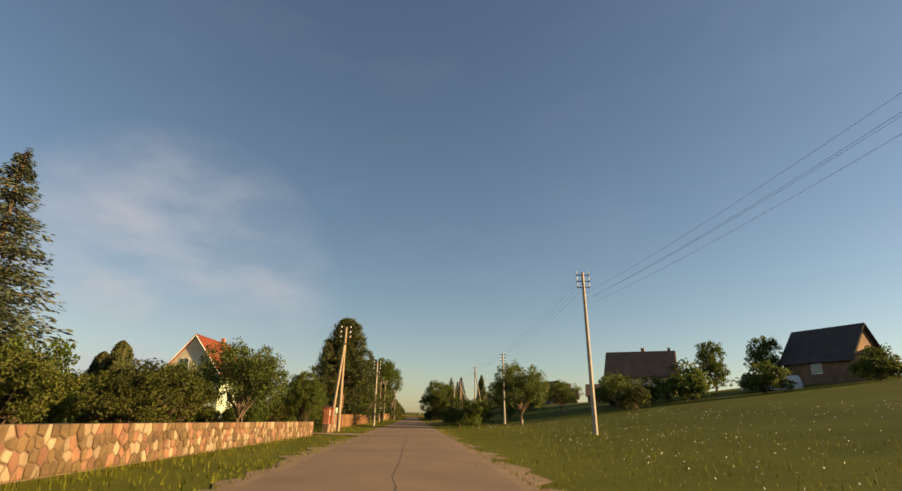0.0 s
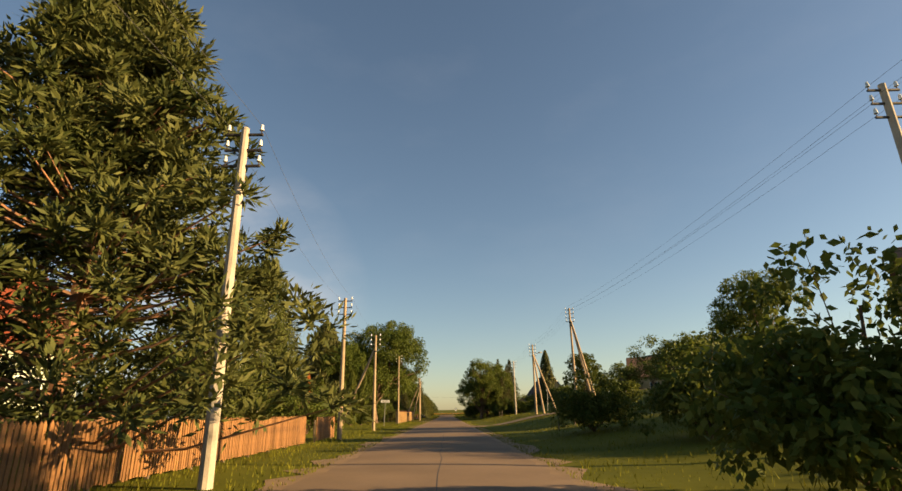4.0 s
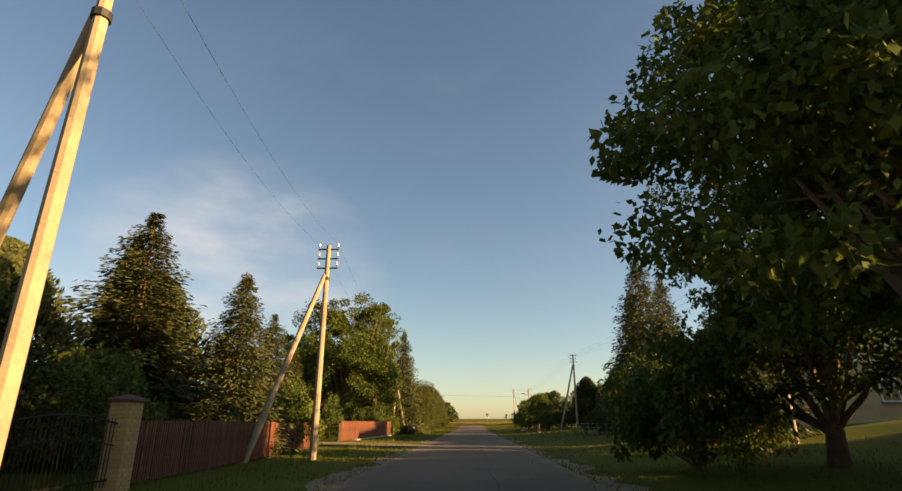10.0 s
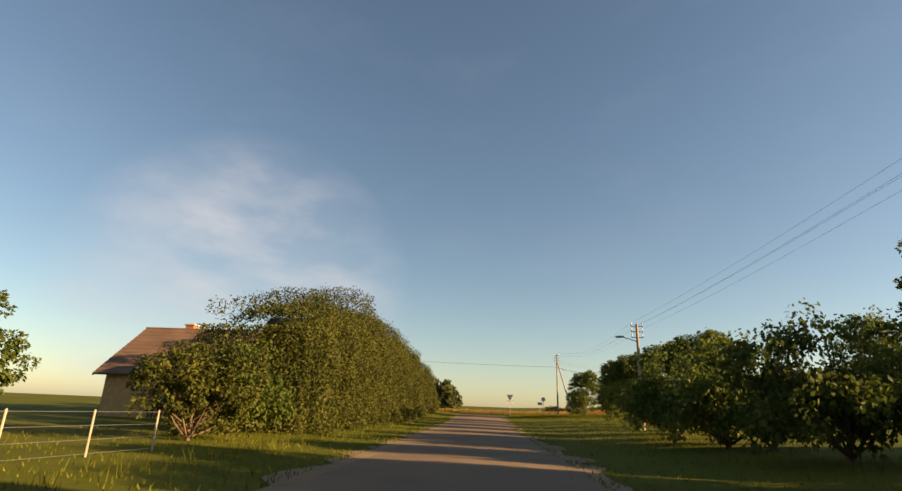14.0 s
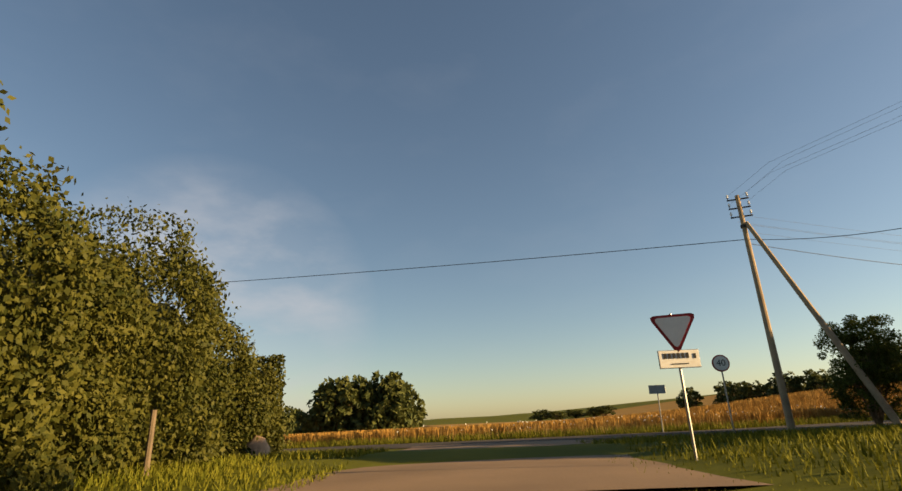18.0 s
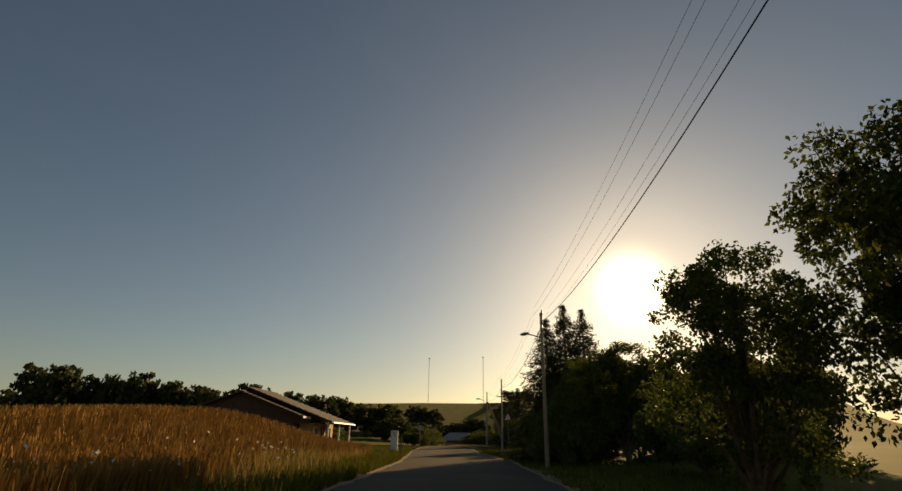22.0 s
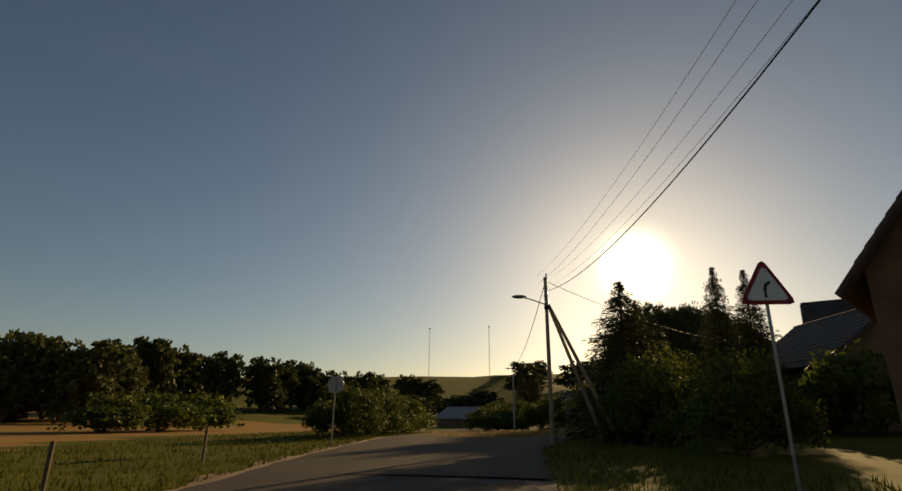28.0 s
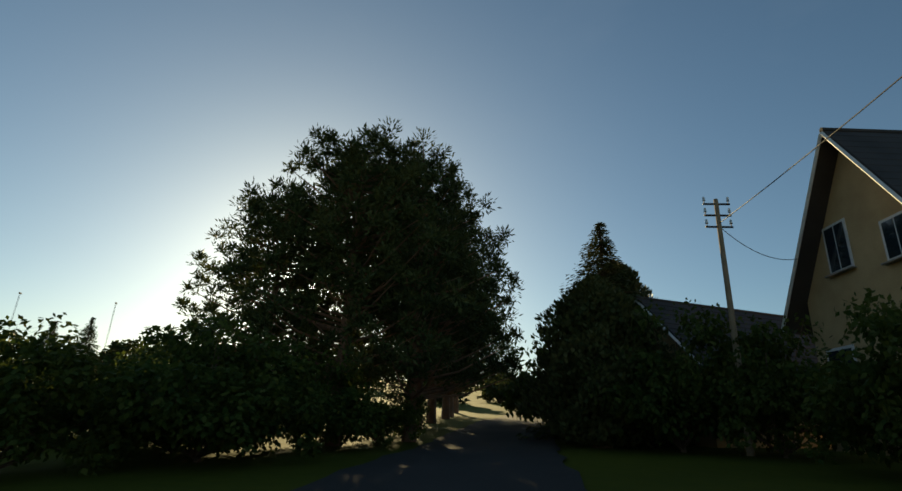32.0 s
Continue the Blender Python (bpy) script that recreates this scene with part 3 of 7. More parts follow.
def column(seed, h, r, lmat, leaves=5200, leaf=0.26, taper=0.55, base=0.15, lean=0.0, rough_edge=0.16):
    """A dense upright conifer or clipped shrub: sprays on an uneven column."""
    q = np.random.default_rng(seed)
    k = q.uniform(0, 1, leaves) ** 0.9
    a = q.uniform(0, 2 * math.pi, leaves)
    prof = np.sin(np.clip(k * (1 - taper) + taper * k ** 0.5, 0, 1) * math.pi) ** 0.55
    prof = np.maximum(prof, 0.05) * (1 - 0.35 * k)
    bump_ = 1 + rough_edge * np.sin(a * 3 + k * 11 + seed) + rough_edge * np.sin(a * 7 - k * 23)
    rad = r * prof * bump_ * q.uniform(0.62, 1.02, leaves)
    p = np.stack([rad * np.cos(a) + lean * k * h, rad * np.sin(a), base + (h - base) * k], 1)
    out = np.stack([np.cos(a), np.sin(a), np.zeros(leaves)], 1)
    ax = out * 0.35 + np.array([0, 0, 1.0]) + q.normal(0, 0.3, (leaves, 3))
    fl = out + q.normal(0, 0.5, (leaves, 3))
    s = leaf * q.uniform(0.7, 1.3, leaves)
    crown = quads_mesh("crown", leaf_quads(p, s, s * 0.5, ax, fl), lmat)
    return limb_mesh("trunk", max(0.05, r * 0.12), h * 0.85, [(h * 0.2, (r * 0.3, 0.1, h * 0.5), 0.03), (h * 0.25, (-r * 0.3, -0.1, h * 0.6), 0.03)], M_BARK, seg=6), crown


def pine(seed, h, r, base, tufts=260, per=46, lmat=None, trunk_r=0.22, needle=0.30, conic=0.6, bark=None):
    """A pine: rising branches that end in tufts of long needles."""
    q = np.random.default_rng(seed)
    ks = q.uniform(0, 1, tufts) ** 0.85
    a = q.uniform(0, 2 * math.pi, tufts)
    reach = r * ((1 - ks) ** conic * 0.9 + 0.12) * q.uniform(0.35, 1.05, tufts) * (1 + 0.25 * np.sin(a * 3 + seed))
    c = np.stack([reach * np.cos(a), reach * np.sin(a), base + (h - base) * ks * 0.97 + 0.10 * reach], 1)
    idx = np.repeat(np.arange(tufts), per)
    d = unit(q.normal(size=(tufts * per, 3)) + np.array([0, 0, 0.55]))
    tr = (0.42 + 0.45 * q.uniform(0, 1, tufts)) * (needle / 0.30) 
    p = c[idx] + d * (q.uniform(0.15, 1.0, tufts * per) * tr[idx])[:, None]
    nl = needle * q.uniform(0.8, 1.3, len(p))
    crown = quads_mesh("crown", leaf_quads(p, nl, nl * 0.28, d + q.normal(0, 0.25, d.shape), None, q), lmat or L_PINE)
    limbs = [(max(base * 0.8, c[i][2] - 0.35 * reach[i]), tuple(c[i]), 0.05) for i in range(0, tufts, 3)]
    return limb_mesh("trunk", trunk_r, h * 0.95, limbs, bark or M_PINEBARK, seg=7), crown


def weeping(seed, h, r, base, strands=420, per=26, leaf=0.15):
    """A birch: light crown of hanging twigs."""
    q = np.random.default_rng(seed)
    k = q.uniform(0.0, 1.0, strands)
    a = q.uniform(0, 2 * math.pi, strands)
    prof = np.sin((k * 0.85 + 0.13) * math.pi) ** 0.7
    rad = r * prof * q.uniform(0.25, 1.0, strands) * (1 + 0.25 * np.sin(3 * a + seed))
    top = np.stack([rad * np.cos(a), rad * np.sin(a), base + (h - base) * (0.12 + 0.88 * k)], 1)
    hang = q.uniform(0.5, 1.0, strands) * (0.10 + 0.12 * (rad / r)) * h
    idx = np.repeat(np.arange(strands), per)
    t = q.uniform(0, 1, strands * per)
    p = top[idx] + q.normal(0, 0.16, (len(t), 3)) * np.array([1, 1, 0.6])
    p[:, 2] -= hang[idx] * t
    ax = q.normal(0, 0.4, (len(t), 3)) + np.array([0, 0, -1.0])
    s = leaf * q.uniform(0.7, 1.3, len(t))
    crown = quads_mesh("crown", leaf_quads(p, s, s * 0.7, ax, None, q), L_BIRCH)
    limbs = [(base + (h - base) * 0.6 * k[i] * q.uniform(0.5, 0.9), tuple(top[i]), 0.05) for i in range(0, strands, 14)]
    return limb_mesh("trunk", 0.17, h * 0.93, limbs, M_BIRCHBARK, bend=0.3), crown


TEMPLATES = {}


def make_tree(kind, near):
    """near: a tree close beside the road gets more and smaller leaves."""
    f, g = (1.7, 0.70) if near else (0.5, 1.25)
    b = {
        "lime": lambda: broadleaf(11, 9.0, 3.6, 0.25, 290, int(66 * f), 0.23 * g, L_LIME, M_BARK, lobes=10, trunk_r=0.22),
        "maple": lambda: broadleaf(23, 11.5, 4.6, 1.0, 420, int(80 * f), 0.24 * g, L_LIME, M_BARK, lobes=13, trunk_r=0.3, twig=0.14),
        "walnut": lambda: broadleaf(31, 11.0, 6.2, 2.3, 480, int(76 * f), 0.29 * g, L_WALNUT, M_BARK, lobes=14, trunk_r=0.32, droop=0.3, twig=0.12),
        "apple": lambda: broadleaf(47, 4.6, 2.8, 0.9, 180, int(52 * f), 0.17 * g, L_APPLE, M_BARK, lobes=9, trunk_r=0.12),
        "shrub": lambda: broadleaf(53, 3.0, 1.9, 0.1, 150, int(46 * f), 0.16 * g, L_HEDGE, M_BARK, lobes=9, trunk_r=0.07),
        "bush": lambda: broadleaf(59, 3.6, 2.6, 0.1, 190, int((36 if near else 34) * f), (0.22 if near else 0.24) * g, L_LIME, M_BARK, lobes=10, trunk_r=0.07, droop=0.2),
        "spruce": lambda: spruce(5, 12.0, 3.2, 0.4, L_SPRUCE, whorls=40, per=10, dense=int(26 * max(f * 1.45, 1.3)), fine=0.66 * g),
        "spruce_loose": lambda: spruce(9, 11.0, 3.0, 0.5, L_SPRUCE, whorls=38, per=12, dense=int(28 * max(f * 1.45, 1.3)), droop=0.85, fine=0.62 * g),
        "blue_spruce": lambda: spruce(15, 12.0, 2.8, 0.4, L_BLUE, whorls=38, per=10, dense=int(26 * max(f * 1.45, 1.3)), droop=0.55, fine=0.66 * g),
        "thuja": lambda: column(3, 6.0, 1.0, L_THUJA, int(7000 * f), 0.22 * g),
        "rust_thuja": lambda: column(4, 6.0, 0.9, L_RUST, int(7000 * f), 0.22 * g),
        "yew": lambda: column(8, 7.0, 2.0, L_SPRUCE, int(13000 * f), 0.28 * g, 0.4, rough_edge=0.20),
        "clipped": lambda: column(12, 3.0, 1.6, L_GOLD, int(9000 * f), 0.14 * g, 0.8, 0.05, rough_edge=0.04),
        "pine": lambda: pine(21, 13.0, 4.6, 0.6, 900, int(50 * f), needle=0.34 * g, conic=0.92),
        "scots_pine": lambda: pine(33, 10.0, 3.6, 1.6, 400, int(46 * f), needle=0.28 * g, conic=0.35),
        "birch": lambda: weeping(2, 12.5, 3.8, 1.6, 640, int(28 * f), 0.25 * g),
        "far_tree": lambda: broadleaf(71, 12.0, 6.0, 0.2, 140, 14, 1.1, L_FAR, M_BARK, lobes=11, trunk_r=0.3),
        "roadside_tree": lambda: broadleaf(97, 7.0, 2.3, 0.1, 260, int(56 * f), 0.20 * g, L_LIME, M_BARK, lobes=12, trunk_r=0.12, shape=(0.8, 1.0)),
        "young_tree": lambda: broadleaf(83, 4.5, 1.7, 0.4, 130, int(50 * f), 0.16 * g, L_LIME, M_BARK, lobes=8, trunk_r=0.06),
    }
    trunk, crown = b[kind]()
    zs = np.empty(len(crown.vertices) * 3, dtype=np.float32)
    crown.vertices.foreach_get("co", zs)
    zs = zs.reshape(-1, 3)
    wide = float(np.percentile(np.hypot(zs[:, 0], zs[:, 1]), 96))
    return trunk, crown, float(np.percentile(zs[:, 2], 99.7)), wide


NAMES = {"lime": "lime_tree", "maple": "maple_tree", "walnut": "walnut_tree", "apple": "apple_tree", "shrub": "shrub", "bush": "bush", "spruce": "spruce_tree",
         "spruce_loose": "spruce_tree", "blue_spruce": "blue_spruce_tree", "thuja": "thuja_tree", "rust_thuja": "thuja_tree", "yew": "yew_tree", "clipped": "clipped_shrub",
         "pine": "pine_tree", "scots_pine": "pine_tree", "birch": "birch_tree", "far_tree": "woodland_tree", "young_tree": "young_tree", "roadside_tree": "roadside_tree"}


def plant(kind, x, y, h, w=None, label="", rz=None, z=None, group=""):
    """A tree of a kind: height h and crown radius w in metres, standing on the ground."""
    near = (abs(x) < 23 and y < 392) or (y >= 392 and abs(lane_at(x, y)[1]) < 11) or (86 < x < 166 and 430 < y < 456)
    if (kind, near) not in TEMPLATES:
        TEMPLATES[kind, near] = make_tree(kind, near)
    trunk, crown, th, tw = TEMPLATES[kind, near]
    sz = h / th
    sxy = (w / tw) if w else sz
    z = ground_z(x, y) - 0.05 if z is None else z
    rz = (x * 37.7 + y * 91.3) % 360 if rz is None else rz
    e = thing(NAMES[kind], pose(x, y, z, 0, 0, rz) @ Matrix.Diagonal((sxy, sxy, sz, 1)), label, "shrub" if kind in ("shrub", "bush", "clipped") else "tree", group)
    part("trunk", trunk, None, e)
    part("crown", crown, None, e)
    return e


# ---------------- ground and roads ----------------
LANE = [(-150, 438, 0.2), (-60, 418, 0.5), (-25, 409.5, 0.6), (-8, 404.6, 0.7), (3, 402.6, 0.7), (14, 404.2, 0.7), (33.7, 412.9, 0.7), (50.7, 420.9, 0.7), (73.7, 433.2, 0.7), (93, 442.9, 0.7),
        (110, 450.5, 0.65), (140, 461.5, 0.2), (175, 476, -0.3), (228, 498, 0.2), (300, 530, 3.0), (420, 585, 9.0)]
LANE_S = [0.0]
for (_x1, _y1, _), (_x2, _y2, _) in zip(LANE, LANE[1:]):
    LANE_S.append(LANE_S[-1] + math.hypot(_x2 - _x1, _y2 - _y1))
_j = LANE_S[LANE_J]
SIDE = [(88, 439.0), (100, 443.4), (110, 444.9), (118, 445.3), (130, 444.6), (145, 442.2), (175, 436), (230, 424)]


def ground_h(x, y):
    """The finished ground: open land with a flat bed under each road."""
    z = ground_z(x, y)
    w = max(1 - smooth(3.0, 7.0, abs(x + 0.3)), 0.0) * (1 if y < 392 else 0)
    z = z * (1 - w) + street_z(y) * w
    s, off, zl = lane_at(x, y)
    w = (1 - smooth(3.2, 8.0, abs(off))) * smooth(388, 397, y)
    return z * (1 - w) + zl * w


def axis_steps(lo, hi, step, far):
    core = list(np.arange(lo, hi + 0.1, step))
    out, d, v = [], step, hi
    while v < far:
        d *= 1.35
        v += d
        out.append(v)
    neg, d, v = [], step, lo
    while v > -far:
        d *= 1.35
        v -= d
        neg.append(v)
    return neg[::-1] + core + out


def field_at(x, y):
    """1 where ripe wheat grows."""
    s, off, _ = lane_at(x, y)
    s -= _j
    edge = 1.2 * math.sin(x * 0.21) + 0.9 * math.sin(y * 0.33)
    if off > 6.6 + 0.5 * edge and s < 61 + 0.1 * off and off < 260:
        return 1
    if s > 92 and s < 420 and 110 <= off < 420:
        return 1
    if off > 15 + edge and s > 92 and s < 200 and off < 0.85 * (s - 60) and off < 110:
        return 1
    return 0


gx, gy = axis_steps(-66, 186, 3.0, 2600), axis_steps(-42, 546, 3.0, 2600)
nx = len(gx)
_gx, _gy = np.tile(np.array(gx), len(gy)), np.repeat(np.array(gy), nx)
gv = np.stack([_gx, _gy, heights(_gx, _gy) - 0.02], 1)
gf, gm = [], []
for j in range(len(gy) - 1):
    for i in range(nx - 1):
        gf.append((j * nx + i, j * nx + i + 1, (j + 1) * nx + i + 1, (j + 1) * nx + i))
        gm.append(field_at((gx[i] + gx[i + 1]) / 2, (gy[j] + gy[j + 1]) / 2))
gme = mesh_of("ground", gv, gf, M_TURF, True)
gme.materials.append(M_WHEAT_SOIL)
gme.polygons.foreach_set("material_index", gm)
ground = tagged(new("ground", gme), "mown village grass and ripe wheat fields to the horizon", "ground", kind="structure")


def ribbon(name, centre, half, z_of, material, lift, label, jag=0.0, lanes=4, seed=1, kind="structure"):
    """A road surface along a line of points; jag: how ragged its edges are."""
    q = np.random.default_rng(seed)
    pts = []
    for (x1, y1), (x2, y2) in zip(centre, centre[1:]):
        n = max(1, int(math.hypot(x2 - x1, y2 - y1) / 1.2))
        pts += [(x1 + (x2 - x1) * k / n, y1 + (y2 - y1) * k / n) for k in range(n)]
    pts.append(centre[-1])
    if len(centre) > 2:
        a = np.array(pts)
        for _ in range(12):
            a[1:-1] = (a[:-2] + 2 * a[1:-1] + a[2:]) / 4
        pts = [tuple(p) for p in a]
    vs, fs = [], []
    for i, (x, y) in enumerate(pts):
        dx, dy = pts[min(i + 1, len(pts) - 1)][0] - pts[max(i - 1, 0)][0], pts[min(i + 1, len(pts) - 1)][1] - pts[max(i - 1, 0)][1]
        ln = math.hypot(dx, dy)
        sx, sy = -dy / ln, dx / ln
        for k in range(lanes + 1):
            u = 2 * k / lanes - 1
            w = half * u + (q.uniform(-jag, jag) if k in (0, lanes) else 0)
            px, py = x + sx * w, y + sy * w
            vs.append((px, py, z_of(px, py) + lift + (0.025 * (1 - u * u))))
        if i:
            b = (i - 1) * (lanes + 1)
            fs += [(b + k, b + k + lanes + 1, b + k + lanes + 2, b + k + 1) for k in range(lanes)]
    return tagged(part(name, mesh_of(name, vs, fs, material, True), None, None), label, "road", kind=kind)


def road_z(x, y):
    return street_z(y)


def lane_z(x, y):
    return lane_at(x, y)[2]


STREET = [(-0.3, -40), (-0.3, 120), (-0.3, 240), (0.0, 330), (-0.2, 388)]
LANE_XY = [(x, y) for x, y, _ in LANE]
ribbon("gravel_shoulder", STREET, 3.55, road_z, M_GRAVEL, 0.000, "dusty reddish gravel shoulders of the village street", 0.45, 4, 2)
ribbon("road", STREET, 2.75, road_z, M_ASPHALT, 0.012, "worn patched asphalt village street with crumbling edges", 0.14, 6, 3)
ribbon("gravel_shoulder", LANE_XY, 3.6, lane_z, M_GRAVEL, 0.002, "sandy gravel shoulders of the crossing road", 0.3, 4, 4)
ribbon("road", LANE_XY, 3.1, lane_z, M_TARMAC, 0.020, "dark asphalt road crossing at the end of the street", 0.10, 6, 5)
ribbon("road", SIDE, 2.4, ground_h, M_TARMAC, 0.045, "narrow asphalt lane leading under the pines", 0.12, 4, 6)
# mouth of the street at the crossing, side track and drives
ribbon("road", [(-0.2, 384), (0.4, 392), (1.6, 400.2)], 4.4, lambda x, y: 0.5 * (street_z(y) + 0.7), M_ASPHALT, 0.034, "widened asphalt mouth of the street at the crossing", 0.3, 5, 7)
ribbon("gravel_track", [(1.5, 141.0), (6, 143.4), (12, 146.5), (22, 152), (40, 160), (70, 172)], 2.3, ground_h, M_GRAVEL, 0.03, "pale gravel side track climbing the bank", 0.35, 4, 8)
ribbon("gravel_drive", [(-2.6, 47.6), (-6.5, 47.4), (-16, 47.0)], 1.9, ground_h, M_GRAVEL, 0.03, "gravel drive between stone wall and brick gate posts", 0.3, 3, 9)
ribbon("gravel_drive", [(-2.6, 200.5), (-5, 201), (-7.5, 201.4), (-14, 201.6)], 2.4, ground_h, M_GRAVEL, 0.03, "gravel drive to the iron gate", 0.3, 3, 10)
ribbon("gravel_drive", [(-2.5, 244.8), (-8, 245.6), (-20, 246.5)], 2.8, ground_h, M_GRAVEL, 0.03, "gravel drive between red fences", 0.3, 3, 11)


# ---------------- power poles and wires ----------------
def power_pole(x, y, h, braces=(), arms=3, lamp=None, material=None, rz=0.0, base_r=0.15, label="", lean=(0, 0), arm_len=0.45, top=None):
    """A pole with crossarms and insulators; braces: (azimuth, foot distance) of its struts; lamp: azimuth of a street light."""
    z = ground_h(x, y)
    m = material or M_CONCRETE
    e = thing("power_pole", pose(x, y, z, lean[0], lean[1], rz), label or "weathered power pole with three crossarms and white insulators", "power pole", "power poles along the road")
    part("post", rod((0, 0, -0.2), (0, 0, h), base_r, base_r * 0.62, 10), m, e)
    for i in range(arms):
        za = h - 0.18 - 0.42 * i
        arm = part("crossarm", box(0, 0, za, 2 * arm_len, 0.06, 0.06, 0, 0.008), M_STEEL, e)
        for sx in (-1, 1):
            bm = rod((sx * (arm_len - 0.05), 0, za + 0.02), (sx * (arm_len - 0.05), 0, za + 0.16), 0.014, None, 6)
            part("pin", bm, M_STEEL, arm)
            bm = bmesh.new()
            add_rod(bm, (sx * (arm_len - 0.05), 0, za + 0.12), (sx * (arm_len - 0.05), 0, za + 0.20), 0.055, 0.04, 8)
            add_rod(bm, (sx * (arm_len - 0.05), 0, za + 0.20), (sx * (arm_len - 0.05), 0, za + 0.27), 0.045, 0.03, 8)
            part("insulator", bm, M_PORCELAIN, arm, "white porcelain insulator")
    for az, d in braces:
        a = radians(az + rz)
        fx, fy = d * math.sin(a), d * math.cos(a)
        wx, wy = x + d * math.sin(radians(az)), y + d * math.cos(radians(az))
        part("brace", rod((fx, fy, ground_h(wx, wy) - z - 0.2), (fx * 0.035, fy * 0.035, h - 1.35), base_r * 0.92, base_r * 0.6, 10), m, e, "slanting wooden strut")
        part("strap", rod((0, 0, h - 1.55), (0, 0, h - 1.42), base_r * 0.95, None, 10), M_STEEL, e)
    if lamp is not None:
        a = radians(lamp + rz)
        ux, uy = math.sin(a), math.cos(a)
        bm = rod((0, 0, h - 1.35), (ux * 0.7, uy * 0.7, h - 1.1), 0.03, None, 6)
        add_rod(bm, (ux * 0.7, uy * 0.7, h - 1.1), (ux * 1.0, uy * 1.0, h - 1.02), 0.03, None, 6)
        arm = part("lamp_arm", bm, M_STEEL, e)
        bm = bmesh.new()
        bmesh.ops.create_uvsphere(bm, u_segments=10, v_segments=6, radius=1, matrix=Matrix.Translation((ux * 1.28, uy * 1.28, h - 0.96)) @ Matrix.Rotation(-a, 4, "Z") @ Matrix.Diagonal((0.13, 0.36, 0.09, 1)))
        part("lamp_head", bm, M_GALV, arm, "grey oval street light head")
    return e, z


def wire(a, b, sag, r=0.0045, material=None, label="thin bare power wire", n=14, taut=False):
    """A hanging wire; taut: set out as a whole from its first end, so that it stays straight over the crossing."""
    a, b = Vector(a), Vector(b)
    pts = [a.lerp(b, k / n) - Vector((0, 0, sag * 4 * (k / n) * (1 - k / n))) for k in range(n + 1)]
    if taut:
        ob = part("power_wire", tube_mesh("power_wire", [p - a for p in pts], r, material or M_WIRE), None, None)
        ob.location = a
        return tagged(ob, label, "wire", "overhead wires")
    return tagged(part("power_wire", tube_mesh("power_wire", pts, r, material or M_WIRE), None, None), label, "wire", "overhead wires")


def wires_between(p, q, hp, hq, sides=(-1, 1), levels=(0, 1), rz1=0.0, rz2=0.0, arm=0.40, sag=0.5):
    for lv in levels:
        for sx in sides:
            pa = (p[0] + sx * arm * math.cos(radians(rz1)), p[1] + sx * arm * math.sin(radians(rz1)), ground_h(*p) + hp + 0.06 - 0.42 * lv)
            pb = (q[0] + sx * arm * math.cos(radians(rz2)), q[1] + sx * arm * math.sin(radians(rz2)), ground_h(*q) + hq + 0.06 - 0.42 * lv)
            wire(pa, pb, sag)


WOODPOLE = "brown wooden power pole with a strut and white insulators"
LEFT_POLES = [
    dict(p=(-5.95, 55.6), h=8.6, braces=((215, 1.0),), m=M_POLEWOOD, label="twin wooden power pole with a grey meter box at its foot"),
    dict(p=(-4.8, 85.9), h=8.1, m=M_CONCRETE, label="pale concrete power pole beside the picket fence"),
    dict(p=(-6.3, 111.5), h=8.4, m=M_POLEWOOD, label="tall wooden power pole beside the pickets"),
    dict(p=(-6.4, 130.3), h=8.3, braces=((292, 3.6),), m=M_POLEWOOD, label="wooden power pole with a long slanting strut on the grass"),
    dict(p=(-7.35, 172.2), h=10.0, m=M_POLEWOOD, label="wooden power pole under the walnut tree"),
    dict(p=(-5.7, 210.4), h=8.6, braces=((300, 3.8),), m=M_POLEWOOD, label="wooden power pole with a long strut near the iron fence"),
    dict(p=(-6.3, 228.6), h=8.6, braces=((222, 2.8),), m=M_POLEWOOD, label="wooden power pole with strut beside the red pickets"),
    dict(p=(-9.7, 283.8), h=8.2, braces=((60, 1.6),), m=M_POLEWOOD, label="wooden power pole with strut among the spruces"),
]
RIGHT_POLES = [
    dict(p=(11.3, 39.8), h=10.2, m=M_CONCRETE, label="grey concrete power pole leaning slightly on the bank", lean=(0, -1.5)),
    dict(p=(12.3, 87.0), h=9.2, m=M_CONCRETE, label="grey concrete power pole above the bushes", lean=(0, -1.0)),
    dict(p=(13.1, 138.0), h=10.5, braces=((75, 2.0), (140, 2.6)), m=M_POLEWOOD, label="wooden power pole on two struts at the side track", arms=4),
    dict(p=(11.2, 154.6), h=8.6, braces=((160, 2.0), (70, 3.0)), m=M_POLEWOOD, label="wooden power pole with two struts and a street light", lamp=60, arms=4),
    dict(p=(11.4, 181.0), h=8.6, m=M_CONCRETE, label="slim concrete power pole on the mown bank"),
    dict(p=(13.0, 231.0), h=8.0, m=M_POLEWOOD, label="wooden power pole among the dark trees"),
    dict(p=(13.3, 288.2), h=9.4, braces=((240, 2.8),), m=M_POLEWOOD, label="wooden power pole with strut above the hedge row"),
    dict(p=(11.8, 339.5), h=7.6, m=M_POLEWOOD, label="wooden power pole with a street light", lamp=285),
    dict(p=(15.9, 399.7), h=10.2, braces=((125, 3.6),), m=M_POLEWOOD, label="leaning wooden power pole with strut at the crossing", arms=3),
]
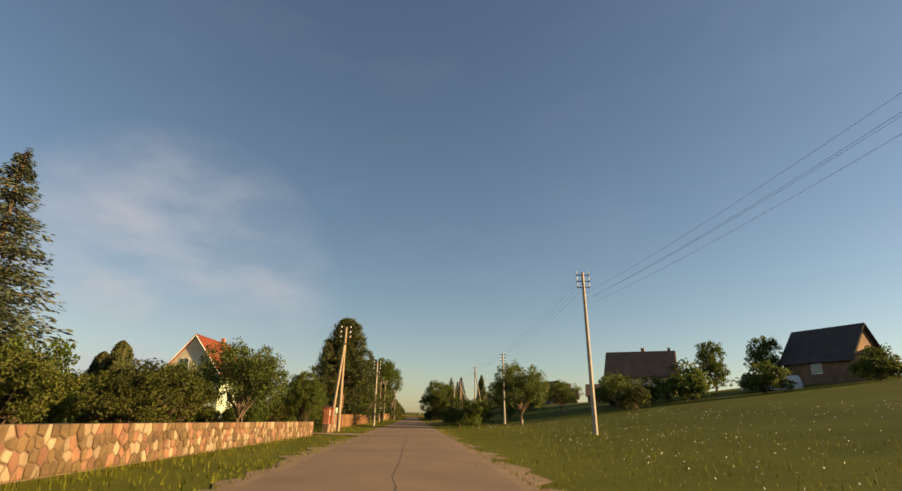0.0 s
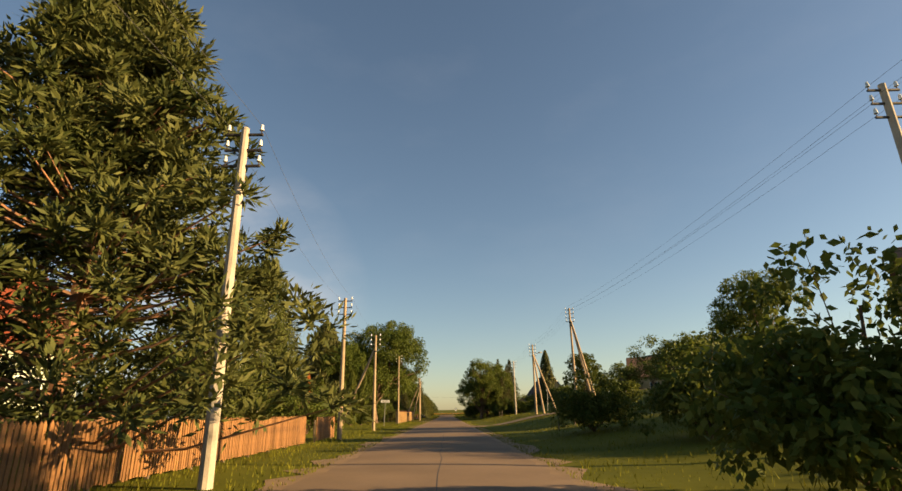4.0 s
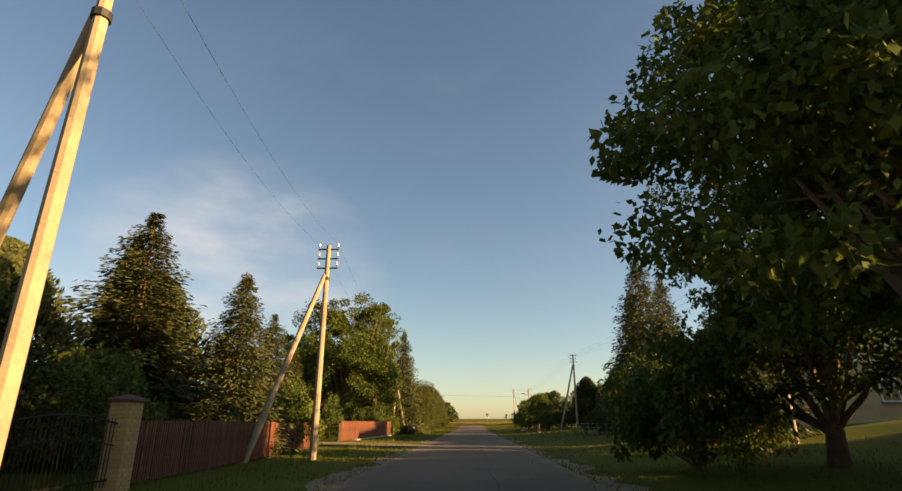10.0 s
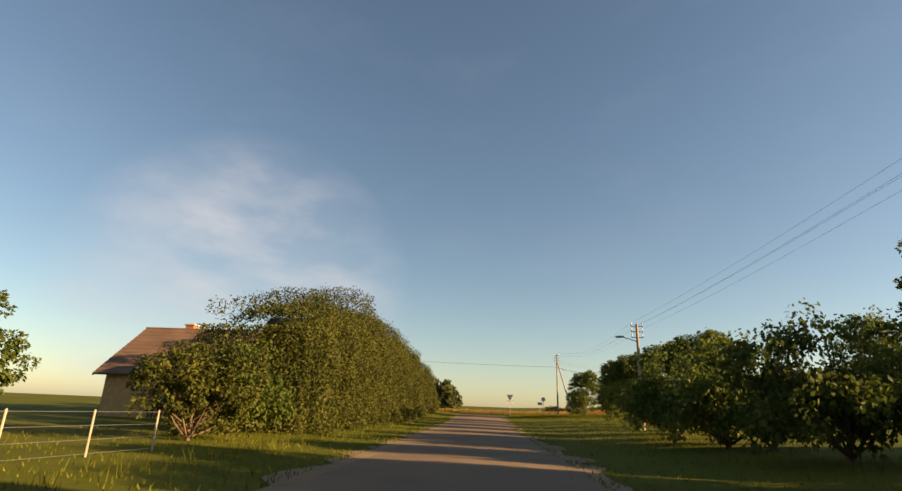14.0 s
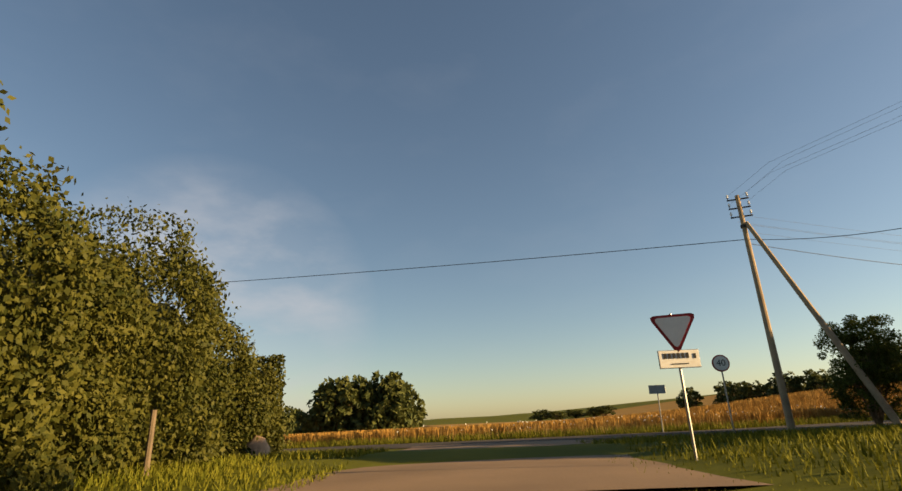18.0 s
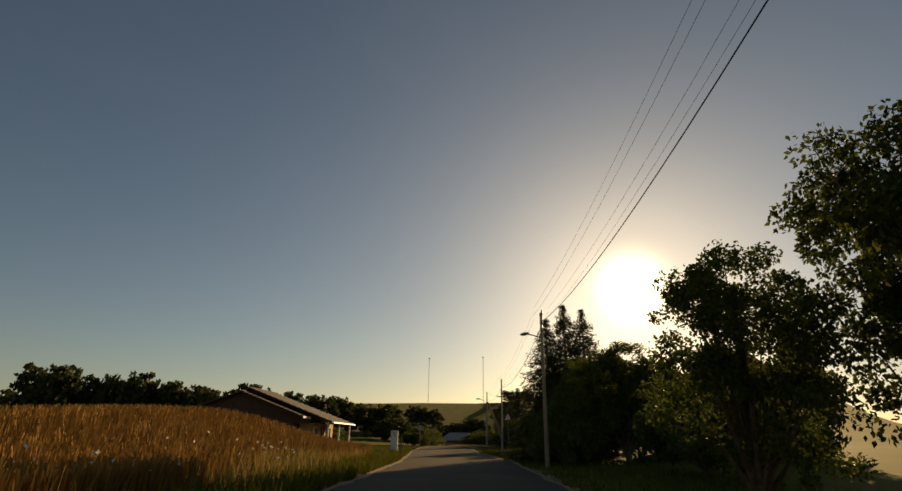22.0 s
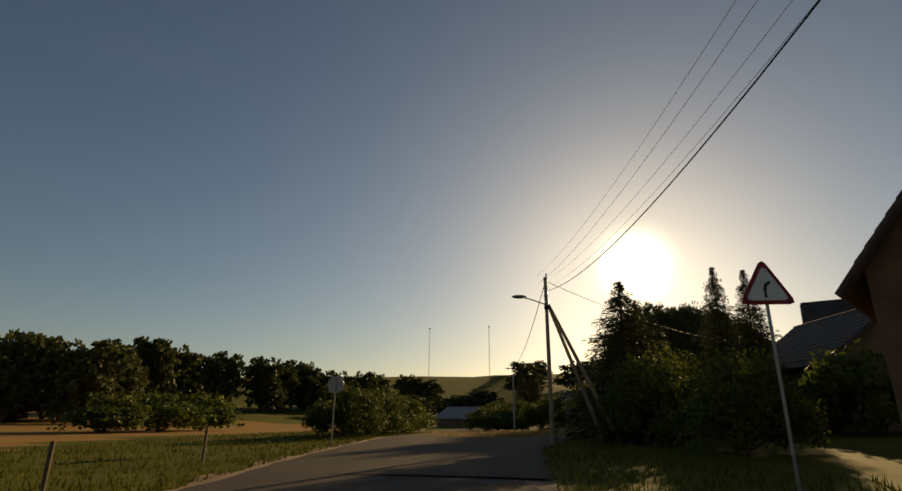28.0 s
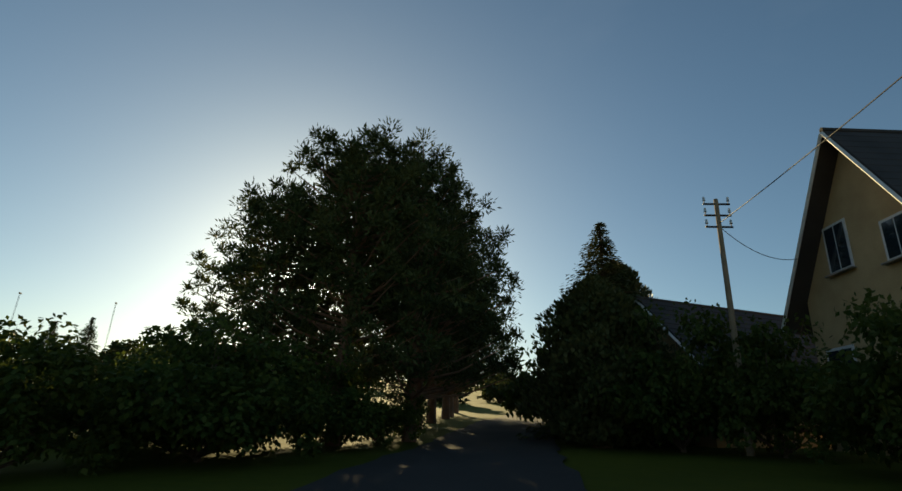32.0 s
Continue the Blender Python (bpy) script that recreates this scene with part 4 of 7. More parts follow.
for side in (LEFT_POLES, RIGHT_POLES):
    for d in side:
        power_pole(*d["p"], d["h"], d.get("braces", ()), d.get("arms", 3), d.get("lamp"), d.get("m"), label=d["label"], lean=d.get("lean", (0, 0)))
    for a, b in zip(side, side[1:]):
        if b["p"][1] - a["p"][1] < 62:
            wires_between(a["p"], b["p"], a["h"], b["h"], levels=(0, 1) if side is RIGHT_POLES else (0,))
wires_between((11.0, -12.0), (11.3, 39.8), 8.6, 8.6, levels=(0, 1), sag=0.7)
# the crossing span over the junction
wire((15.9, 399.7, ground_h(15.9, 399.7) + 8.1), (-30, 395.0, 10.6), 0.25, 0.018, M_CABLE, "black twisted cable over the crossing", 24, True)
wire((15.9, 399.7, ground_h(15.9, 399.7) + 8.1), (28, 394, ground_h(28, 394) + 7.2), 0.8, 0.015, M_CABLE, "black twisted cable to a house", 16)
LANE_POLES = [
    dict(p=(47.7, 414.6), h=7.7, lamp=25, m=M_POLEWOOD, label="dark wooden power pole with a street light before the spruce", rz=25),
    dict(p=(79.6, 429.6), h=7.1, m=M_CONCRETE, label="dark power pole with taut cables beside the house", rz=25),
    dict(p=(103.8, 441.5), h=7.6, braces=((135, 2.7), (160, 3.0)), lamp=335, m=M_POLEWOOD, label="wooden power pole on two struts with a street light", rz=25, arms=4),
    dict(p=(142.8, 458.2), h=6.0, m=M_CONCRETE, label="lone concrete pole at the bend", rz=10, arms=0),
    dict(p=(148.0, 433.3), h=8.2, m=M_POLEWOOD, label="power pole behind the shrubs near the brick house", rz=80),
]
for d in LANE_POLES:
    power_pole(*d["p"], d["h"], d.get("braces", ()), d.get("arms", 3), d.get("lamp"), d.get("m"), d.get("rz", 0), 0.115, d["label"])
wires_between((15.9, 399.7), (47.7, 414.6), 9.0, 7.9, levels=(0, 1), rz1=-65, rz2=-65, sag=0.6)
wire((15.9, 399.7, ground_h(15.9, 399.7) + 7.9), (47.7, 414.6, ground_h(47.7, 414.6) + 7.2), 0.9, 0.014, M_CABLE, "thick black twisted cable along the road", 20)
for a, b in zip(LANE_POLES[:3], LANE_POLES[1:3]):
    wires_between(a["p"], b["p"], a["h"], b["h"], levels=(0, 1), rz1=-65, rz2=-65, sag=0.6)
    wire((*a["p"], ground_h(*a["p"]) + a["h"] - 0.7), (*b["p"], ground_h(*b["p"]) + b["h"] - 0.7), 0.9, 0.014, M_CABLE, "thick black twisted cable along the road", 20)
wire((103.8, 441.5, ground_h(103.8, 441.5) + 7.4), (142.8, 458.2, ground_h(142.8, 458.2) + 6.9), 0.9, 0.02, M_CABLE, "black twisted cable to the lone pole", 20)
wire((103.8, 441.5, ground_h(103.8, 441.5) + 7.4), (148.0, 433.3, ground_h(148, 433.3) + 7.3), 0.9, 0.014, M_CABLE, "black cable to the pole near the brick house", 20)
wire((148.0, 433.3, ground_h(148, 433.3) + 7.2), (149.5, 429.5, ground_h(149.5, 429.5) + 6.6), 0.4, 0.014, M_CABLE, "black service cable to the house gable", 10)


# ---------------- trees ----------------
PLANTS = [
    # behind the stone wall and the first gardens
    ("blue_spruce", -20.3, 30.9, 13.6, 3.6, "tall blue-grey spruce behind the stone wall"),
    ("apple", -10.6, 42.0, 5.6, 2.9, "leafy walnut sapling with pale trunk behind the wall"),
    ("shrub", -12.5, 35.5, 3.4, 2.2, "dense green garden shrub behind the wall"), ("shrub", -15.0, 39.5, 4.0, 2.4, "dense green garden shrub behind the wall"),
    ("bush", -16.5, 29.5, 4.2, 2.6, "yellowish green lilac bush behind the wall"), ("shrub", -11.5, 28.0, 2.8, 1.9, "low garden shrub over the wall"),
    ("yew", -19.5, 44.5, 5.6, 1.4, "dark conical evergreen in the garden"), ("yew", -21.5, 46.5, 5.0, 1.3, "dark conical evergreen in the garden"),
    ("bush", -22, 40, 4.6, 3.0, "broad green bush in the garden"), ("apple", -12.4, 50.2, 5.8, 1.8, "leafy walnut sapling beside the drive"), ("bush", -13.5, 54.5, 2.6, 2.2, "green bush behind the low wall"), ("bush", -18.5, 57.0, 2.4, 2.8, "green bush behind the low wall"), ("shrub", -12.0, 58.5, 2.4, 1.8, "green shrub behind the pickets"), ("apple", -17.5, 52.0, 5.0, 2.8, "old apple tree beside the drive"),
    ("bush", -26, 33, 5.0, 3.2, "broad green bush in the garden"), ("shrub", -14, 23.5, 3.2, 2.2, "round shrub behind the wall"), ("bush", -18, 20, 4.0, 2.6, "round bush behind the wall"),
    ("lime", -9.6, 60.0, 4.9, 1.7, "round-headed garden tree beside the brick posts"), ("lime", -9.6, 65.0, 4.2, 1.2, "round-headed garden tree behind the pickets"),
    ("bush", -14, 66, 3.0, 2.2, "dark bush behind the pickets"), ("yew", -13.4, 78, 4.5, 1.0, "slim dark evergreen before the gabled house"), ("bush", -15.0, 84.5, 5.2, 2.3, "large dark shrub before the red-roofed house"), ("bush", -14.5, 74, 2.1, 2.0, "dark bush behind the pickets"),
    ("pine", -9.3, 88.0, 13.8, 5.3, "large dark mountain pine behind the picket fence"),
    ("yew", -16.5, 93, 4.5, 2.4, "dark evergreen beside the red-roofed house"), ("bush", -11.5, 96.5, 4.2, 2.4, "green bush behind the pickets"),
    ("birch", -16.9, 131.2, 15.8, 2.8, "tall weeping birch beside the lawn"), ("birch", -11.0, 102.5, 8.2, 2.6, "weeping birch behind the fence"),
    ("bush", -10.5, 122.0, 3.6, 2.6, "dark lilac bush at the fence end"), ("bush", -14, 127, 4.6, 2.8, "dark leafy bush on the lawn"), ("shrub", -17.0, 136.0, 5.2, 2.9, "tall leafy shrub behind the braced pole"),
    ("bush", -21.5, 133.0, 6.0, 3.4, "tall dark bush at the lawn edge"), ("birch", -22.0, 130.0, 7.6, 3.0, "weeping birch at the lawn edge"),
    # lawn with conifers
    ("spruce", -19.6, 148.5, 14.6, 4.1, "tall brownish-green spruce on the lawn"), ("yew", -18.8, 172.0, 15.4, 3.8, "broad dense conifer on the lawn"), ("spruce", -25, 165, 9, 2.8, "spruce at the back of the lawn"),
    ("rust_thuja", -17.0, 152.0, 6.3, 0.75, "browned dead thuja column"), ("thuja", -15.8, 154.5, 6.0, 0.7, "slender green thuja column"), ("thuja", -16.8, 158.0, 6.2, 0.8, "slender green thuja column"),
    ("thuja", -12.8, 160.0, 7.2, 0.95, "green thuja column beside the street sign"), ("thuja", -11.6, 161.6, 8.0, 1.05, "green thuja column beside the street sign"), ("thuja", -13.2, 165.0, 4.2, 0.6, "short thuja column in the village garden"),
    ("bush", -24, 178, 5.0, 3.2, "dark bush behind the lawn"), ("bush", -20, 184, 4.2, 3.0, "dark bush behind the lawn"), ("spruce", -27, 152, 7, 2.4, "spruce at the back of the lawn"),
    ("walnut", -11.6, 180.0, 15.8, 8.0, "broad spreading walnut tree beside the yard fence"), ("walnut", -16.0, 173.5, 12.0, 5.0, "spreading walnut tree with thick trunk"),
    # iron-fence garden
    ("shrub", -9.8, 206.6, 2.2, 1.7, "dark shrub behind the iron fence"), ("shrub", -10.0, 211.5, 2.4, 1.8, "dark shrub behind the iron fence"), ("shrub", -9.8, 216.0, 2.6, 1.8, "dark shrub behind the iron fence"), ("bush", -11.0, 221.5, 3.4, 2.2, "dark bush under the conifers"),
    ("apple", -15.5, 189.0, 5.2, 3.4, "dark fruit tree behind the iron fence"), ("bush", -12.6, 186.0, 3.8, 2.4, "leafy bush behind the iron fence"), ("lime", -19.5, 188.0, 8.6, 3.8, "leafy tree before the red-roofed house"), ("bush", -17.0, 182.0, 4.0, 3.0, "dark bush under the walnut tree"),
    ("apple", -13.5, 193.0, 4.2, 2.8, "dark garden tree behind the iron fence"), ("shrub", -12.0, 197.5, 2.4, 1.8, "garden shrub behind the iron gate"), ("apple", -18.5, 207.0, 4.8, 2.7, "leafy fruit tree behind the iron fence"),
    ("bush", -12.4, 210.0, 3.8, 2.3, "leafy bush behind the yellow posts"), ("apple", -22, 220, 6.0, 3.2, "round fruit tree in the garden"), ("bush", -17, 214, 3.6, 2.4, "leafy bush in the garden"),
    ("shrub", -11.5, 203.5, 2.0, 1.7, "flowering shrub behind the gate"),
    ("yew", -14.0, 229.5, 7.6, 2.6, "dark dense conifer behind the red fence"), ("yew", -15.4, 222.0, 7.0, 2.8, "dark dense conifer behind the iron fence"), ("spruce", -12.8, 226.0, 9.2, 3.5, "dark dense conifer beside the fence"), ("spruce_loose", -10.6, 231.0, 7.8, 2.5, "dark dense conifer beside the fence"),
    ("thuja", -15.0, 229.0, 9.0, 1.2, "tall green thuja in the garden"), ("bush", -9.6, 236.5, 3.4, 2.0, "dark shrub behind the red pickets"),
    ("spruce", -18.6, 249.5, 7.6, 1.9, "spruce behind the drive"), ("spruce", -15.8, 252.2, 9.4, 3.0, "broad spruce behind the drive"), ("spruce_loose", -15.6, 257.5, 8.0, 2.0, "spruce behind the drive"),
    ("clipped", -12.5, 249.8, 3.4, 1.75, "large clipped golden shrub beside the drive"), ("clipped", -16.6, 256.0, 2.8, 1.7, "clipped golden shrub behind the drive"), ("bush", -10.5, 250.8, 3.2, 1.1, "dark ivy-covered post beside the red fence"),
    ("bush", -10.9, 272.0, 3.0, 2.0, "dark bush behind the red fence"), ("bush", -10.6, 279.5, 3.2, 2.2, "dark bush under the lime tree"), ("bush", -11.8, 265.5, 3.2, 2.2, "dark bush behind the red fence"), ("maple", -12.8, 269.0, 13.8, 6.0, "large dense lime tree over the red fence"), ("maple", -11.5, 276.6, 13.5, 3.5, "large lime tree beside the road"), ("maple", -19.0, 276, 11.0, 5.0, "large lime tree behind the fence"),
    ("spruce_loose", -9.0, 286.8, 12.6, 2.9, "tall drooping spruce beside the bins"), ("thuja", -11.0, 287.5, 9.8, 1.0, "tall narrow thuja beside the house"), ("spruce", -12.4, 282.0, 8.0, 2.3, "dark spruce before the white house"),
    ("shrub", -13.5, 299, 2.4, 2.0, "low garden shrub behind the wire fence"), ("young_tree", -10.6, 303, 4.0, 1.5, "young fruit tree behind the wire fence"), ("shrub", -16.5, 304, 2.8, 2.2, "garden shrub behind the wire fence"),
    ("shrub", -9.4, 312.5, 3.2, 2.2, "reddish shrub at the hedge end"), ("bush", -10.2, 318.0, 3.8, 2.6, "leafy bush at the hedge end"),
    # right bank
    ("apple", 12.7, 75.5, 7.0, 3.4, "old apple tree with a limewashed trunk on the bank", "white"), ("bush", 5.9, 81.0, 3.5, 2.5, "dark spreading bush at the road edge"),
    ("lime", 15.3, 102.8, 6.8, 2.2, "round-headed tree on the bank"), ("bush", 9.5, 96, 3.6, 2.6, "green bush on the bank"), ("bush", 8.0, 108, 3.2, 2.4, "green bush on the bank"),
    ("apple", 28, 88, 4.6, 3.0, "apple tree below the brown house"), ("bush", 31, 99, 5.0, 3.6, "leafy bush before the brown house"), ("bush", 36, 96, 3.8, 2.8, "bush before the brown house"), ("apple", 22, 96, 4.8, 3.0, "apple tree on the bank"),
    ("shrub", 27, 78, 3.0, 2.2, "shrub on the bank"), ("bush", 38, 88, 5.4, 3.6, "leafy bush beside the garden"), ("lime", 52, 108, 8.4, 2.6, "tall tree behind the garden"), ("lime", 56, 98, 8.0, 2.6, "tall tree behind the garden"),
    ("bush", 45, 80, 4.0, 3.0, "bush on the bank"), ("bush", 58, 76, 4.2, 3.2, "bush before the dark house"), ("apple", 17, 118, 4.8, 3.0, "apple tree on the bank"), ("bush", 22, 124, 4.4, 3.2, "bush on the bank"), ("spruce", 50, 122, 9, 2.2, "spruce behind the brown house"),
    ("lime", 25.0, 187.0, 7.4, 3.4, "large round fruit tree before the tan house"), ("apple", 33.5, 193.0, 5.6, 3.0, "fruit tree before the tan house"), ("apple", 38.0, 191.0, 5.4, 2.8, "fruit tree before the tan house"), ("lime", 43.5, 189.0, 6.0, 2.4, "fruit tree beside a shed"),
    ("bush", 21.5, 199, 2.4, 3.0, "dark bush on the bank"), ("bush", 25.5, 205, 3.0, 3.2, "dark bush on the bank"), ("bush", 29.5, 210, 3.6, 3.4, "dark bush before the timber house"), ("apple", -15.5, 219.0, 5.4, 3.0, "round fruit tree behind the iron fence"),
    ("bush", 11.8, 208.6, 3.6, 2.8, "dark bush under the lime trees"), ("bush", 15.8, 207.5, 3.6, 3.0, "dark bush under the lime trees"),
    ("maple", 7.4, 212.0, 12.0, 4.7, "massive dense lime tree beside the road"), ("maple", 11.2, 216.5, 11.0, 3.6, "massive dense lime tree beside the road"), ("maple", 9.0, 220.5, 9.0, 3.2, "dark lime tree in the clump"),
    ("spruce", 11.8, 211.0, 8.0, 2.5, "dark spruce beside the lime trees"), ("spruce", 13.6, 214.5, 6.4, 2.2, "dark spruce at the clump edge"), ("bush", 6.0, 222.0, 4.0, 2.4, "dark bush under the lime trees"), ("young_tree", 10.5, 204.5, 3.2, 0.7, "slender young tree with bare stem on the grass"),
    ("yew", 23.5, 224.0, 12.8, 1.75, "tall dark conical conifer"), ("bush", 28, 222, 4.6, 3.4, "dark hedge beside the conifer"), ("bush", 33, 216, 4.8, 3.4, "dark hedge beside the conifer"), ("bush", 26, 214, 3.4, 2.8, "dark hedge shrub beside the garden"), ("bush", 38, 210, 4.8, 3.4, "dark hedge shrub beside the garden"), ("bush", 20.5, 222, 3.2, 2.4, "dark hedge shrub beside the garden"),
    ("spruce", 15.0, 259.0, 15.5, 3.8, "tall dark spruce on the bank"), ("spruce", 17.6, 261.2, 14.0, 3.0, "tall dark spruce on the bank"), ("spruce_loose", 20.8, 285.0, 17.0, 3.8, "tall spreading spruce on the bank"), ("bush", 12.5, 243.0, 4.6, 2.4, "dark leafy tree beside the road"), ("bush", 8.6, 232.0, 4.2, 2.6, "dark bush under the pole"),
    ("spruce", 13.2, 236.0, 8.6, 2.6, "tall dark spruce in the clump"), ("bush", 11.0, 262.0, 2.0, 1.3, "browned clipped bush beside the wire fence"), ("shrub", 14.0, 258, 2.4, 1.9, "shrub beside the fence"),
    ("lime", 20.5, 297.0, 6.4, 3.0, "dark leafy tree behind the fence"), ("bush", 17.0, 286.5, 4.0, 3.0, "dark bush behind the fence"), ("bush", 21.5, 290.0, 4.4, 3.2, "dark bush behind the fence"), ("yew", 15.2, 290.5, 6.6, 2.3, "dark conifer behind the fence"), ("thuja", 19.0, 293.0, 7.0, 1.0, "thuja behind the fence"), ("bush", 12.2, 297.0, 3.8, 2.8, "dense dark hedge bush"), ("bush", 9.6, 291.0, 2.6, 1.6, "dark bush behind the fence posts"),
    ("lime", 10.6, 303.5, 5.2, 2.0, "young leafy tree in the hedge row"), ("bush", 10.2, 310.0, 4.0, 2.6, "dense hedge bush beside the road"), ("bush", 9.6, 317.0, 4.2, 2.8, "dense hedge bush beside the road"), ("bush", 9.8, 324.0, 4.4, 2.8, "dense hedge bush beside the road"), ("bush", 11.5, 331.0, 4.2, 2.8, "dense hedge bush beside the road"),
    ("apple", 17.5, 299.5, 5.4, 2.6, "fruit tree in the garden"), ("lime", 20.5, 308, 6.4, 2.4, "tree in the garden"), ("apple", 17, 318, 5.2, 2.6, "fruit tree in the garden"),
    ("roadside_tree", 18.0, 389.3, 6.6, 2.3, "dense bushy roadside tree on the grass bank"), ("roadside_tree", 17.7, 375.8, 7.0, 2.5, "dense bushy roadside tree on the grass bank"), ("roadside_tree", 15.6, 362.7, 6.8, 2.3, "dense bushy roadside tree on the grass bank"), ("roadside_tree", 14.8, 355.5, 6.8, 2.2, "dense bushy roadside tree on the grass bank"), ("roadside_tree", 15.5, 347.0, 7.0, 2.4, "dense bushy roadside tree on the grass bank"), ("roadside_tree", 16.0, 339.0, 7.0, 2.6, "dense bushy roadside tree on the grass bank"), ("lime", 19.3, 399.3, 4.2, 1.5, "small bushy tree behind the braced pole"),
    # along the crossing road, right side
    ("lime", 31.6, 404.8, 5.4, 1.9, "dark roadside tree against the sun"), ("lime", 28.4, 401.6, 6.4, 2.0, "tall dark tree at the corner"), ("lime", 25.4, 399.6, 5.8, 2.0, "tall dark tree at the corner"), ("thuja", 54.0, 403.2, 6.8, 1.3, "dark columnar thuja in the corner garden"), ("apple", 38.0, 405.5, 2.6, 2.2, "dark fruit tree against the sun"),
    ("lime", 27.5, 396, 7.0, 3.0, "dark tree in the corner garden"), ("lime", 52.2, 413.9, 5.6, 1.9, "leafy dark garden tree beside the pole"), ("lime", 53.4, 411.8, 6.4, 2.1, "tall dark garden tree beside the pole"), ("lime", 56.0, 410.4, 5.6, 2.1, "dark garden tree beside the house"), ("bush", 50.5, 414.4, 3.4, 2.0, "dark bush beside the pole"), ("bush", 53.6, 415.0, 3.6, 2.0, "dark bush beside the pole"), ("bush", 43, 407, 4.0, 2.6, "dark garden bush beside the garden"),
    ("spruce", 57.0, 417.3, 9.0, 2.5, "dark spruce beside the road"), ("spruce", 61.0, 417.2, 10.6, 3.0, "tall dark twin spruce beside the house"), ("spruce", 62.5, 416.2, 10.4, 2.8, "tall dark twin spruce beside the house"), ("bush", 72.0, 421.5, 4.2, 2.6, "dark garden bush beside the garden"),
    ("lime", 71.0, 416.5, 7.4, 2.4, "leafy tree behind the spruces"), ("bush", 78.0, 424.5, 3.6, 2.6, "dark hedge bush beside the garden"), ("bush", 82.5, 427.0, 3.0, 2.2, "dark hedge bush beside the garden"), ("bush", 58, 411, 4.4, 2.6, "dark garden bush beside the garden"),
    ("spruce", 105.6, 438.6, 4.6, 1.6, "dark young spruce beside the drive"), ("spruce", 111.9, 439.7, 8.5, 3.4, "dark spruce at the bend"), ("spruce", 116.6, 435.0, 9.6, 2.0, "slim dark spruce behind the garden"), ("spruce", 118.6, 433.4, 9.6, 2.0, "slim dark spruce behind the garden"),
    ("bush", 104.0, 436.8, 3.6, 2.6, "dark bush beside the pole"), ("bush", 118.6, 439.0, 4.2, 2.4, "dark bush beside the lane"), ("bush", 111.5, 437.2, 4.4, 2.6, "dark bush at the bend"), ("bush", 98, 433.5, 3.0, 2.2, "dark garden bush beside the drive"), ("bush", 113, 429, 4.0, 3.0, "dark garden bush beside the garden"),
    ("yew", 152.8, 436.4, 6.4, 2.6, "dark evergreen at the lane mouth"), ("yew", 158.8, 433.4, 8.4, 2.6, "dark evergreen at the lane mouth"), ("spruce", 156.6, 434.8, 9.8, 3.0, "dark evergreen at the lane mouth"), ("bush", 150.0, 434.5, 4.6, 2.8, "dark bush before the brick house"), ("spruce", 160.0, 434.0, 6.6, 2.4, "dark evergreen at the lane mouth"), ("bush", 147.0, 432.8, 3.8, 2.4, "dark bush before the brick house"),
    ("bush", 166.5, 435.0, 4.8, 3.0, "dark bush beside the lane"), ("bush", 173, 432, 4.4, 3.0, "dark bush beside the lane"), ("bush", 141, 433, 3.6, 2.4, "dark garden bush beside the garden"), ("spruce", 136.5, 431.5, 4.4, 1.2, "small spruce before the brick house"),
    ("scots_pine", 154.2, 446.1, 12.2, 4.3, "tall dark bushy pine in a row beside the lane"),
    ("scots_pine", 156.0, 443.4, 12.4, 4.2, "tall dark bushy pine in a row beside the lane"),
    ("scots_pine", 157.5, 449.6, 10.4, 4.2, "tall dark bushy pine in a row beside the lane"),
    ("scots_pine", 162.8, 446.8, 14.4, 4.8, "tall dark bushy pine in a row beside the lane"),
    ("scots_pine", 165.5, 443.0, 13.8, 4.6, "tall dark bushy pine in a row beside the lane"),
    ("scots_pine", 172.0, 442.0, 14.6, 4.8, "tall dark bushy pine in a row beside the lane"),
    ("scots_pine", 180.0, 440.6, 14.4, 4.8, "tall dark bushy pine in a row beside the lane"),
    ("scots_pine", 190.0, 439.6, 14.4, 5.2, "tall dark bushy pine in a row beside the lane"),
    ("scots_pine", 203.0, 438.2, 14.5, 5.4, "tall dark bushy pine in a row beside the lane"),
    ("bush", 150.0, 450.0, 3.2, 2.6, "low bush at the pines"), ("bush", 147.0, 448.4, 3.2, 2.8, "dark bush before the pines"), ("bush", 152.0, 446.6, 3.0, 2.6, "dark bush before the pines"), ("bush", 145.5, 452.0, 3.0, 2.6, "low bush at the bend"), ("bush", 155.5, 444.6, 2.2, 1.8, "low bush under the pines"), ("bush", 153.5, 451.5, 2.6, 2.2, "low bush at the pines"), ("spruce", 188.0, 473.8, 9.4, 2.3, "young spruce beyond the bend"), ("spruce", 190.5, 472.2, 9.0, 2.3, "young spruce beyond the bend"), ("bush", 166.5, 457.0, 4.6, 2.6, "dark bush beyond the bend"), ("bush", 170.5, 455.0, 4.2, 2.6, "dark bush beyond the bend"), ("bush", 158, 458, 3.6, 2.6, "dark bush beyond the bend"), ("bush", 150, 463, 3.4, 2.6, "dark bush at the bend"),
    # left side of the crossing road
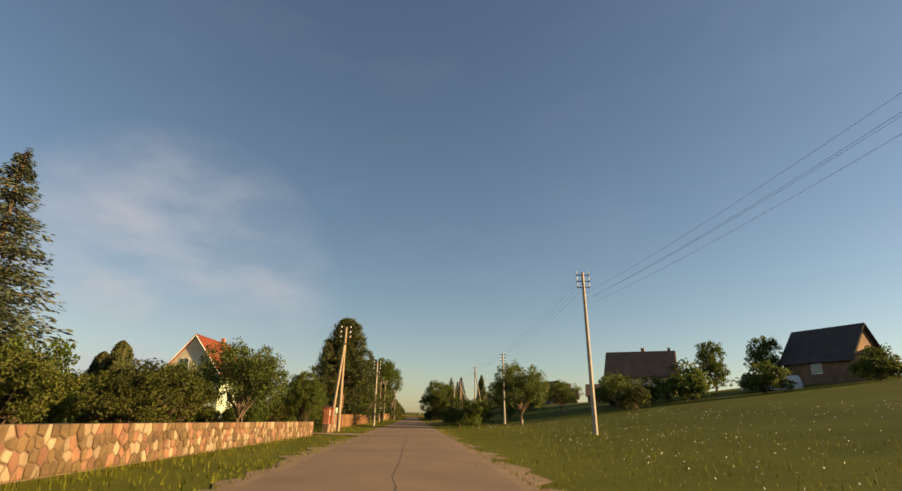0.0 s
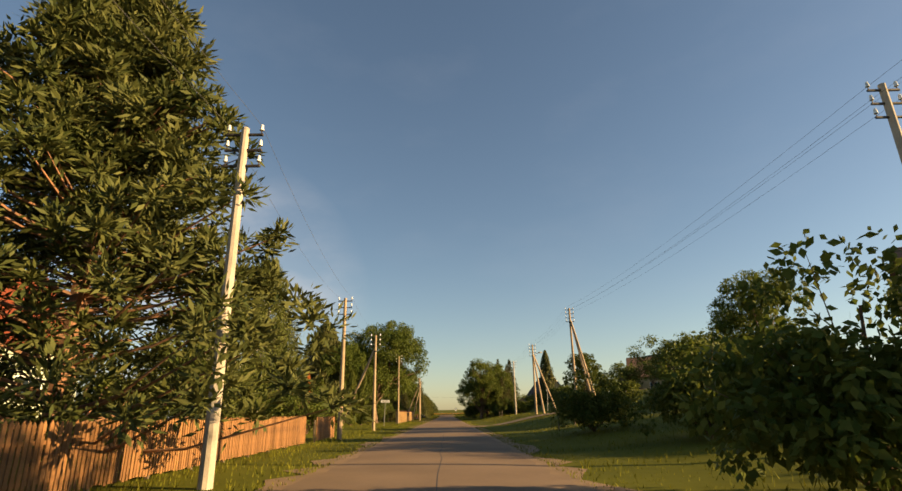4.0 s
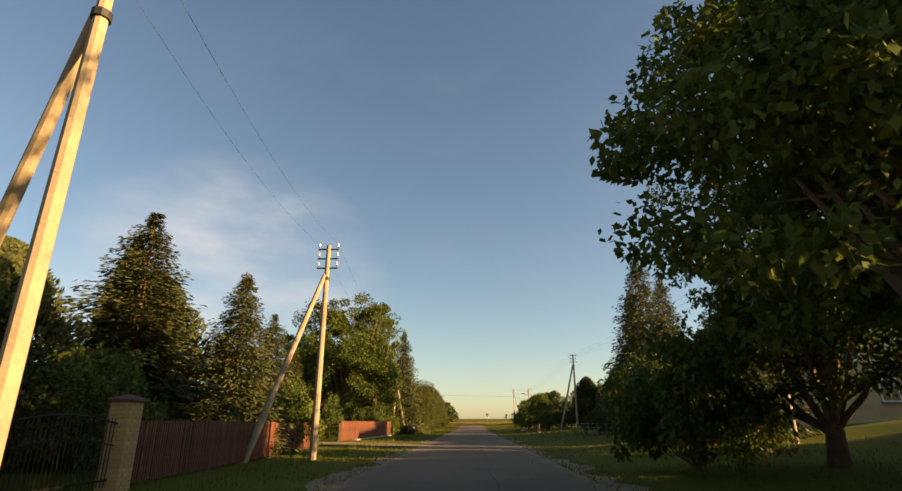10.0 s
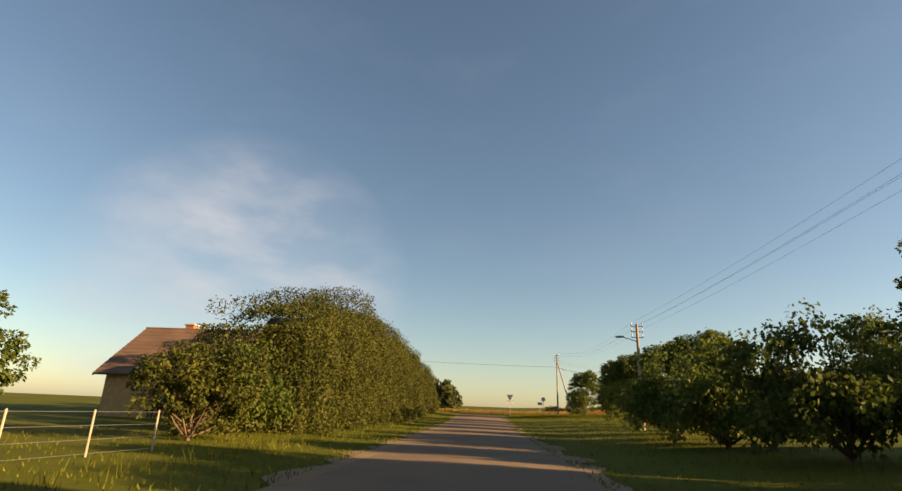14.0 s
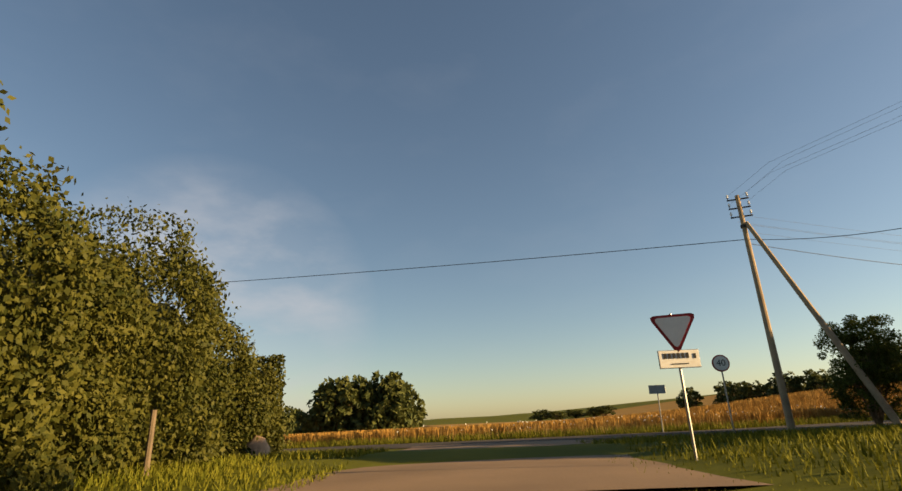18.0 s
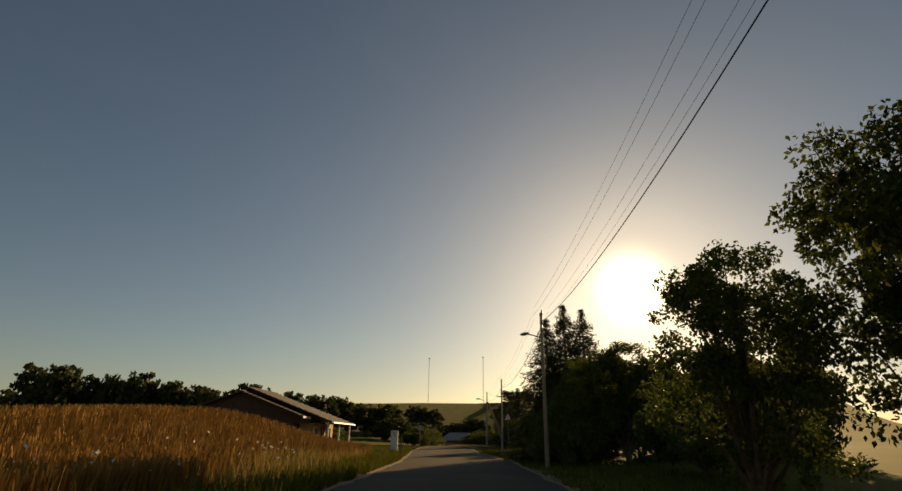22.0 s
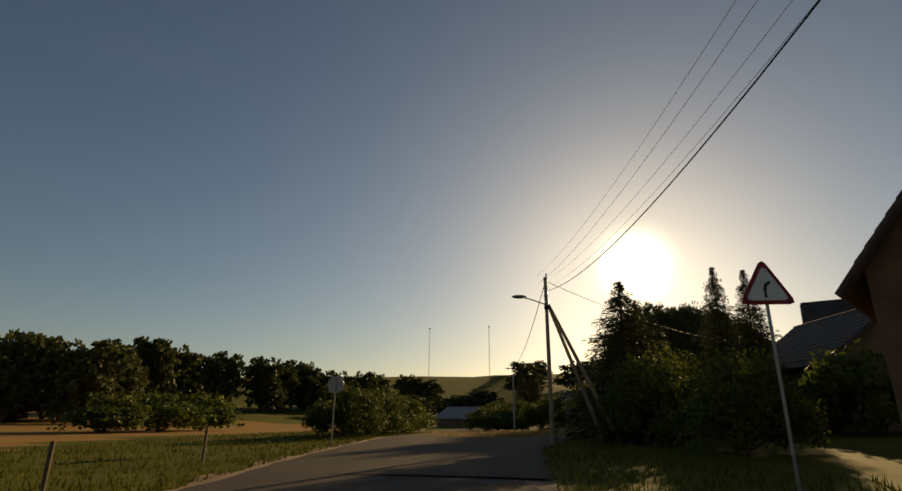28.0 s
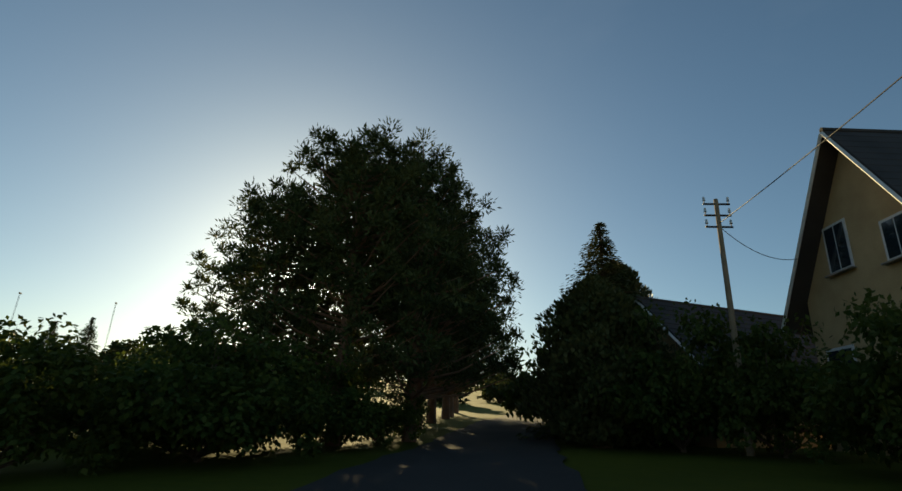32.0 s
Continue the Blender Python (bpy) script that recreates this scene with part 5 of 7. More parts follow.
    ("bush", 108.0, 455.8, 3.0, 2.4, "round bush at the bend"), ("bush", 113.5, 457.4, 3.0, 2.4, "round bush at the bend"), ("bush", 119.5, 459.8, 3.0, 2.6, "round bush at the bend"), ("bush", 126.0, 462.2, 2.8, 2.4, "round bush at the bend"), ("bush", 131.5, 464.4, 2.6, 2.4, "round bush at the bend"),
    ("bush", 151.5, 460.6, 3.6, 2.4, "dark rounded bush beyond the bend"), ("bush", 154.9, 459.4, 3.2, 2.4, "dark rounded bush beyond the bend"), ("bush", 158.3, 457.7, 3.1, 2.4, "dark rounded bush beyond the bend"), ("bush", 160.5, 455.2, 3.3, 2.4, "dark rounded bush beyond the bend"), ("bush", 155.7, 452.0, 3.2, 2.4, "dark rounded bush beyond the bend"), ("bush", 146.9, 460.5, 2.6, 2.4, "dark rounded bush beyond the bend"), ("bush", 144.7, 462.3, 2.6, 2.4, "dark rounded bush beyond the bend"),
    ("bush", 112, 476, 3.0, 3.4, "dark bush in the meadow"), ("bush", 120, 480, 3.2, 3.6, "dark bush in the meadow"), ("bush", 106, 474, 2.6, 3.0, "dark bush in the meadow"),
]
for kind, x, y, h, w, label, *wash in PLANTS:
    tree = plant(kind, x, y, h, w, label, z=ground_h(x, y) - 0.05)
    if wash:
        part("limewash", rod((0, 0, 0.02), (0, 0, 0.40), 0.122, 0.112, 9), M_WHITEWASH, tree, "white limewash on the lower trunk")

# far woods
_q = random.Random(5)


def wood_row(points, n, h, w, label, deep=10.0, level=False):
    """Trees along a line; level: h is the height of their tops in the land, not over the ground."""
    for i in range(n):
        k = i / max(n - 1, 1) * (len(points) - 1)
        a, f = int(min(k, len(points) - 2)), 0
        f = k - a
        x = points[a][0] + f * (points[a + 1][0] - points[a][0]) + _q.uniform(-deep, deep) * 0.5
        y = points[a][1] + f * (points[a + 1][1] - points[a][1]) + _q.uniform(-deep, deep) * 0.5
        hh = (h - ground_h(x, y)) * _q.uniform(0.86, 1.04) if level else h * _q.uniform(0.72, 1.15)
        plant("far_tree", x, y, hh, w * _q.uniform(0.8, 1.2), label, z=ground_h(x, y) - 0.3, group="woodland edge")


wood_row([(-20.1, 464.4), (-14.3, 464.4), (-8.5, 464.4)], 9, 9.0, 3.7, "broad dark green tree of a field copse", 5, True)
wood_row([(-33.4, 490.8), (-30.4, 492.8)], 3, 6.4, 3.0, "broad dark tree beside a farm", 3, True)
wood_row([(-63.7, 508.3), (-72.1, 509.1)], 3, 6.6, 3.2, "broad dark tree beside a farm", 3, True)
wood_row([(-160, 560), (-90, 580), (-60, 560)], 7, 9.0, 7.0, "far woodland tree on the skyline", 16)
wood_row([(60, 840), (100, 830)], 5, 8.0, 9.0, "far woodland tree on the skyline", 10)
wood_row([(150, 700), (180, 690)], 3, 9.0, 6.0, "far field tree among the fields", 10)
wood_row([(90, 619), (104, 592)], 5, 11.2, 5.0, "dark woodland edge tree beyond the wheat", 8, True)
wood_row([(104, 578), (120, 556), (128, 545)], 7, 11.8, 5.0, "dark woodland edge tree beyond the wheat", 8, True)
wood_row([(125.2, 526.9), (130.4, 512.1)], 6, 11.3, 4.6, "dark woodland edge tree above the wheat", 6, True)
wood_row([(104, 540), (114, 537), (126, 533)], 8, 15.4, 5.0, "dark woodland edge tree above the wheat", 8, True)
wood_row([(124, 532), (134, 529), (146, 528)], 8, 13.0, 4.6, "dark woodland edge tree above the meadow", 8, True)
wood_row([(160, 545), (174, 547), (186, 548)], 9, 15.6, 5.0, "dark woodland edge tree above the meadow", 8, True)
wood_row([(196, 545), (212, 548), (222, 550)], 7, 15.6, 5.0, "dark woodland edge tree above the meadow", 8, True)
wood_row([(226, 548), (246, 550), (262, 552)], 7, 15.2, 5.4, "dark woodland edge tree above the meadow", 8, True)
wood_row([(280, 553), (292, 551)], 4, 16.0, 5.4, "round dark tree at the end of the woods", 6, True)
wood_row([(520, 600), (560, 590)], 4, 10.0, 8.0, "far dark tree on the skyline", 14)

wood_row([(222, 525), (258, 508), (300, 484), (325, 455)], 14, 8.0, 6.5, "dark woodland edge tree beyond the lane", 14)
wood_row([(245, 442), (275, 428), (300, 415)], 7, 7.5, 5.5, "dark woodland edge tree beyond the lane", 12)


# ---------------- houses ----------------
def house(x, y, rz, length, width, wall_h, roof_h, wall_m, roof_m, label, windows=(), chimney=None, over=0.5, gable_m=None, door=None, name="house", z=None, trim=None, kick=0.0):
    """A house whose ridge runs along its own y axis; windows: (face, u, sill, w, h) on faces s n e w; kick: softened eaves."""
    z = ground_h(x, y) if z is None else z
    e = thing(name, pose(x, y, z, 0, 0, rz), label, "house")
    hw, hl = width / 2, length / 2
    bm = bmesh.new()
    add_box(bm, 0, 0, wall_h / 2 - 0.3, width, length, wall_h + 0.6)
    part("wall", bm, wall_m, e)
    for sy in (-1, 1):
        bm = bmesh.new()
        v = [bm.verts.new(p) for p in ((-hw, sy * hl, wall_h), (hw, sy * hl, wall_h), (0, sy * hl, wall_h + roof_h), (-hw, sy * (hl - 0.25), wall_h), (hw, sy * (hl - 0.25), wall_h), (0, sy * (hl - 0.25), wall_h + roof_h))]
        for f in ((0, 1, 2), (5, 4, 3), (0, 3, 4, 1), (1, 4, 5, 2), (2, 5, 3, 0)):
            bm.faces.new([v[i] for i in f])
        bmesh.ops.recalc_face_normals(bm, faces=bm.faces)
        part("gable", bm, gable_m or wall_m, e)
    slope = math.atan2(roof_h, hw)
    for sx in (-1, 1):
        bm = bmesh.new()
        t = 0.14
        ex, ez = hw + over, wall_h - over * math.tan(slope) * (1 - kick)
        nx_, nz_ = math.sin(slope) * t, math.cos(slope) * t
        prof = [(0, wall_h + roof_h + 0.02), (sx * hw, wall_h + 0.02), (sx * ex, ez + 0.02)]
        rows = max(5, int(math.hypot(hw, roof_h) / 0.40))
        topv = [(0, wall_h + roof_h + nz_ + 0.08)]
        for i in range(1, rows + 1):
            k = i / rows
            px_, pz_ = sx * (hw * k + nx_), wall_h + roof_h * (1 - k) + nz_
            topv += [(px_, pz_ + 0.035), (px_ + sx * 0.004, pz_)]
        topv.append((sx * (ex + nx_), ez + nz_))
        ring = prof + topv[::-1]
        a = [bm.verts.new((p[0], -hl - over, p[1])) for p in ring]
        b = [bm.verts.new((p[0], hl + over, p[1])) for p in ring]
        n = len(ring)
        for i in range(n):
            bm.faces.new((a[i], a[(i + 1) % n], b[(i + 1) % n], b[i]))
        bm.faces.new(a[::-1])
        bm.faces.new(b)
        bmesh.ops.recalc_face_normals(bm, faces=bm.faces)
        roof = part("roof", bm, roof_m, e)
        for sy in (-1, 1):
            bm = rod((sx * 0.02, sy * (hl + over + 0.02), wall_h + roof_h + 0.02), (sx * ex, sy * (hl + over + 0.02), ez + 0.02), 0.07, None, 4)
            part("bargeboard", bm, trim or M_TRIM, roof)
    part("ridge", rod((0, -hl - over, wall_h + roof_h + 0.16), (0, hl + over, wall_h + roof_h + 0.16), 0.10, None, 6), roof_m, e)
    if chimney:
        cx, cy, chh = chimney
        c = part("chimney", box(cx, cy, wall_h + roof_h + chh / 2 - 0.9, 0.6, 0.6, chh + 1.6, 0, 0.02), M_BRICK_RED, e)
        part("chimney_cap", box(cx, cy, wall_h + roof_h + chh - 0.05, 0.75, 0.75, 0.12, 0, 0.02), M_CONCRETE, c)
    for face, u, sill, w, h in windows:
        ang = {"s": 0, "e": 90, "n": 180, "w": 270}[face]
        dist = hl if face in "sn" else hw
        m = Matrix.Rotation(radians(ang), 4, "Z") @ Matrix.Translation((u, -dist, sill + h / 2))
        win = part("window", box(0, 0.05, 0, w + 0.16, 0.16, h + 0.16, 0, 0.01), M_FRAME, e)
        win.matrix_basis = m
        n = 2 if w > 0.8 else 1
        for i in range(n):
            pw = w / n - 0.06
            part("pane", box(-w / 2 + w / n * (i + 0.5), -0.035, 0, pw, 0.02, h - 0.04), M_GLASS, win)
        part("window_sill", box(0, -0.10, -h / 2 - 0.11, w + 0.3, 0.22, 0.05, 0, 0.008), M_GALV, win)
    if door:
        face, u, w, h, dm = door
        ang = {"s": 0, "e": 90, "n": 180, "w": 270}[face]
        dist = hl if face in "sn" else hw
        d = part("door", box(0, 0, 0, w, 0.12, h, 0, 0.01), dm, e)
        d.matrix_basis = Matrix.Rotation(radians(ang), 4, "Z") @ Matrix.Translation((u, -dist, h / 2))
        part("door_handle", rod((w * 0.38, -0.1, 0), (w * 0.38 - 0.1, -0.1, 0), 0.015, None, 6), M_STEEL, d)
    return e


house(-36.7, 119.4, -2, 14.6, 10.0, 6.6, 6.6, M_RENDER_GREEN, M_ROOF_RED, "grey-green gabled house with a steep red tile roof", (("s", -1.4, 7.9, 1.5, 1.4), ("s", -3.0, 4.7, 1.5, 1.4), ("s", -1.0, 1.6, 1.2, 0.9), ("e", 2.0, 2.6, 2.6, 1.5), ("e", -2.5, 2.6, 1.6, 1.5)), (0.5, 3.0, 0.9), kick=0.3, gable_m=M_RENDER_CREAM, trim=M_FRAME)
house(-40, 46, 0, 11, 9, 3.2, 4.6, M_RENDER_CREAM, M_ROOF_BROWN, "cream house with a brown roof behind garden trees", (("s", 0, 4.0, 1.2, 1.2), ("e", 2, 1.2, 1.3, 1.3)), (1, 2, 0.8))
house(-33.0, 230.8, -6, 12.5, 9.0, 4.0, 6.2, M_RENDER_CREAM, M_ROOF_RED, "cream gabled house with a bright red tile roof", (("s", -1.0, 4.8, 1.2, 1.3), ("s", 1.4, 4.8, 1.2, 1.3), ("s", -2, 1.5, 1.3, 1.3), ("e", 0, 1.5, 1.6, 1.3), ("e", 3.5, 1.5, 1.3, 1.3)), kick=0.2)
house(-21.5, 290.0, 0, 11, 9.0, 5.0, 5.0, M_RENDER_WHITE, M_ROOF_RED, "white rendered house with red tile roofs behind spruces", (("s", -2, 1.6, 1.3, 1.5), ("s", 2, 1.6, 1.3, 1.5), ("e", 1, 1.6, 1.2, 1.6), ("e", -2.5, 1.6, 1.2, 1.6), ("e", -2.5, 3.6, 1.2, 1.1)), None)
house(-16.2, 292.0, 90, 8, 6.5, 4.6, 3.6, M_RENDER_WHITE, M_ROOF_RED, "white house wing with a red tile roof", (("e", 1, 1.4, 1.1, 1.4),), None)
house(-24, 309, 0, 10, 8, 3.0, 3.6, M_RENDER_CREAM, M_ROOF_BROWN, "cream farmhouse with a grey-brown roof", (("e", 0, 1.2, 1.2, 1.2), ("s", 0, 1.2, 1.2, 1.2)), (0.5, 4.0, 0.7))
house(-18.5, 334, 90, 9, 7.5, 2.8, 2.9, M_BRICK_YEL, M_ROOF_BROWN, "low orange-brick house with a brown roof beyond the fence", (("w", 0, 1.0, 1.2, 1.2),), (0.5, 2.0, 0.6))
house(43, 119, 62, 11.5, 8.4, 4.0, 4.4, M_RENDER_YEL, M_ROOF_BROWN, "tan cottage with a brown hipped roof on the bank", (("w", 1.5, 1.1, 1.6, 1.3), ("w", -2.5, 1.1, 1.4, 1.3), ("s", 1, 1.1, 1.2, 1.2)), (0.6, -0.5, 0.9), door=("w", 4.0, 1.0, 2.1, M_TRIM))
house(63, 92, 20, 10, 8, 3.0, 4.8, M_TIMBER, M_ROOF_DARK, "dark timber house with a steep grey roof on the bank", (("w", 0, 1.0, 1.4, 1.3),), None)
house(80, 84, 10, 10, 8, 3.2, 4.2, M_RENDER_WHITE, M_ROOF_DARK, "white house with a dark roof up the slope", (("w", 0, 1.0, 1.4, 1.3),), None)
house(58, 198, 70, 8, 6, 2.6, 3.0, M_TIMBER, M_ROOF_BROWN, "small brown farm building on the slope", (), None, name="farm_building")
house(47, 197, 70, 6, 5, 2.4, 2.4, M_TIMBER, M_ROOF_DARK, "small dark shed on the slope", (), None, name="shed")
house(46.0, 213.0, 70, 11, 9.6, 4.0, 4.0, M_RENDER_YEL, M_ROOF_BROWN, "long tan house with a low brown roof behind fruit trees", (("w", 3, 1.2, 1.4, 1.3), ("w", -1, 1.2, 1.4, 1.3), ("w", -4.5, 1.2, 1.4, 1.3)), None)
house(51.0, 238.0, 10, 12, 10, 5.0, 6.4, M_TIMBER, M_ROOF_DARK, "dark timber house with a steep gable on the bank", (("s", 0, 4.2, 1.2, 1.3), ("w", 0, 1.4, 1.4, 1.3)), None)
house(27.5, 252, 8, 11, 8.4, 4.2, 5.0, M_RENDER_YEL, M_ROOF_DARK, "yellow brick gabled house behind dark trees", (("s", -1.0, 4.6, 1.3, 1.6), ("s", 2.2, 1.4, 1.2, 1.3), ("s", -2.2, 1.4, 1.2, 1.3)), None, trim=M_FRAME)
house(29.0, 267, 5, 11, 9, 3.6, 5.2, M_TIMBER, M_ROOF_DARK, "dark house with a steep slate roof and dormer", (("w", 1, 1.4, 1.2, 1.3), ("s", -1, 4.0, 1.3, 1.6)), (0.5, 1, 0.8))
house(29, 306, 8, 9, 7, 2.6, 3.0, M_TIMBER, M_ROOF_BROWN, "dark house with a brown roof behind garden trees", (("w", 0, 1.2, 1.3, 1.2), ("s", 0, 1.2, 1.3, 1.2)), None)
house(-47.7, 492.3, 60, 11, 7, 2.4, 3.6, M_RENDER_WHITE, M_ROOF_BROWN, "white farmhouse with a brown roof at the field edge", (("s", 0, 1, 1.2, 1.2),), (0, 1, 0.7))
house(-44.8, 506.3, 60, 9, 6, 2.2, 2.8, M_TIMBER, M_ROOF_BROWN, "brown farm building at the field edge", (), None, name="farm_building")
LR = -64.7
house(66.5, 407.8, LR, 9, 7.6, 2.8, 3.2, M_TIMBER, M_ROOF_BROWN, "dark gabled house behind roadside trees", (("s", 0, 1.2, 1.3, 1.2),), None)
house(96.1, 426.5, LR - 42, 7.6, 5.6, 4.2, 3.6, M_TIMBER, M_ROOF_BROWN, "tall brown timber house with a steep reddish roof", (("s", 0.0, 4.6, 1.1, 1.2), ("s", -1.5, 1.3, 1.2, 1.3), ("s", 1.5, 1.3, 1.2, 1.3)), (0.5, -1.0, 0.7))
house(122.5, 428.6, LR, 9, 8, 3.6, 3.0, M_TIMBER, M_ROOF_DARK, "dark low house behind spruces", (), None)
house(145.7, 423.4, -6, 11, 6.8, 5.2, 5.2, M_RENDER_YEL, M_ROOF_DARK, "yellow brick house with a steep dark roof and pale trim", (("n", -1.3, 5.9, 1.0, 1.6), ("n", 1.2, 5.6, 1.0, 1.2), ("n", 2.2, 1.8, 1.3, 1.5), ("n", -2.2, 1.8, 1.2, 1.5), ("w", 0, 1.8, 1.3, 1.4), ("w", 3, 1.8, 1.3, 1.4)), None, 0.7, trim=M_FRAME)
house(157.0, 429.0, 12, 8, 6.5, 2.8, 3.0, M_RENDER_YEL, M_ROOF_DARK, "lower yellow brick annex with a dark roof", (("s", 0, 1.2, 1.2, 1.2),), None, trim=M_FRAME)


def low_house(x, y, rz):
    """A low house with a broad gabled roof; x runs along the eaves, which face the road, y goes up to the ridge; the foremost part steps back."""
    e = thing("house", pose(x, y, ground_h(x, y), 0, 0, rz), "low brick house with a broad dark roof beside the wheat", "house")
    L, B, H, R = 9.4, 8.4, 2.35, 3.0
    part("wall", box(L / 2 + 1.0, 8.2, H / 2 - 0.2, L - 2.4, 12.2, H + 0.4), M_RENDER_YEL, e, "yellow brick wall")
    part("front_wall", box(1.6, 9.0, H / 2 - 0.2, 2.4, 11.0, H + 0.5), M_TRIM, e, "dark timber wall")
    part("plinth", box(L / 2 + 0.3, 8.2, 0.0, L - 1.0, 12.6, 0.5), M_CONCRETE, e)
    k = R / B
    planes = (((0, L), (0.0, B + 0.1), 0.0), ((0, L), (2 * B, B - 0.1), 0.0), ((-1.9, 0.9), (2.2, B + 0.1), -0.42), ((-1.9, 0.9), (2 * B - 1.0, B - 0.1), -0.42))
    skew = 1.9
    for (x0, x1), (y0, y1), dz in planes:
        bm = bmesh.new()
        z0, z1 = (H + k * (B - abs(y_ - B)) + dz for y_ in (y0, y1))
        ring = []
        for i in range(15):
            a = i / 14
            y_, z_ = y0 + (y1 - y0) * a, z0 + (z1 - z0) * a
            ring += [(y_, z_ + 0.10), (y_ + (0.01 if y0 < B else -0.01), z_ + 0.14)]
        ring += [(y1, z1 - 0.04), (y0, z0 - 0.04)]
        near = [bm.verts.new((x0 + skew * min(max(q[0] / B, 0), 1), *q)) for q in ring]
        back = [bm.verts.new((x1, *q)) for q in ring]
        n = len(ring)
        for i in range(n):
            bm.faces.new((near[i], near[(i + 1) % n], back[(i + 1) % n], back[i]))
        bm.faces.new(near[::-1])
        bm.faces.new(back)
        bmesh.ops.recalc_face_normals(bm, faces=bm.faces)
        roof = part("roof", bm, M_ROOF_DARK, e)
        part("bargeboard", rod((x0 - 0.02 + (skew * y0 / B if y0 < B else skew), y0, z0 + 0.03), (x0 - 0.02 + skew, y1, z1 + 0.03), 0.07, None, 4), M_TRIM, roof)
        part("fascia", box((x0 + x1) / 2 + 0.25, y0 + (-0.04 if y0 < B else 0.04), z0 + 0.02, x1 - x0 - 0.5, 0.04, 0.2, 0, 0.006), M_FRAME if y0 < B else M_TRIM, roof, "pale eaves board" if y0 < B else "")
    for x0, base in ((2.4, 0.0), (0.5, -0.42)):
        bm = bmesh.new()
        lo, hi = (2.2, 2 * B - 2.0)
        pts = [(lo, H - 0.1), (hi, H - 0.1), (hi, H + k * (2 * B - hi) + base - 0.05), (B, H + R + base - 0.05), (lo, H + k * lo + base - 0.05)]
        f1 = [bm.verts.new((x0, *q)) for q in pts]
        f2 = [bm.verts.new((x0 + 0.2, *q)) for q in pts]
        bm.faces.new(f1[::-1])
        bm.faces.new(f2)
        for i in range(5):
            bm.faces.new((f1[i], f1[(i + 1) % 5], f2[(i + 1) % 5], f2[i]))
        bmesh.ops.recalc_face_normals(bm, faces=bm.faces)
        part("gable", bm, M_TRIM, e)
    part("gutter", rod((0, -0.12, H - 0.02), (L, -0.12, H - 0.02), 0.06, None, 8), M_GALV, e)
    for px_ in (0.25, 4.4, L - 0.3):
        part("porch_post", box(px_, 0.35, H / 2 - 0.2, 0.14, 0.14, H + 0.5, 0, 0.01), M_FRAME, e, "pale porch post")
    for cx in (2.6, 7.2):
        win = part("window", box(cx, 2.06, 1.4, 1.3, 0.14, 1.3, 0, 0.01), M_FRAME, e)
        for px_ in (cx - 0.31, cx + 0.31):
            part("pane", box(px_, 1.98, 1.4, 0.56, 0.02, 1.16), M_GLASS, win)
        part("window_sill", box(cx, 1.94, 0.70, 1.5, 0.25, 0.05, 0, 0.008), M_GALV, win)
    d = part("door", box(5.0, 2.06, 1.05, 0.95, 0.12, 2.1, 0, 0.01), M_TRIM, e)
    part("door_handle", rod((5.35, 1.96, 1.05), (5.25, 1.96, 1.05), 0.015, None, 6), M_STEEL, d)
    part("porch_floor", box(L / 2, 1.1, 0.02, L - 0.4, 2.0, 0.3, 0, 0.02), M_CONCRETE, e)
    return e


low_house(62.9, 438.9, LR + 88.0)
house(182.0, 483.0, -20, 7, 6, 1.6, 1.6, M_OLDWOOD, M_ROOF_PALE, "small low shed with a pale sheet roof among bushes", (), None, name="shed", trim=M_FRAME)


# greenhouse on the slope
def greenhouse(x, y, rz):
    z = ground_h(x, y)
    e = thing("greenhouse", pose(x, y, z, 0, 0, rz), "whitish film greenhouse with a curved roof on the slope", "greenhouse")
    n, L, R = 10, 7.0, 1.9
    vs, fs = [], []
    for j, yy in enumerate((-L / 2, L / 2)):
        for i in range(n + 1):
            a = math.pi * i / n
            vs.append((R * math.cos(a), yy, R * 1.1 * math.sin(a)))
    for i in range(n):
        fs.append((i, i + 1, n + 2 + i, n + 1 + i))
    fs += [tuple(range(n + 1)), tuple(range(n + 1, 2 * n + 2))]
    part("cover", mesh_of("cover", vs, fs, M_TENT), None, e)
    for yy in (-L / 2, -L / 6, L / 6, L / 2):
        pts = [(R * 1.01 * math.cos(math.pi * i / n), yy, R * 1.11 * math.sin(math.pi * i / n)) for i in range(n + 1)]
        part("hoop", tube_mesh("hoop", pts, 0.03, M_GALV), None, e)


greenhouse(51, 89, 70)


# ---------------- walls and fences ----------------
def clip_cell(poly, nx_, ny_, c):
    """Keeps the side nx*x + ny*y <= c of a convex polygon."""
    out = []
    for i, p in enumerate(poly):
        q = poly[(i + 1) % len(poly)]
        dp, dq = nx_ * p[0] + ny_ * p[1] - c, nx_ * q[0] + ny_ * q[1] - c
        if dp <= 0:
            out.append(p)
        if dp * dq < 0:
            t = dp / (dp - dq)
            out.append((p[0] + t * (q[0] - p[0]), p[1] + t * (q[1] - p[1])))
    return out


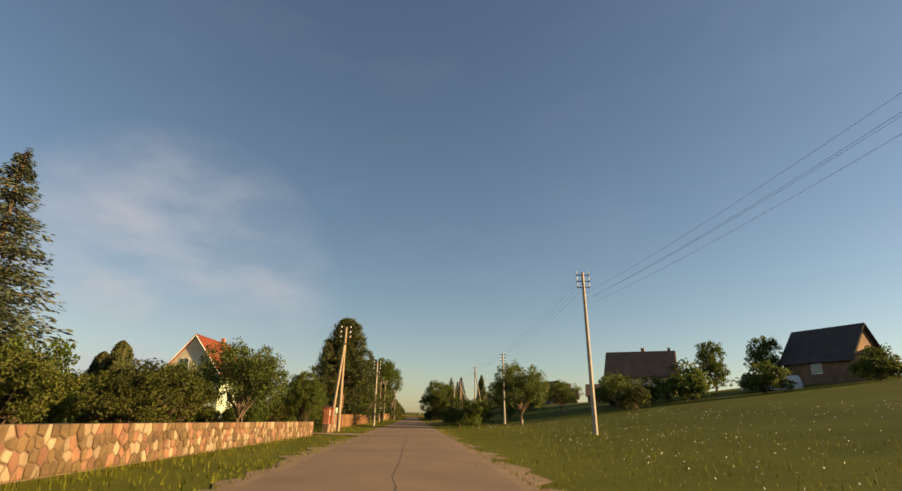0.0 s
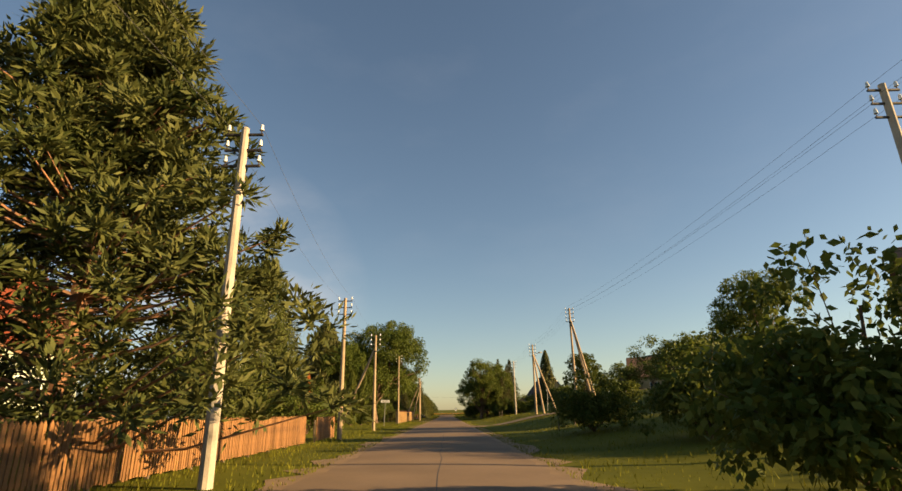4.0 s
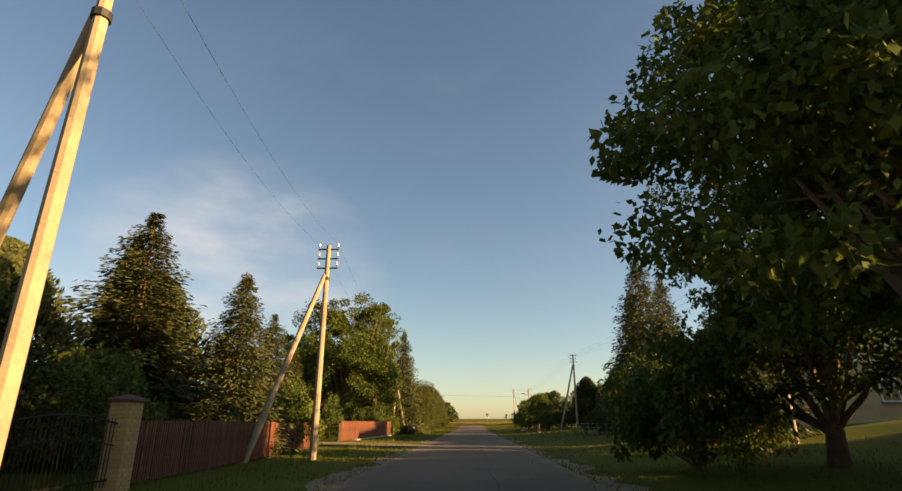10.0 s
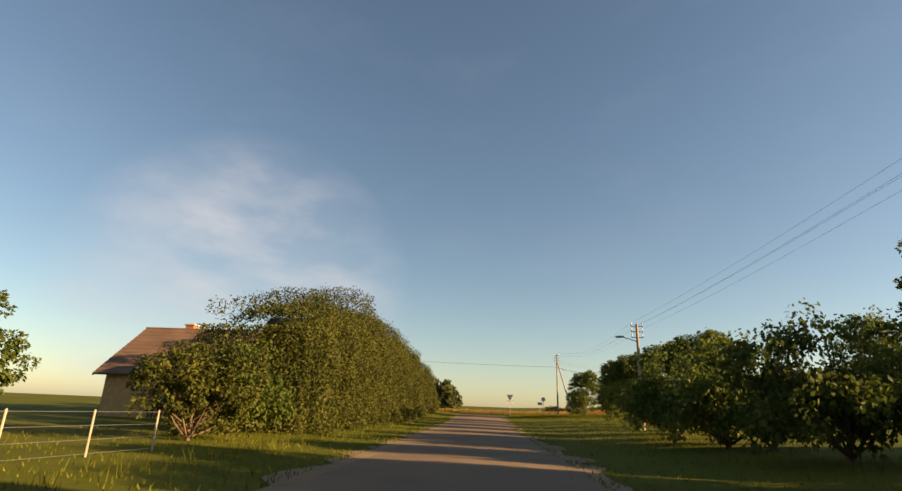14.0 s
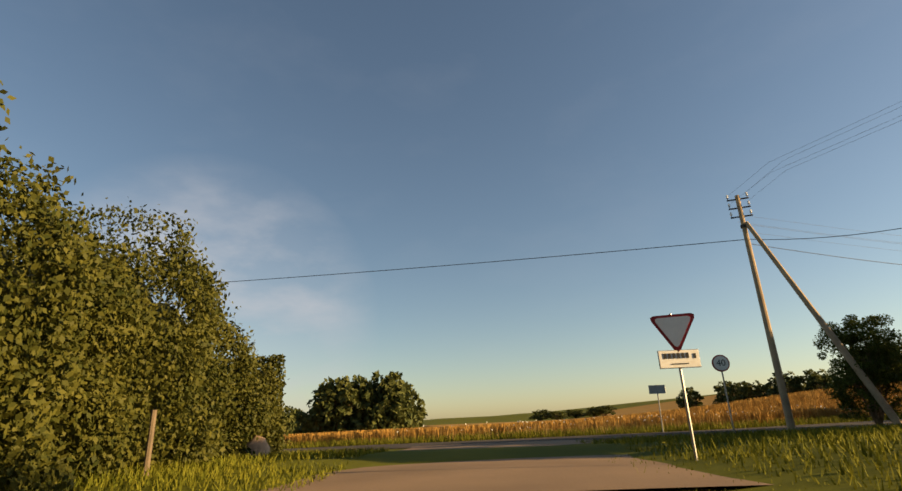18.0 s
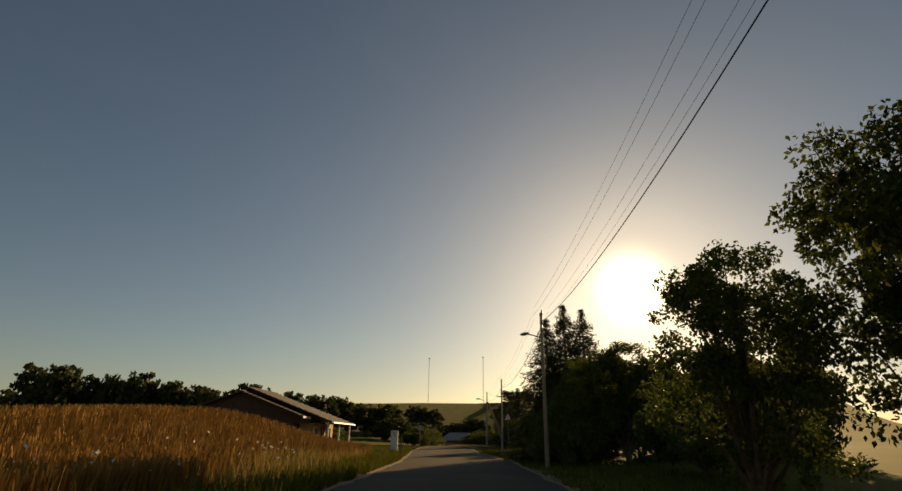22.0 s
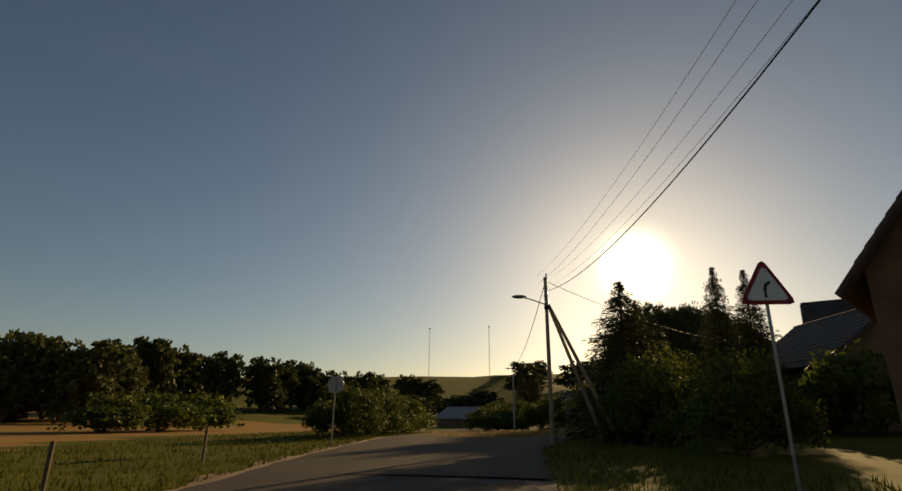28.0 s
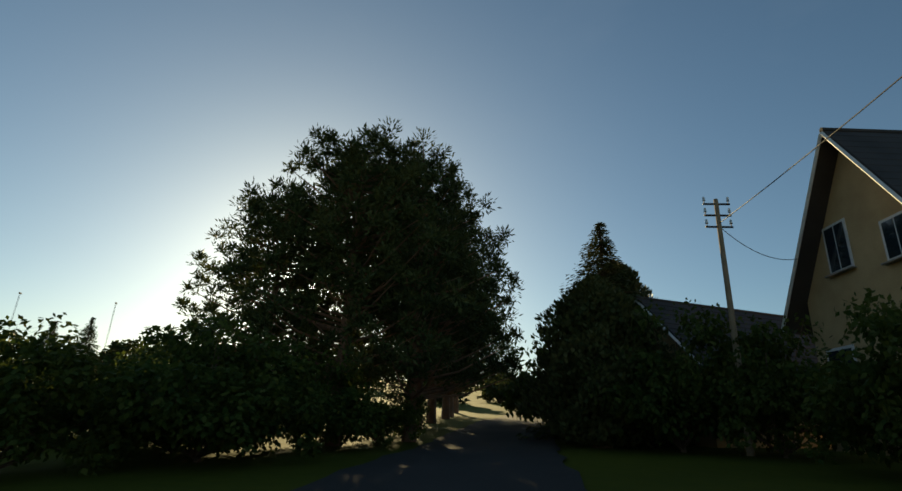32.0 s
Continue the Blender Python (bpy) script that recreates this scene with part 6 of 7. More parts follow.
def stone_wall(a, b, h1, h2, label, step=0.30, limit=300, name="stone_wall", thick=0.4, seed=3):
    """A wall of split stones of all shapes in mortar, from a to b."""
    q = random.Random(seed)
    ax, ay = a
    L = math.hypot(b[0] - ax, b[1] - ay)
    rz = math.degrees(math.atan2(b[1] - ay, b[0] - ax))
    z0 = ground_h(*a)
    e = thing(name, pose(ax, ay, z0, 0, 0, rz), label, "wall")
    vs = [(0, -thick / 2, -0.2), (L, -thick / 2, -0.2), (L, thick / 2, -0.2), (0, thick / 2, -0.2), (0, -thick / 2, h1), (L, -thick / 2, h2), (L, thick / 2, h2), (0, thick / 2, h1)]
    part("mortar", mesh_of("mortar", vs, [(0, 1, 5, 4), (1, 2, 6, 5), (2, 3, 7, 6), (3, 0, 4, 7), (4, 5, 6, 7), (3, 2, 1, 0)], M_MORTAR), None, e)
    seeds = []
    nu = int(L / step)
    for i in range(nu):
        hh = h1 + (h2 - h1) * (i + 0.5) / nu
        nv = max(2, round(hh / (step * 0.85)))
        for j in range(nv):
            seeds.append(((i + 0.5 + q.uniform(-0.36, 0.36) + 0.5 * (j % 2)) * L / nu, (j + 0.5 + q.uniform(-0.34, 0.34)) * hh / nv))
    n_made = 0
    for k, (u, v) in enumerate(seeds):
        hh = h1 + (h2 - h1) * min(max(u / L, 0), 1)
        poly = [(max(u - 0.6, 0), 0.0), (min(u + 0.6, L), 0.0), (min(u + 0.6, L), hh), (max(u - 0.6, 0), hh)]
        for (s, t) in seeds:
            if (s, t) == (u, v) or abs(s - u) > 1.1:
                continue
            dx, dy = s - u, t - v
            d = math.hypot(dx, dy)
            poly = clip_cell(poly, dx / d, dy / d, (dx * (u + s) / 2 + dy * (v + t) / 2) / d - 0.014)
            if len(poly) < 3:
                break
        if len(poly) < 3:
            continue
        cx, cy = sum(p[0] for p in poly) / len(poly), sum(p[1] for p in poly) / len(poly)
        out = q.uniform(0.018, 0.05)
        n = len(poly)
        y0, y1 = -thick / 2 + 0.004, -thick / 2 - out
        verts = [(p[0], y0, p[1]) for p in poly] + [(cx + (p[0] - cx) * 0.93, (y0 + 2 * y1) / 3, cy + (p[1] - cy) * 0.93) for p in poly] + [(cx + (p[0] - cx) * 0.72, y1, cy + (p[1] - cy) * 0.72) for p in poly]
        faces = [(i, (i + 1) % n, n + (i + 1) % n, n + i) for i in range(n)] + [(n + i, n + (i + 1) % n, 2 * n + (i + 1) % n, 2 * n + i) for i in range(n)] + [tuple(range(2 * n, 3 * n))]
        part("stone", mesh_of("stone", verts, faces, q.choice((M_STONE, M_STONE, M_STONE_PINK, M_STONE_PALE))), None, e)
        n_made += 1
    return e


M_STONE_PINK = mat("reddish_fieldstone", (0.25, 0.125, 0.070), (0.15, 0.075, 0.045), 2.2, 18, 0.85, bump=0.6, per_object=0.35)
M_STONE_PALE = mat("pale_fieldstone", (0.30, 0.215, 0.130), (0.20, 0.145, 0.09), 2.2, 18, 0.85, bump=0.6, per_object=0.25)


stone_wall((-7.52, 9.6), (-6.25, 43.6), 1.02, 0.82, "split fieldstone garden wall in mortar beside the grass verge")
stone_wall((-6.3, 50.0), (-6.2, 54.6), 0.62, 0.6, "low reddish stone wall carrying brick gate posts", 0.4, name="low_stone_wall", seed=8)


def brick_post(x, y, h, w, bricks_m, label, cap_m, z=None, rz=0.0, name="gate_post"):
    """A pillar of separate bricks with a tile cap."""
    z = ground_h(x, y) if z is None else z
    e = thing(name, pose(x, y, z, 0, 0, rz), label, "post", "brick posts of one fence")
    part("core", box(0, 0, h / 2 - 0.1, w - 0.02, w - 0.02, h + 0.2), M_JOINT, e)
    rows = int(h / 0.085)
    for i in range(rows):
        zz = (i + 0.5) * h / rows
        off = w * 0.25 * (i % 2)
        part("brick", BRICKS.setdefault((w, i % 2, bricks_m.name), brick_course(w, i % 2, h / rows, bricks_m)), None, e).location = (0, 0, zz)
    cap = bmesh.new()
    add_box(cap, 0, 0, h + 0.03, w + 0.10, w + 0.10, 0.06, 0, 0.012)
    bmesh.ops.create_cone(cap, cap_ends=True, segments=4, radius1=(w + 0.10) * 0.70, radius2=0.03, depth=0.10, matrix=pose(0, 0, h + 0.11, 0, 0, 45))
    part("cap", cap, cap_m, e, "brown tile cap")
    return e


BRICKS = {}


def brick_course(w, odd, pitch, m):
    """One course: bricks round the pillar with open joints, as one ring."""
    bm = bmesh.new()
    hh = pitch - 0.012
    for s in (-1, 1):
        if odd:
            add_box(bm, s * w / 4, -w / 2 + 0.06, 0, w / 2 - 0.012, 0.125, hh, 0, 0.006)
            add_box(bm, s * w / 4, w / 2 - 0.06, 0, w / 2 - 0.012, 0.125, hh, 0, 0.006)
            add_box(bm, s * (w / 2 - 0.055), 0, 0, 0.12, w - 0.27, hh, 0, 0.006)
        else:
            add_box(bm, s * (w / 2 - 0.06), -w / 4, 0, 0.125, w / 2 - 0.012, hh, 0, 0.006)
            add_box(bm, s * (w / 2 - 0.06), w / 4, 0, 0.125, w / 2 - 0.012, hh, 0, 0.006)
            add_box(bm, 0, s * (w / 2 - 0.055), 0, w - 0.27, 0.12, hh, 0, 0.006)
    me = bpy.data.meshes.new("brick")
    bm.to_mesh(me)
    bm.free()
    me.materials.append(m)
    return me


for px_, py_ in ((-6.3, 50.4), (-6.25, 52.3)):
    p = brick_post(px_, py_, 1.15, 0.42, M_BRICK_RED, "red brick gate post with a tile cap on a low wall", M_CAP, z=ground_h(px_, py_) + 0.6)
plate = tagged(part("number_plate", box(0, 0, 0, 0.03, 0.26, 0.34, 0, 0.004), M_SIGNWHITE, None), "white number plate on the brick gate post", "sign")
plate.location = (-6.3 + 0.225, 50.4, ground_h(-6.3, 50.4) + 1.4)
for k in (-0.05, 0.05):
    part("mark", box(0.018, k, 0, 0.006, 0.03, 0.16), M_SIGNBLACK, plate)

box_thing = thing("meter_box", pose(-6.25, 54.9, ground_h(-6.25, 54.9)), "cream metal meter box on a stand beside the pole", "meter box")
part("cabinet", box(0, 0, 1.62, 0.34, 0.6, 0.46, 0, 0.02), M_CREAMBOX, box_thing)
part("cabinet_door", box(0.18, 0, 1.62, 0.02, 0.52, 0.38, 0, 0.006), M_CREAMBOX, box_thing)
part("stand", rod((0, 0, -0.1), (0, 0, 1.4), 0.05, None, 8), M_GALV, box_thing)
part("conduit", rod((0.02, 0.2, -0.1), (0.02, 0.2, 1.4), 0.025, None, 6), M_GALV, box_thing)


def picket_mesh(h, w, pointed=True, t=0.022, m=None):
    z1 = h - (w * 0.7 if pointed else 0.0)
    prof = [(-w / 2, 0), (w / 2, 0), (w / 2, z1), (0, h), (-w / 2, z1)]
    n = len(prof)
    vs = [(t / 2, p[0], p[1]) for p in prof] + [(-t / 2, p[0], p[1]) for p in prof]
    fs = [tuple(range(n)), tuple(range(2 * n - 1, n - 1, -1))] + [(i, n + i, n + (i + 1) % n, (i + 1) % n) for i in range(n)]
    return mesh_of("picket", vs, fs, m)


def picket_fence(a, b, h, label, m, pitch=0.155, w=0.10, limit=300, post_every=2.6, near=None, seed=4):
    """Pickets nailed to two rails on posts, each standing a little uneven."""
    q = random.Random(seed)
    L = math.hypot(b[0] - a[0], b[1] - a[1])
    rz = math.degrees(math.atan2(b[1] - a[1], b[0] - a[0])) - 90
    e = thing("picket_fence", pose(a[0], a[1], ground_h(*a), 0, 0, rz), label, "fence")
    me = picket_mesh(h, w, True, 0.022, m)
    for zz in (0.32, h - 0.30):
        part("rail", box(-0.035, L / 2, zz, 0.04, L, 0.07, 0, 0.006), m, e)
    for i in range(int(L / post_every) + 1):
        part("post", box(-0.09, min(i * post_every, L), h / 2 - 0.15, 0.09, 0.09, h + 0.1, 0, 0.01), M_OLDWOOD, e)
    n = int(L / pitch)
    rest = []
    for i in range(n):
        y = (i + 0.5) * pitch
        if n > limit and i >= limit:
            rest.append(y)
            continue
        ob = part("picket", me, None, e)
        ob.location = (q.uniform(-0.006, 0.006), y, 0.06 + q.uniform(-0.025, 0.025))
        ob.rotation_euler = (q.gauss(0, 0.014), 0, q.gauss(0, 0.03))
    if rest:
        vs, fs = [], []
        base = [v.co.copy() for v in me.vertices]
        for y in rest:
            o = len(vs)
            dz = q.uniform(-0.025, 0.025)
            vs += [(v.x, v.y + y, v.z + 0.06 + dz) for v in base]
            fs += [tuple(o + i for i in p.vertices) for p in me.polygons]
        tagged(part("pickets", mesh_of("pickets", vs, fs, m), None, e), kind="stuff")
    return e


picket_fence((-6.9, 57.0), (-6.9, 105.0), 1.25, "weathered orange-brown picket fence along the verge", M_PICKET, limit=300)
picket_fence((-6.9, 107.5), (-6.95, 113.4), 1.2, "weathered orange-brown picket fence beside the pole", M_PICKET, seed=6)
picket_fence((-8.6, 231.0), (-8.4, 238.4), 1.25, "red-stained slat fence half hidden by shrubs", M_REDWOOD, 0.13, 0.07, seed=7)
picket_fence((-9.4, 249.4), (-8.7, 273.4), 1.35, "red-stained slat fence on a low footing under lime trees", M_REDWOOD, 0.115, 0.06, seed=9)
foot = tagged(part("fence_footing", box(0, 0, -0.05, 0.22, 18.8, 0.16, 0, 0.02), M_CONCRETE, None), "low concrete footing under the red fence", "footing")
foot.matrix_basis = pose(-8.96, 264.0, ground_h(-8.9, 264) + 0.05, 0, 0, -1.5)

# iron fence with yellow brick posts
YARD_Y = [172.5, 176.5, 180.5, 184.0, 187.8, 191.5, 194.6, 199.8, 204.2, 208.5, 212.6, 216.6]
YX = -7.5
for yy in YARD_Y:
    brick_post(YX, yy, 1.72, 0.45, M_BRICK_YEL, "yellow clinker brick fence post with a brown cap", M_CAP, name="fence_post")
for y1, y2 in zip(YARD_Y, YARD_Y[1:]):
    gate = y2 - y1 > 5
    L = y2 - y1 - 0.46
    z = ground_h(YX, (y1 + y2) / 2)
    e = thing("iron_gate" if gate else "iron_fence_panel", pose(YX, y1 + 0.23, z), "closed wrought-iron double gate with a dipped top" if gate else "dark wrought-iron fence panel between brick posts", "gate" if gate else "fence", "" if gate else "iron fence panels")
    part("rail", box(0, L / 2, 0.22, 0.03, L, 0.04), M_IRON, e)
    nb = int(L / 0.125)
    tops = []
    for i in range(nb + 1):
        u = i / nb
        top = 1.28 + (0.22 * (2 * abs(u - 0.5)) ** 2 if gate else 0.16 * math.cos((u - 0.5) * math.pi))
        tops.append((0, u * L, top))
        bm = rod((0, u * L, 0.10), (0, u * L, top), 0.010, None, 5)
        add_rod(bm, (0, u * L, top), (0, u * L, top + 0.10), 0.016, 0.002, 4)
        part("bar", bm, M_IRON, e)
    part("top_rail", tube_mesh("top_rail", tops, 0.018, M_IRON), None, e)
    part("mid_rail", tube_mesh("mid_rail", [(p[0], p[1], p[2] - 0.42) for p in tops], 0.012, M_IRON), None, e)
mail = thing("mailbox", pose(YX + 0.32, 194.75, ground_h(YX, 194.7) + 1.25), "dark mailbox with a white notice on the brick post", "mailbox")
part("box", box(0, 0, 0, 0.16, 0.32, 0.36, 0, 0.02), M_SIGNBLACK, mail)
part("notice", box(0.085, 0.22, 0.06, 0.012, 0.2, 0.28), M_SIGNWHITE, mail)


def post_fence(points, h, label, wires=3, every=2.4, m=None, r=0.05, top_rail=False, name="wire_fence"):
    x0, y0 = points[0]
    e = thing(name, pose(x0, y0, ground_h(x0, y0)), label, "fence")
    z0 = ground_h(x0, y0)
    tops = []
    for (x1, y1), (x2, y2) in zip(points, points[1:]):
        n = max(1, int(math.hypot(x2 - x1, y2 - y1) / every))
        for i in range(n + 1):
            x, y = x1 + (x2 - x1) * i / n, y1 + (y2 - y1) * i / n
            z = ground_h(x, y) - z0
            part("post", rod((x - x0, y - y0, z - 0.2), (x - x0, y - y0, z + h), r, r * 0.9, 6), m or M_OLDWOOD, e)
            tops.append((x - x0, y - y0, z))
    for k in range(wires):
        zz = h * (0.95 - 0.3 * k)
        part("rail" if top_rail else "strand", tube_mesh("strand", [(p[0], p[1], p[2] + zz) for p in tops], 0.03 if top_rail else 0.006, (m or M_OLDWOOD) if top_rail else M_GALV), None, e)
    return e


post_fence([(-11.0, 291.5), (-9.3, 298.0), (-8.3, 308.0)], 1.0, "low wire mesh fence with thin pale posts", 4, 2.2, M_CONCRETE, 0.028)
post_fence([(7.9, 283.0), (8.2, 297.0)], 1.0, "dark rail fence with rough wooden posts", 2, 2.0, M_OLDWOOD, 0.05, True, "rail_fence")
post_fence([(9.2, 240.0), (9.6, 252), (9.2, 264.0)], 1.0, "thin wire fence on wooden posts along the bank", 3, 3.0, M_OLDWOOD)
picket_fence((-7.6, 217.5), (-8.4, 230.0), 1.3, "red-stained slat fence behind dark conifers", M_REDWOOD, 0.13, 0.07, seed=12)

# long hedge up to the crossing
_h = np.random.default_rng(17)
hx0, hy0 = -10.6, 321.0
hed = thing("hedge", pose(hx0, hy0, 0.0), "tall dense leafy hedge row beside the street", "hedge")
N = 221000
hv = _h.uniform(0, 1, N)
hy = 79.0 * _h.uniform(0, 1, N) ** 0.92
hz_top = np.interp(hy, [0, 26, 44, 60, 79], [8.2, 8.0, 7.6, 6.3, 5.8]) + 0.7 * np.sin(hy * 0.55) + 0.5 * np.sin(hy * 1.37 + 1) + 0.35 * np.sin(hy * 3.1) - 2.8 * np.exp(-(hy / 7.0) ** 2) - 2.3 * np.exp(-((79 - hy) / 5.0) ** 2)
ang = _h.uniform(-0.30, 1.0, N)
depth = 3.0 + 0.35 * np.sin(hy * 0.9 + 2) + 0.3 * np.sin(hy * 2.3)
face = ang < 0.62
zz = np.where(face, hz_top * 0.90 * ((ang + 0.30) / 0.92) ** 0.9, 0)
bul = 1 - 0.30 * (zz / hz_top) ** 3 + 0.07 * np.sin(hy * 1.9 + zz * 1.7) + 0.05 * np.sin(zz * 3.3 + hy * 0.7)
xx = np.where(face, depth * bul, depth * 0.86 * _h.uniform(-1, 0.95, N))
zz = np.where(face, zz, hz_top * (1 - 0.12 * (xx / depth) ** 2))
pts = np.stack([xx, hy, zz], 1) + _h.normal(0, 0.16, (N, 3)) * np.array([1, 1, 1.0])
tip = _h.uniform(0, 1, N) < 0.05
pts[:, 2] = np.where(tip & ~face, pts[:, 2] + _h.uniform(0, 0.35, N), pts[:, 2])
pts[:, 2] = np.maximum(pts[:, 2], 0.05)
ends = _h.uniform(0, 1, 16000)
ez = 4.0 * _h.uniform(0, 1, 16000)
ex = 3.0 * _h.uniform(-1, 1, 16000)
endp = np.stack([ex, 79 + 0.9 * np.sqrt(np.maximum(0, 1 - (ex / 3.2) ** 2)) * (1 - (ez / 7) ** 2) + _h.normal(0, 0.2, 16000), ez], 1)
ez0 = 4.9 * _h.uniform(0, 1, 10000)
ex0 = 2.9 * _h.uniform(-1, 1, 10000)
startp = np.stack([ex0, -0.9 * np.sqrt(np.maximum(0, 1 - (ex0 / 3.2) ** 2)) * (1 - (ez0 / 7) ** 2) + _h.normal(0, 0.25, 10000), ez0], 1)
pts = np.concatenate([pts, endp, startp])
nrm = np.concatenate([np.where(face[:, None], np.array([1.0, 0, 0.2]), np.array([0.2, 0, 1.0])), np.tile([0.2, 1.0, 0.2], (16000, 1)), np.tile([0.2, -1.0, 0.2], (10000, 1))]) + _h.normal(0, 0.55, (len(pts), 3))
axl = _h.normal(0, 0.6, (len(pts), 3)) + np.array([0.2, 0, -0.5])
sz = 0.140 * _h.uniform(0.7, 1.3, len(pts))
zoff = np.interp(pts[:, 1] + hy0, [r[0] for r in STREET_Z], [r[1] for r in STREET_Z])
pts[:, 2] += zoff
part("foliage", quads_mesh("foliage", leaf_quads(pts, sz, sz * 0.66, axl, nrm), L_HEDGE), None, hed)
# solid unseen core added inside the hedge, so that nothing shows through its leaves
cy = np.linspace(3.4, 78.0, 76)
cv, cf = [], []
for i, yv in enumerate(cy):
    tz = (float(np.interp(yv, [0, 26, 44, 60, 79], [8.2, 8.0, 7.6, 6.3, 5.8])) + 0.7 * math.sin(yv * 0.55) + 0.5 * math.sin(yv * 1.37 + 1) - 2.8 * math.exp(-(yv / 7.0) ** 2) - 2.3 * math.exp(-((79 - yv) / 5.0) ** 2)) * 0.84
    dp = 1.95 + 0.3 * math.sin(yv * 0.9 + 2) + _h.uniform(-0.15, 0.15)
    zb = street_z(hy0 + yv)
    for px_, pz_ in ((dp * 0.92, 0.0), (dp, tz * 0.35), (dp * 0.88, tz * 0.72), (dp * 0.5, tz), (-dp * 0.6, tz), (-dp, tz * 0.6), (-dp, 0.0)):
        cv.append((px_ + _h.uniform(-0.12, 0.12), yv, zb + pz_ + _h.uniform(-0.1, 0.1)))
    if i:
        cf += [((i - 1) * 7 + k, (i - 1) * 7 + k + 1, i * 7 + k + 1, i * 7 + k) for k in range(6)]
cf += [tuple(range(7)), tuple(range(len(cv) - 7, len(cv)))]
tagged(part("heart", mesh_of("heart", cv, cf, L_HEDGE, True), None, hed), kind="stuff")
bm = bmesh.new()
for i in range(52):
    yy = 1.0 + i * 1.48
    x1 = _h.uniform(-0.5, 1.2)
    add_rod(bm, (x1, yy, street_z(hy0 + yy) - 0.1), (x1 + _h.uniform(-0.4, 0.9), yy + _h.uniform(-0.6, 0.6), street_z(hy0 + yy) + 4.2), 0.09, 0.03, 5)
tagged(part("stems", bm, M_BARK, hed), kind="stuff")

# ---------------- signs ----------------
def disc(r, t, m4, seg=28):
    bm = bmesh.new()
    bmesh.ops.create_cone(bm, cap_ends=True, segments=seg, radius1=r, radius2=r, depth=t, matrix=m4)
    return bm


def tri_plate(side, t, down=False, cut=0.06):
    """A rounded triangular plate in the x-z plane, centred on its middle."""
    R = side / math.sqrt(3)
    bm = bmesh.new()
    ring = []
    for k in range(3):
        a = math.pi / 2 + k * 2 * math.pi / 3 + (math.pi if down else 0)
        for da in (-cut * 2.2, 0, cut * 2.2):
            rr = R * (1 - abs(da) * 0.62)
            ring.append((rr * math.cos(a + da), rr * math.sin(a + da)))
    f = [bm.verts.new((x, -t / 2, z)) for x, z in ring]
    b = [bm.verts.new((x, t / 2, z)) for x, z in ring]
    n = len(ring)
    bm.faces.new(f)
    bm.faces.new(b[::-1])
    for i in range(n):
        bm.faces.new((f[i], b[i], b[(i + 1) % n], f[(i + 1) % n]))
    bmesh.ops.recalc_face_normals(bm, faces=bm.faces)
    return bm


def sign_post(x, y, h, rz, label, category="road sign", name="road_sign", lean=0.0):
    e = thing(name, pose(x, y, ground_h(x, y), 0, lean, rz), label, category)
    part("pole", rod((0, 0, -0.2), (0, 0, h), 0.032, None, 8), M_GALV, e)
    return e


Y = Matrix.Rotation(math.pi / 2, 4, "X")
# give-way sign with a street name plate
s = sign_post(4.25, 387.6, 3.0, 0, "give-way sign above a white street name plate on a steel pole")
tri = part("triangle", tri_plate(0.9, 0.03, True), M_SIGNRED, s, "red-bordered inverted triangle")
tri.location = (0, -0.05, 2.68)
tri.rotation_euler = (0, 0, radians(-15))
f = part("face", tri_plate(0.72, 0.012, True), M_SIGNWHITE, tri)
f.location = (0, -0.022, 0)
pl = part("name_plate", box(0, -0.05, 2.02, 0.86, 0.025, 0.36, 0, 0.005), M_SIGNWHITE, s)
for k in range(6):
    part("letter_bar", box(-0.30 + k * 0.095, -0.068, 2.09, 0.06, 0.008, 0.11), M_SIGNBLACK, pl)
part("letter_bar", box(0.33, -0.068, 2.075, 0.05, 0.008, 0.10), M_SIGNBLACK, pl)
part("arrow", box(0, -0.068, 1.92, 0.36, 0.008, 0.018), M_SIGNBLACK, pl)
part("plate_border", box(0, -0.040, 2.02, 0.88, 0.01, 0.38, 0, 0.004), M_SIGNBLACK, pl)


def round_sign(x, y, zc, r, rz, text, label):
    e = sign_post(x, y, zc + r * 0.8, rz, label)
    d = part("disc", disc(r, 0.03, Matrix.Translation((0, -0.05, zc)) @ Y), M_SIGNBACK, e)
    if text:
        part("border", disc(r * 0.99, 0.01, Matrix.Translation((0, -0.072, zc)) @ Y), M_SIGNRED, d)
        part("face", disc(r * 0.84, 0.012, Matrix.Translation((0, -0.079, zc)) @ Y), M_SIGNWHITE, d)
        c = bpy.data.curves.new("digits", "FONT")
        c.body, c.size, c.align_x, c.align_y, c.extrude = text, r * 1.05, "CENTER", "CENTER", 0.004
        t = new("digits", c)
        bpy.context.view_layer.update()
        me = bpy.data.meshes.new_from_object(t)
        bpy.data.objects.remove(t)
        me.materials.clear()
        me.materials.append(M_SIGNBLACK)
        o = part("digits", me, None, d)
        o.matrix_basis = Matrix.Translation((0, -0.089, zc)) @ Y
    return e


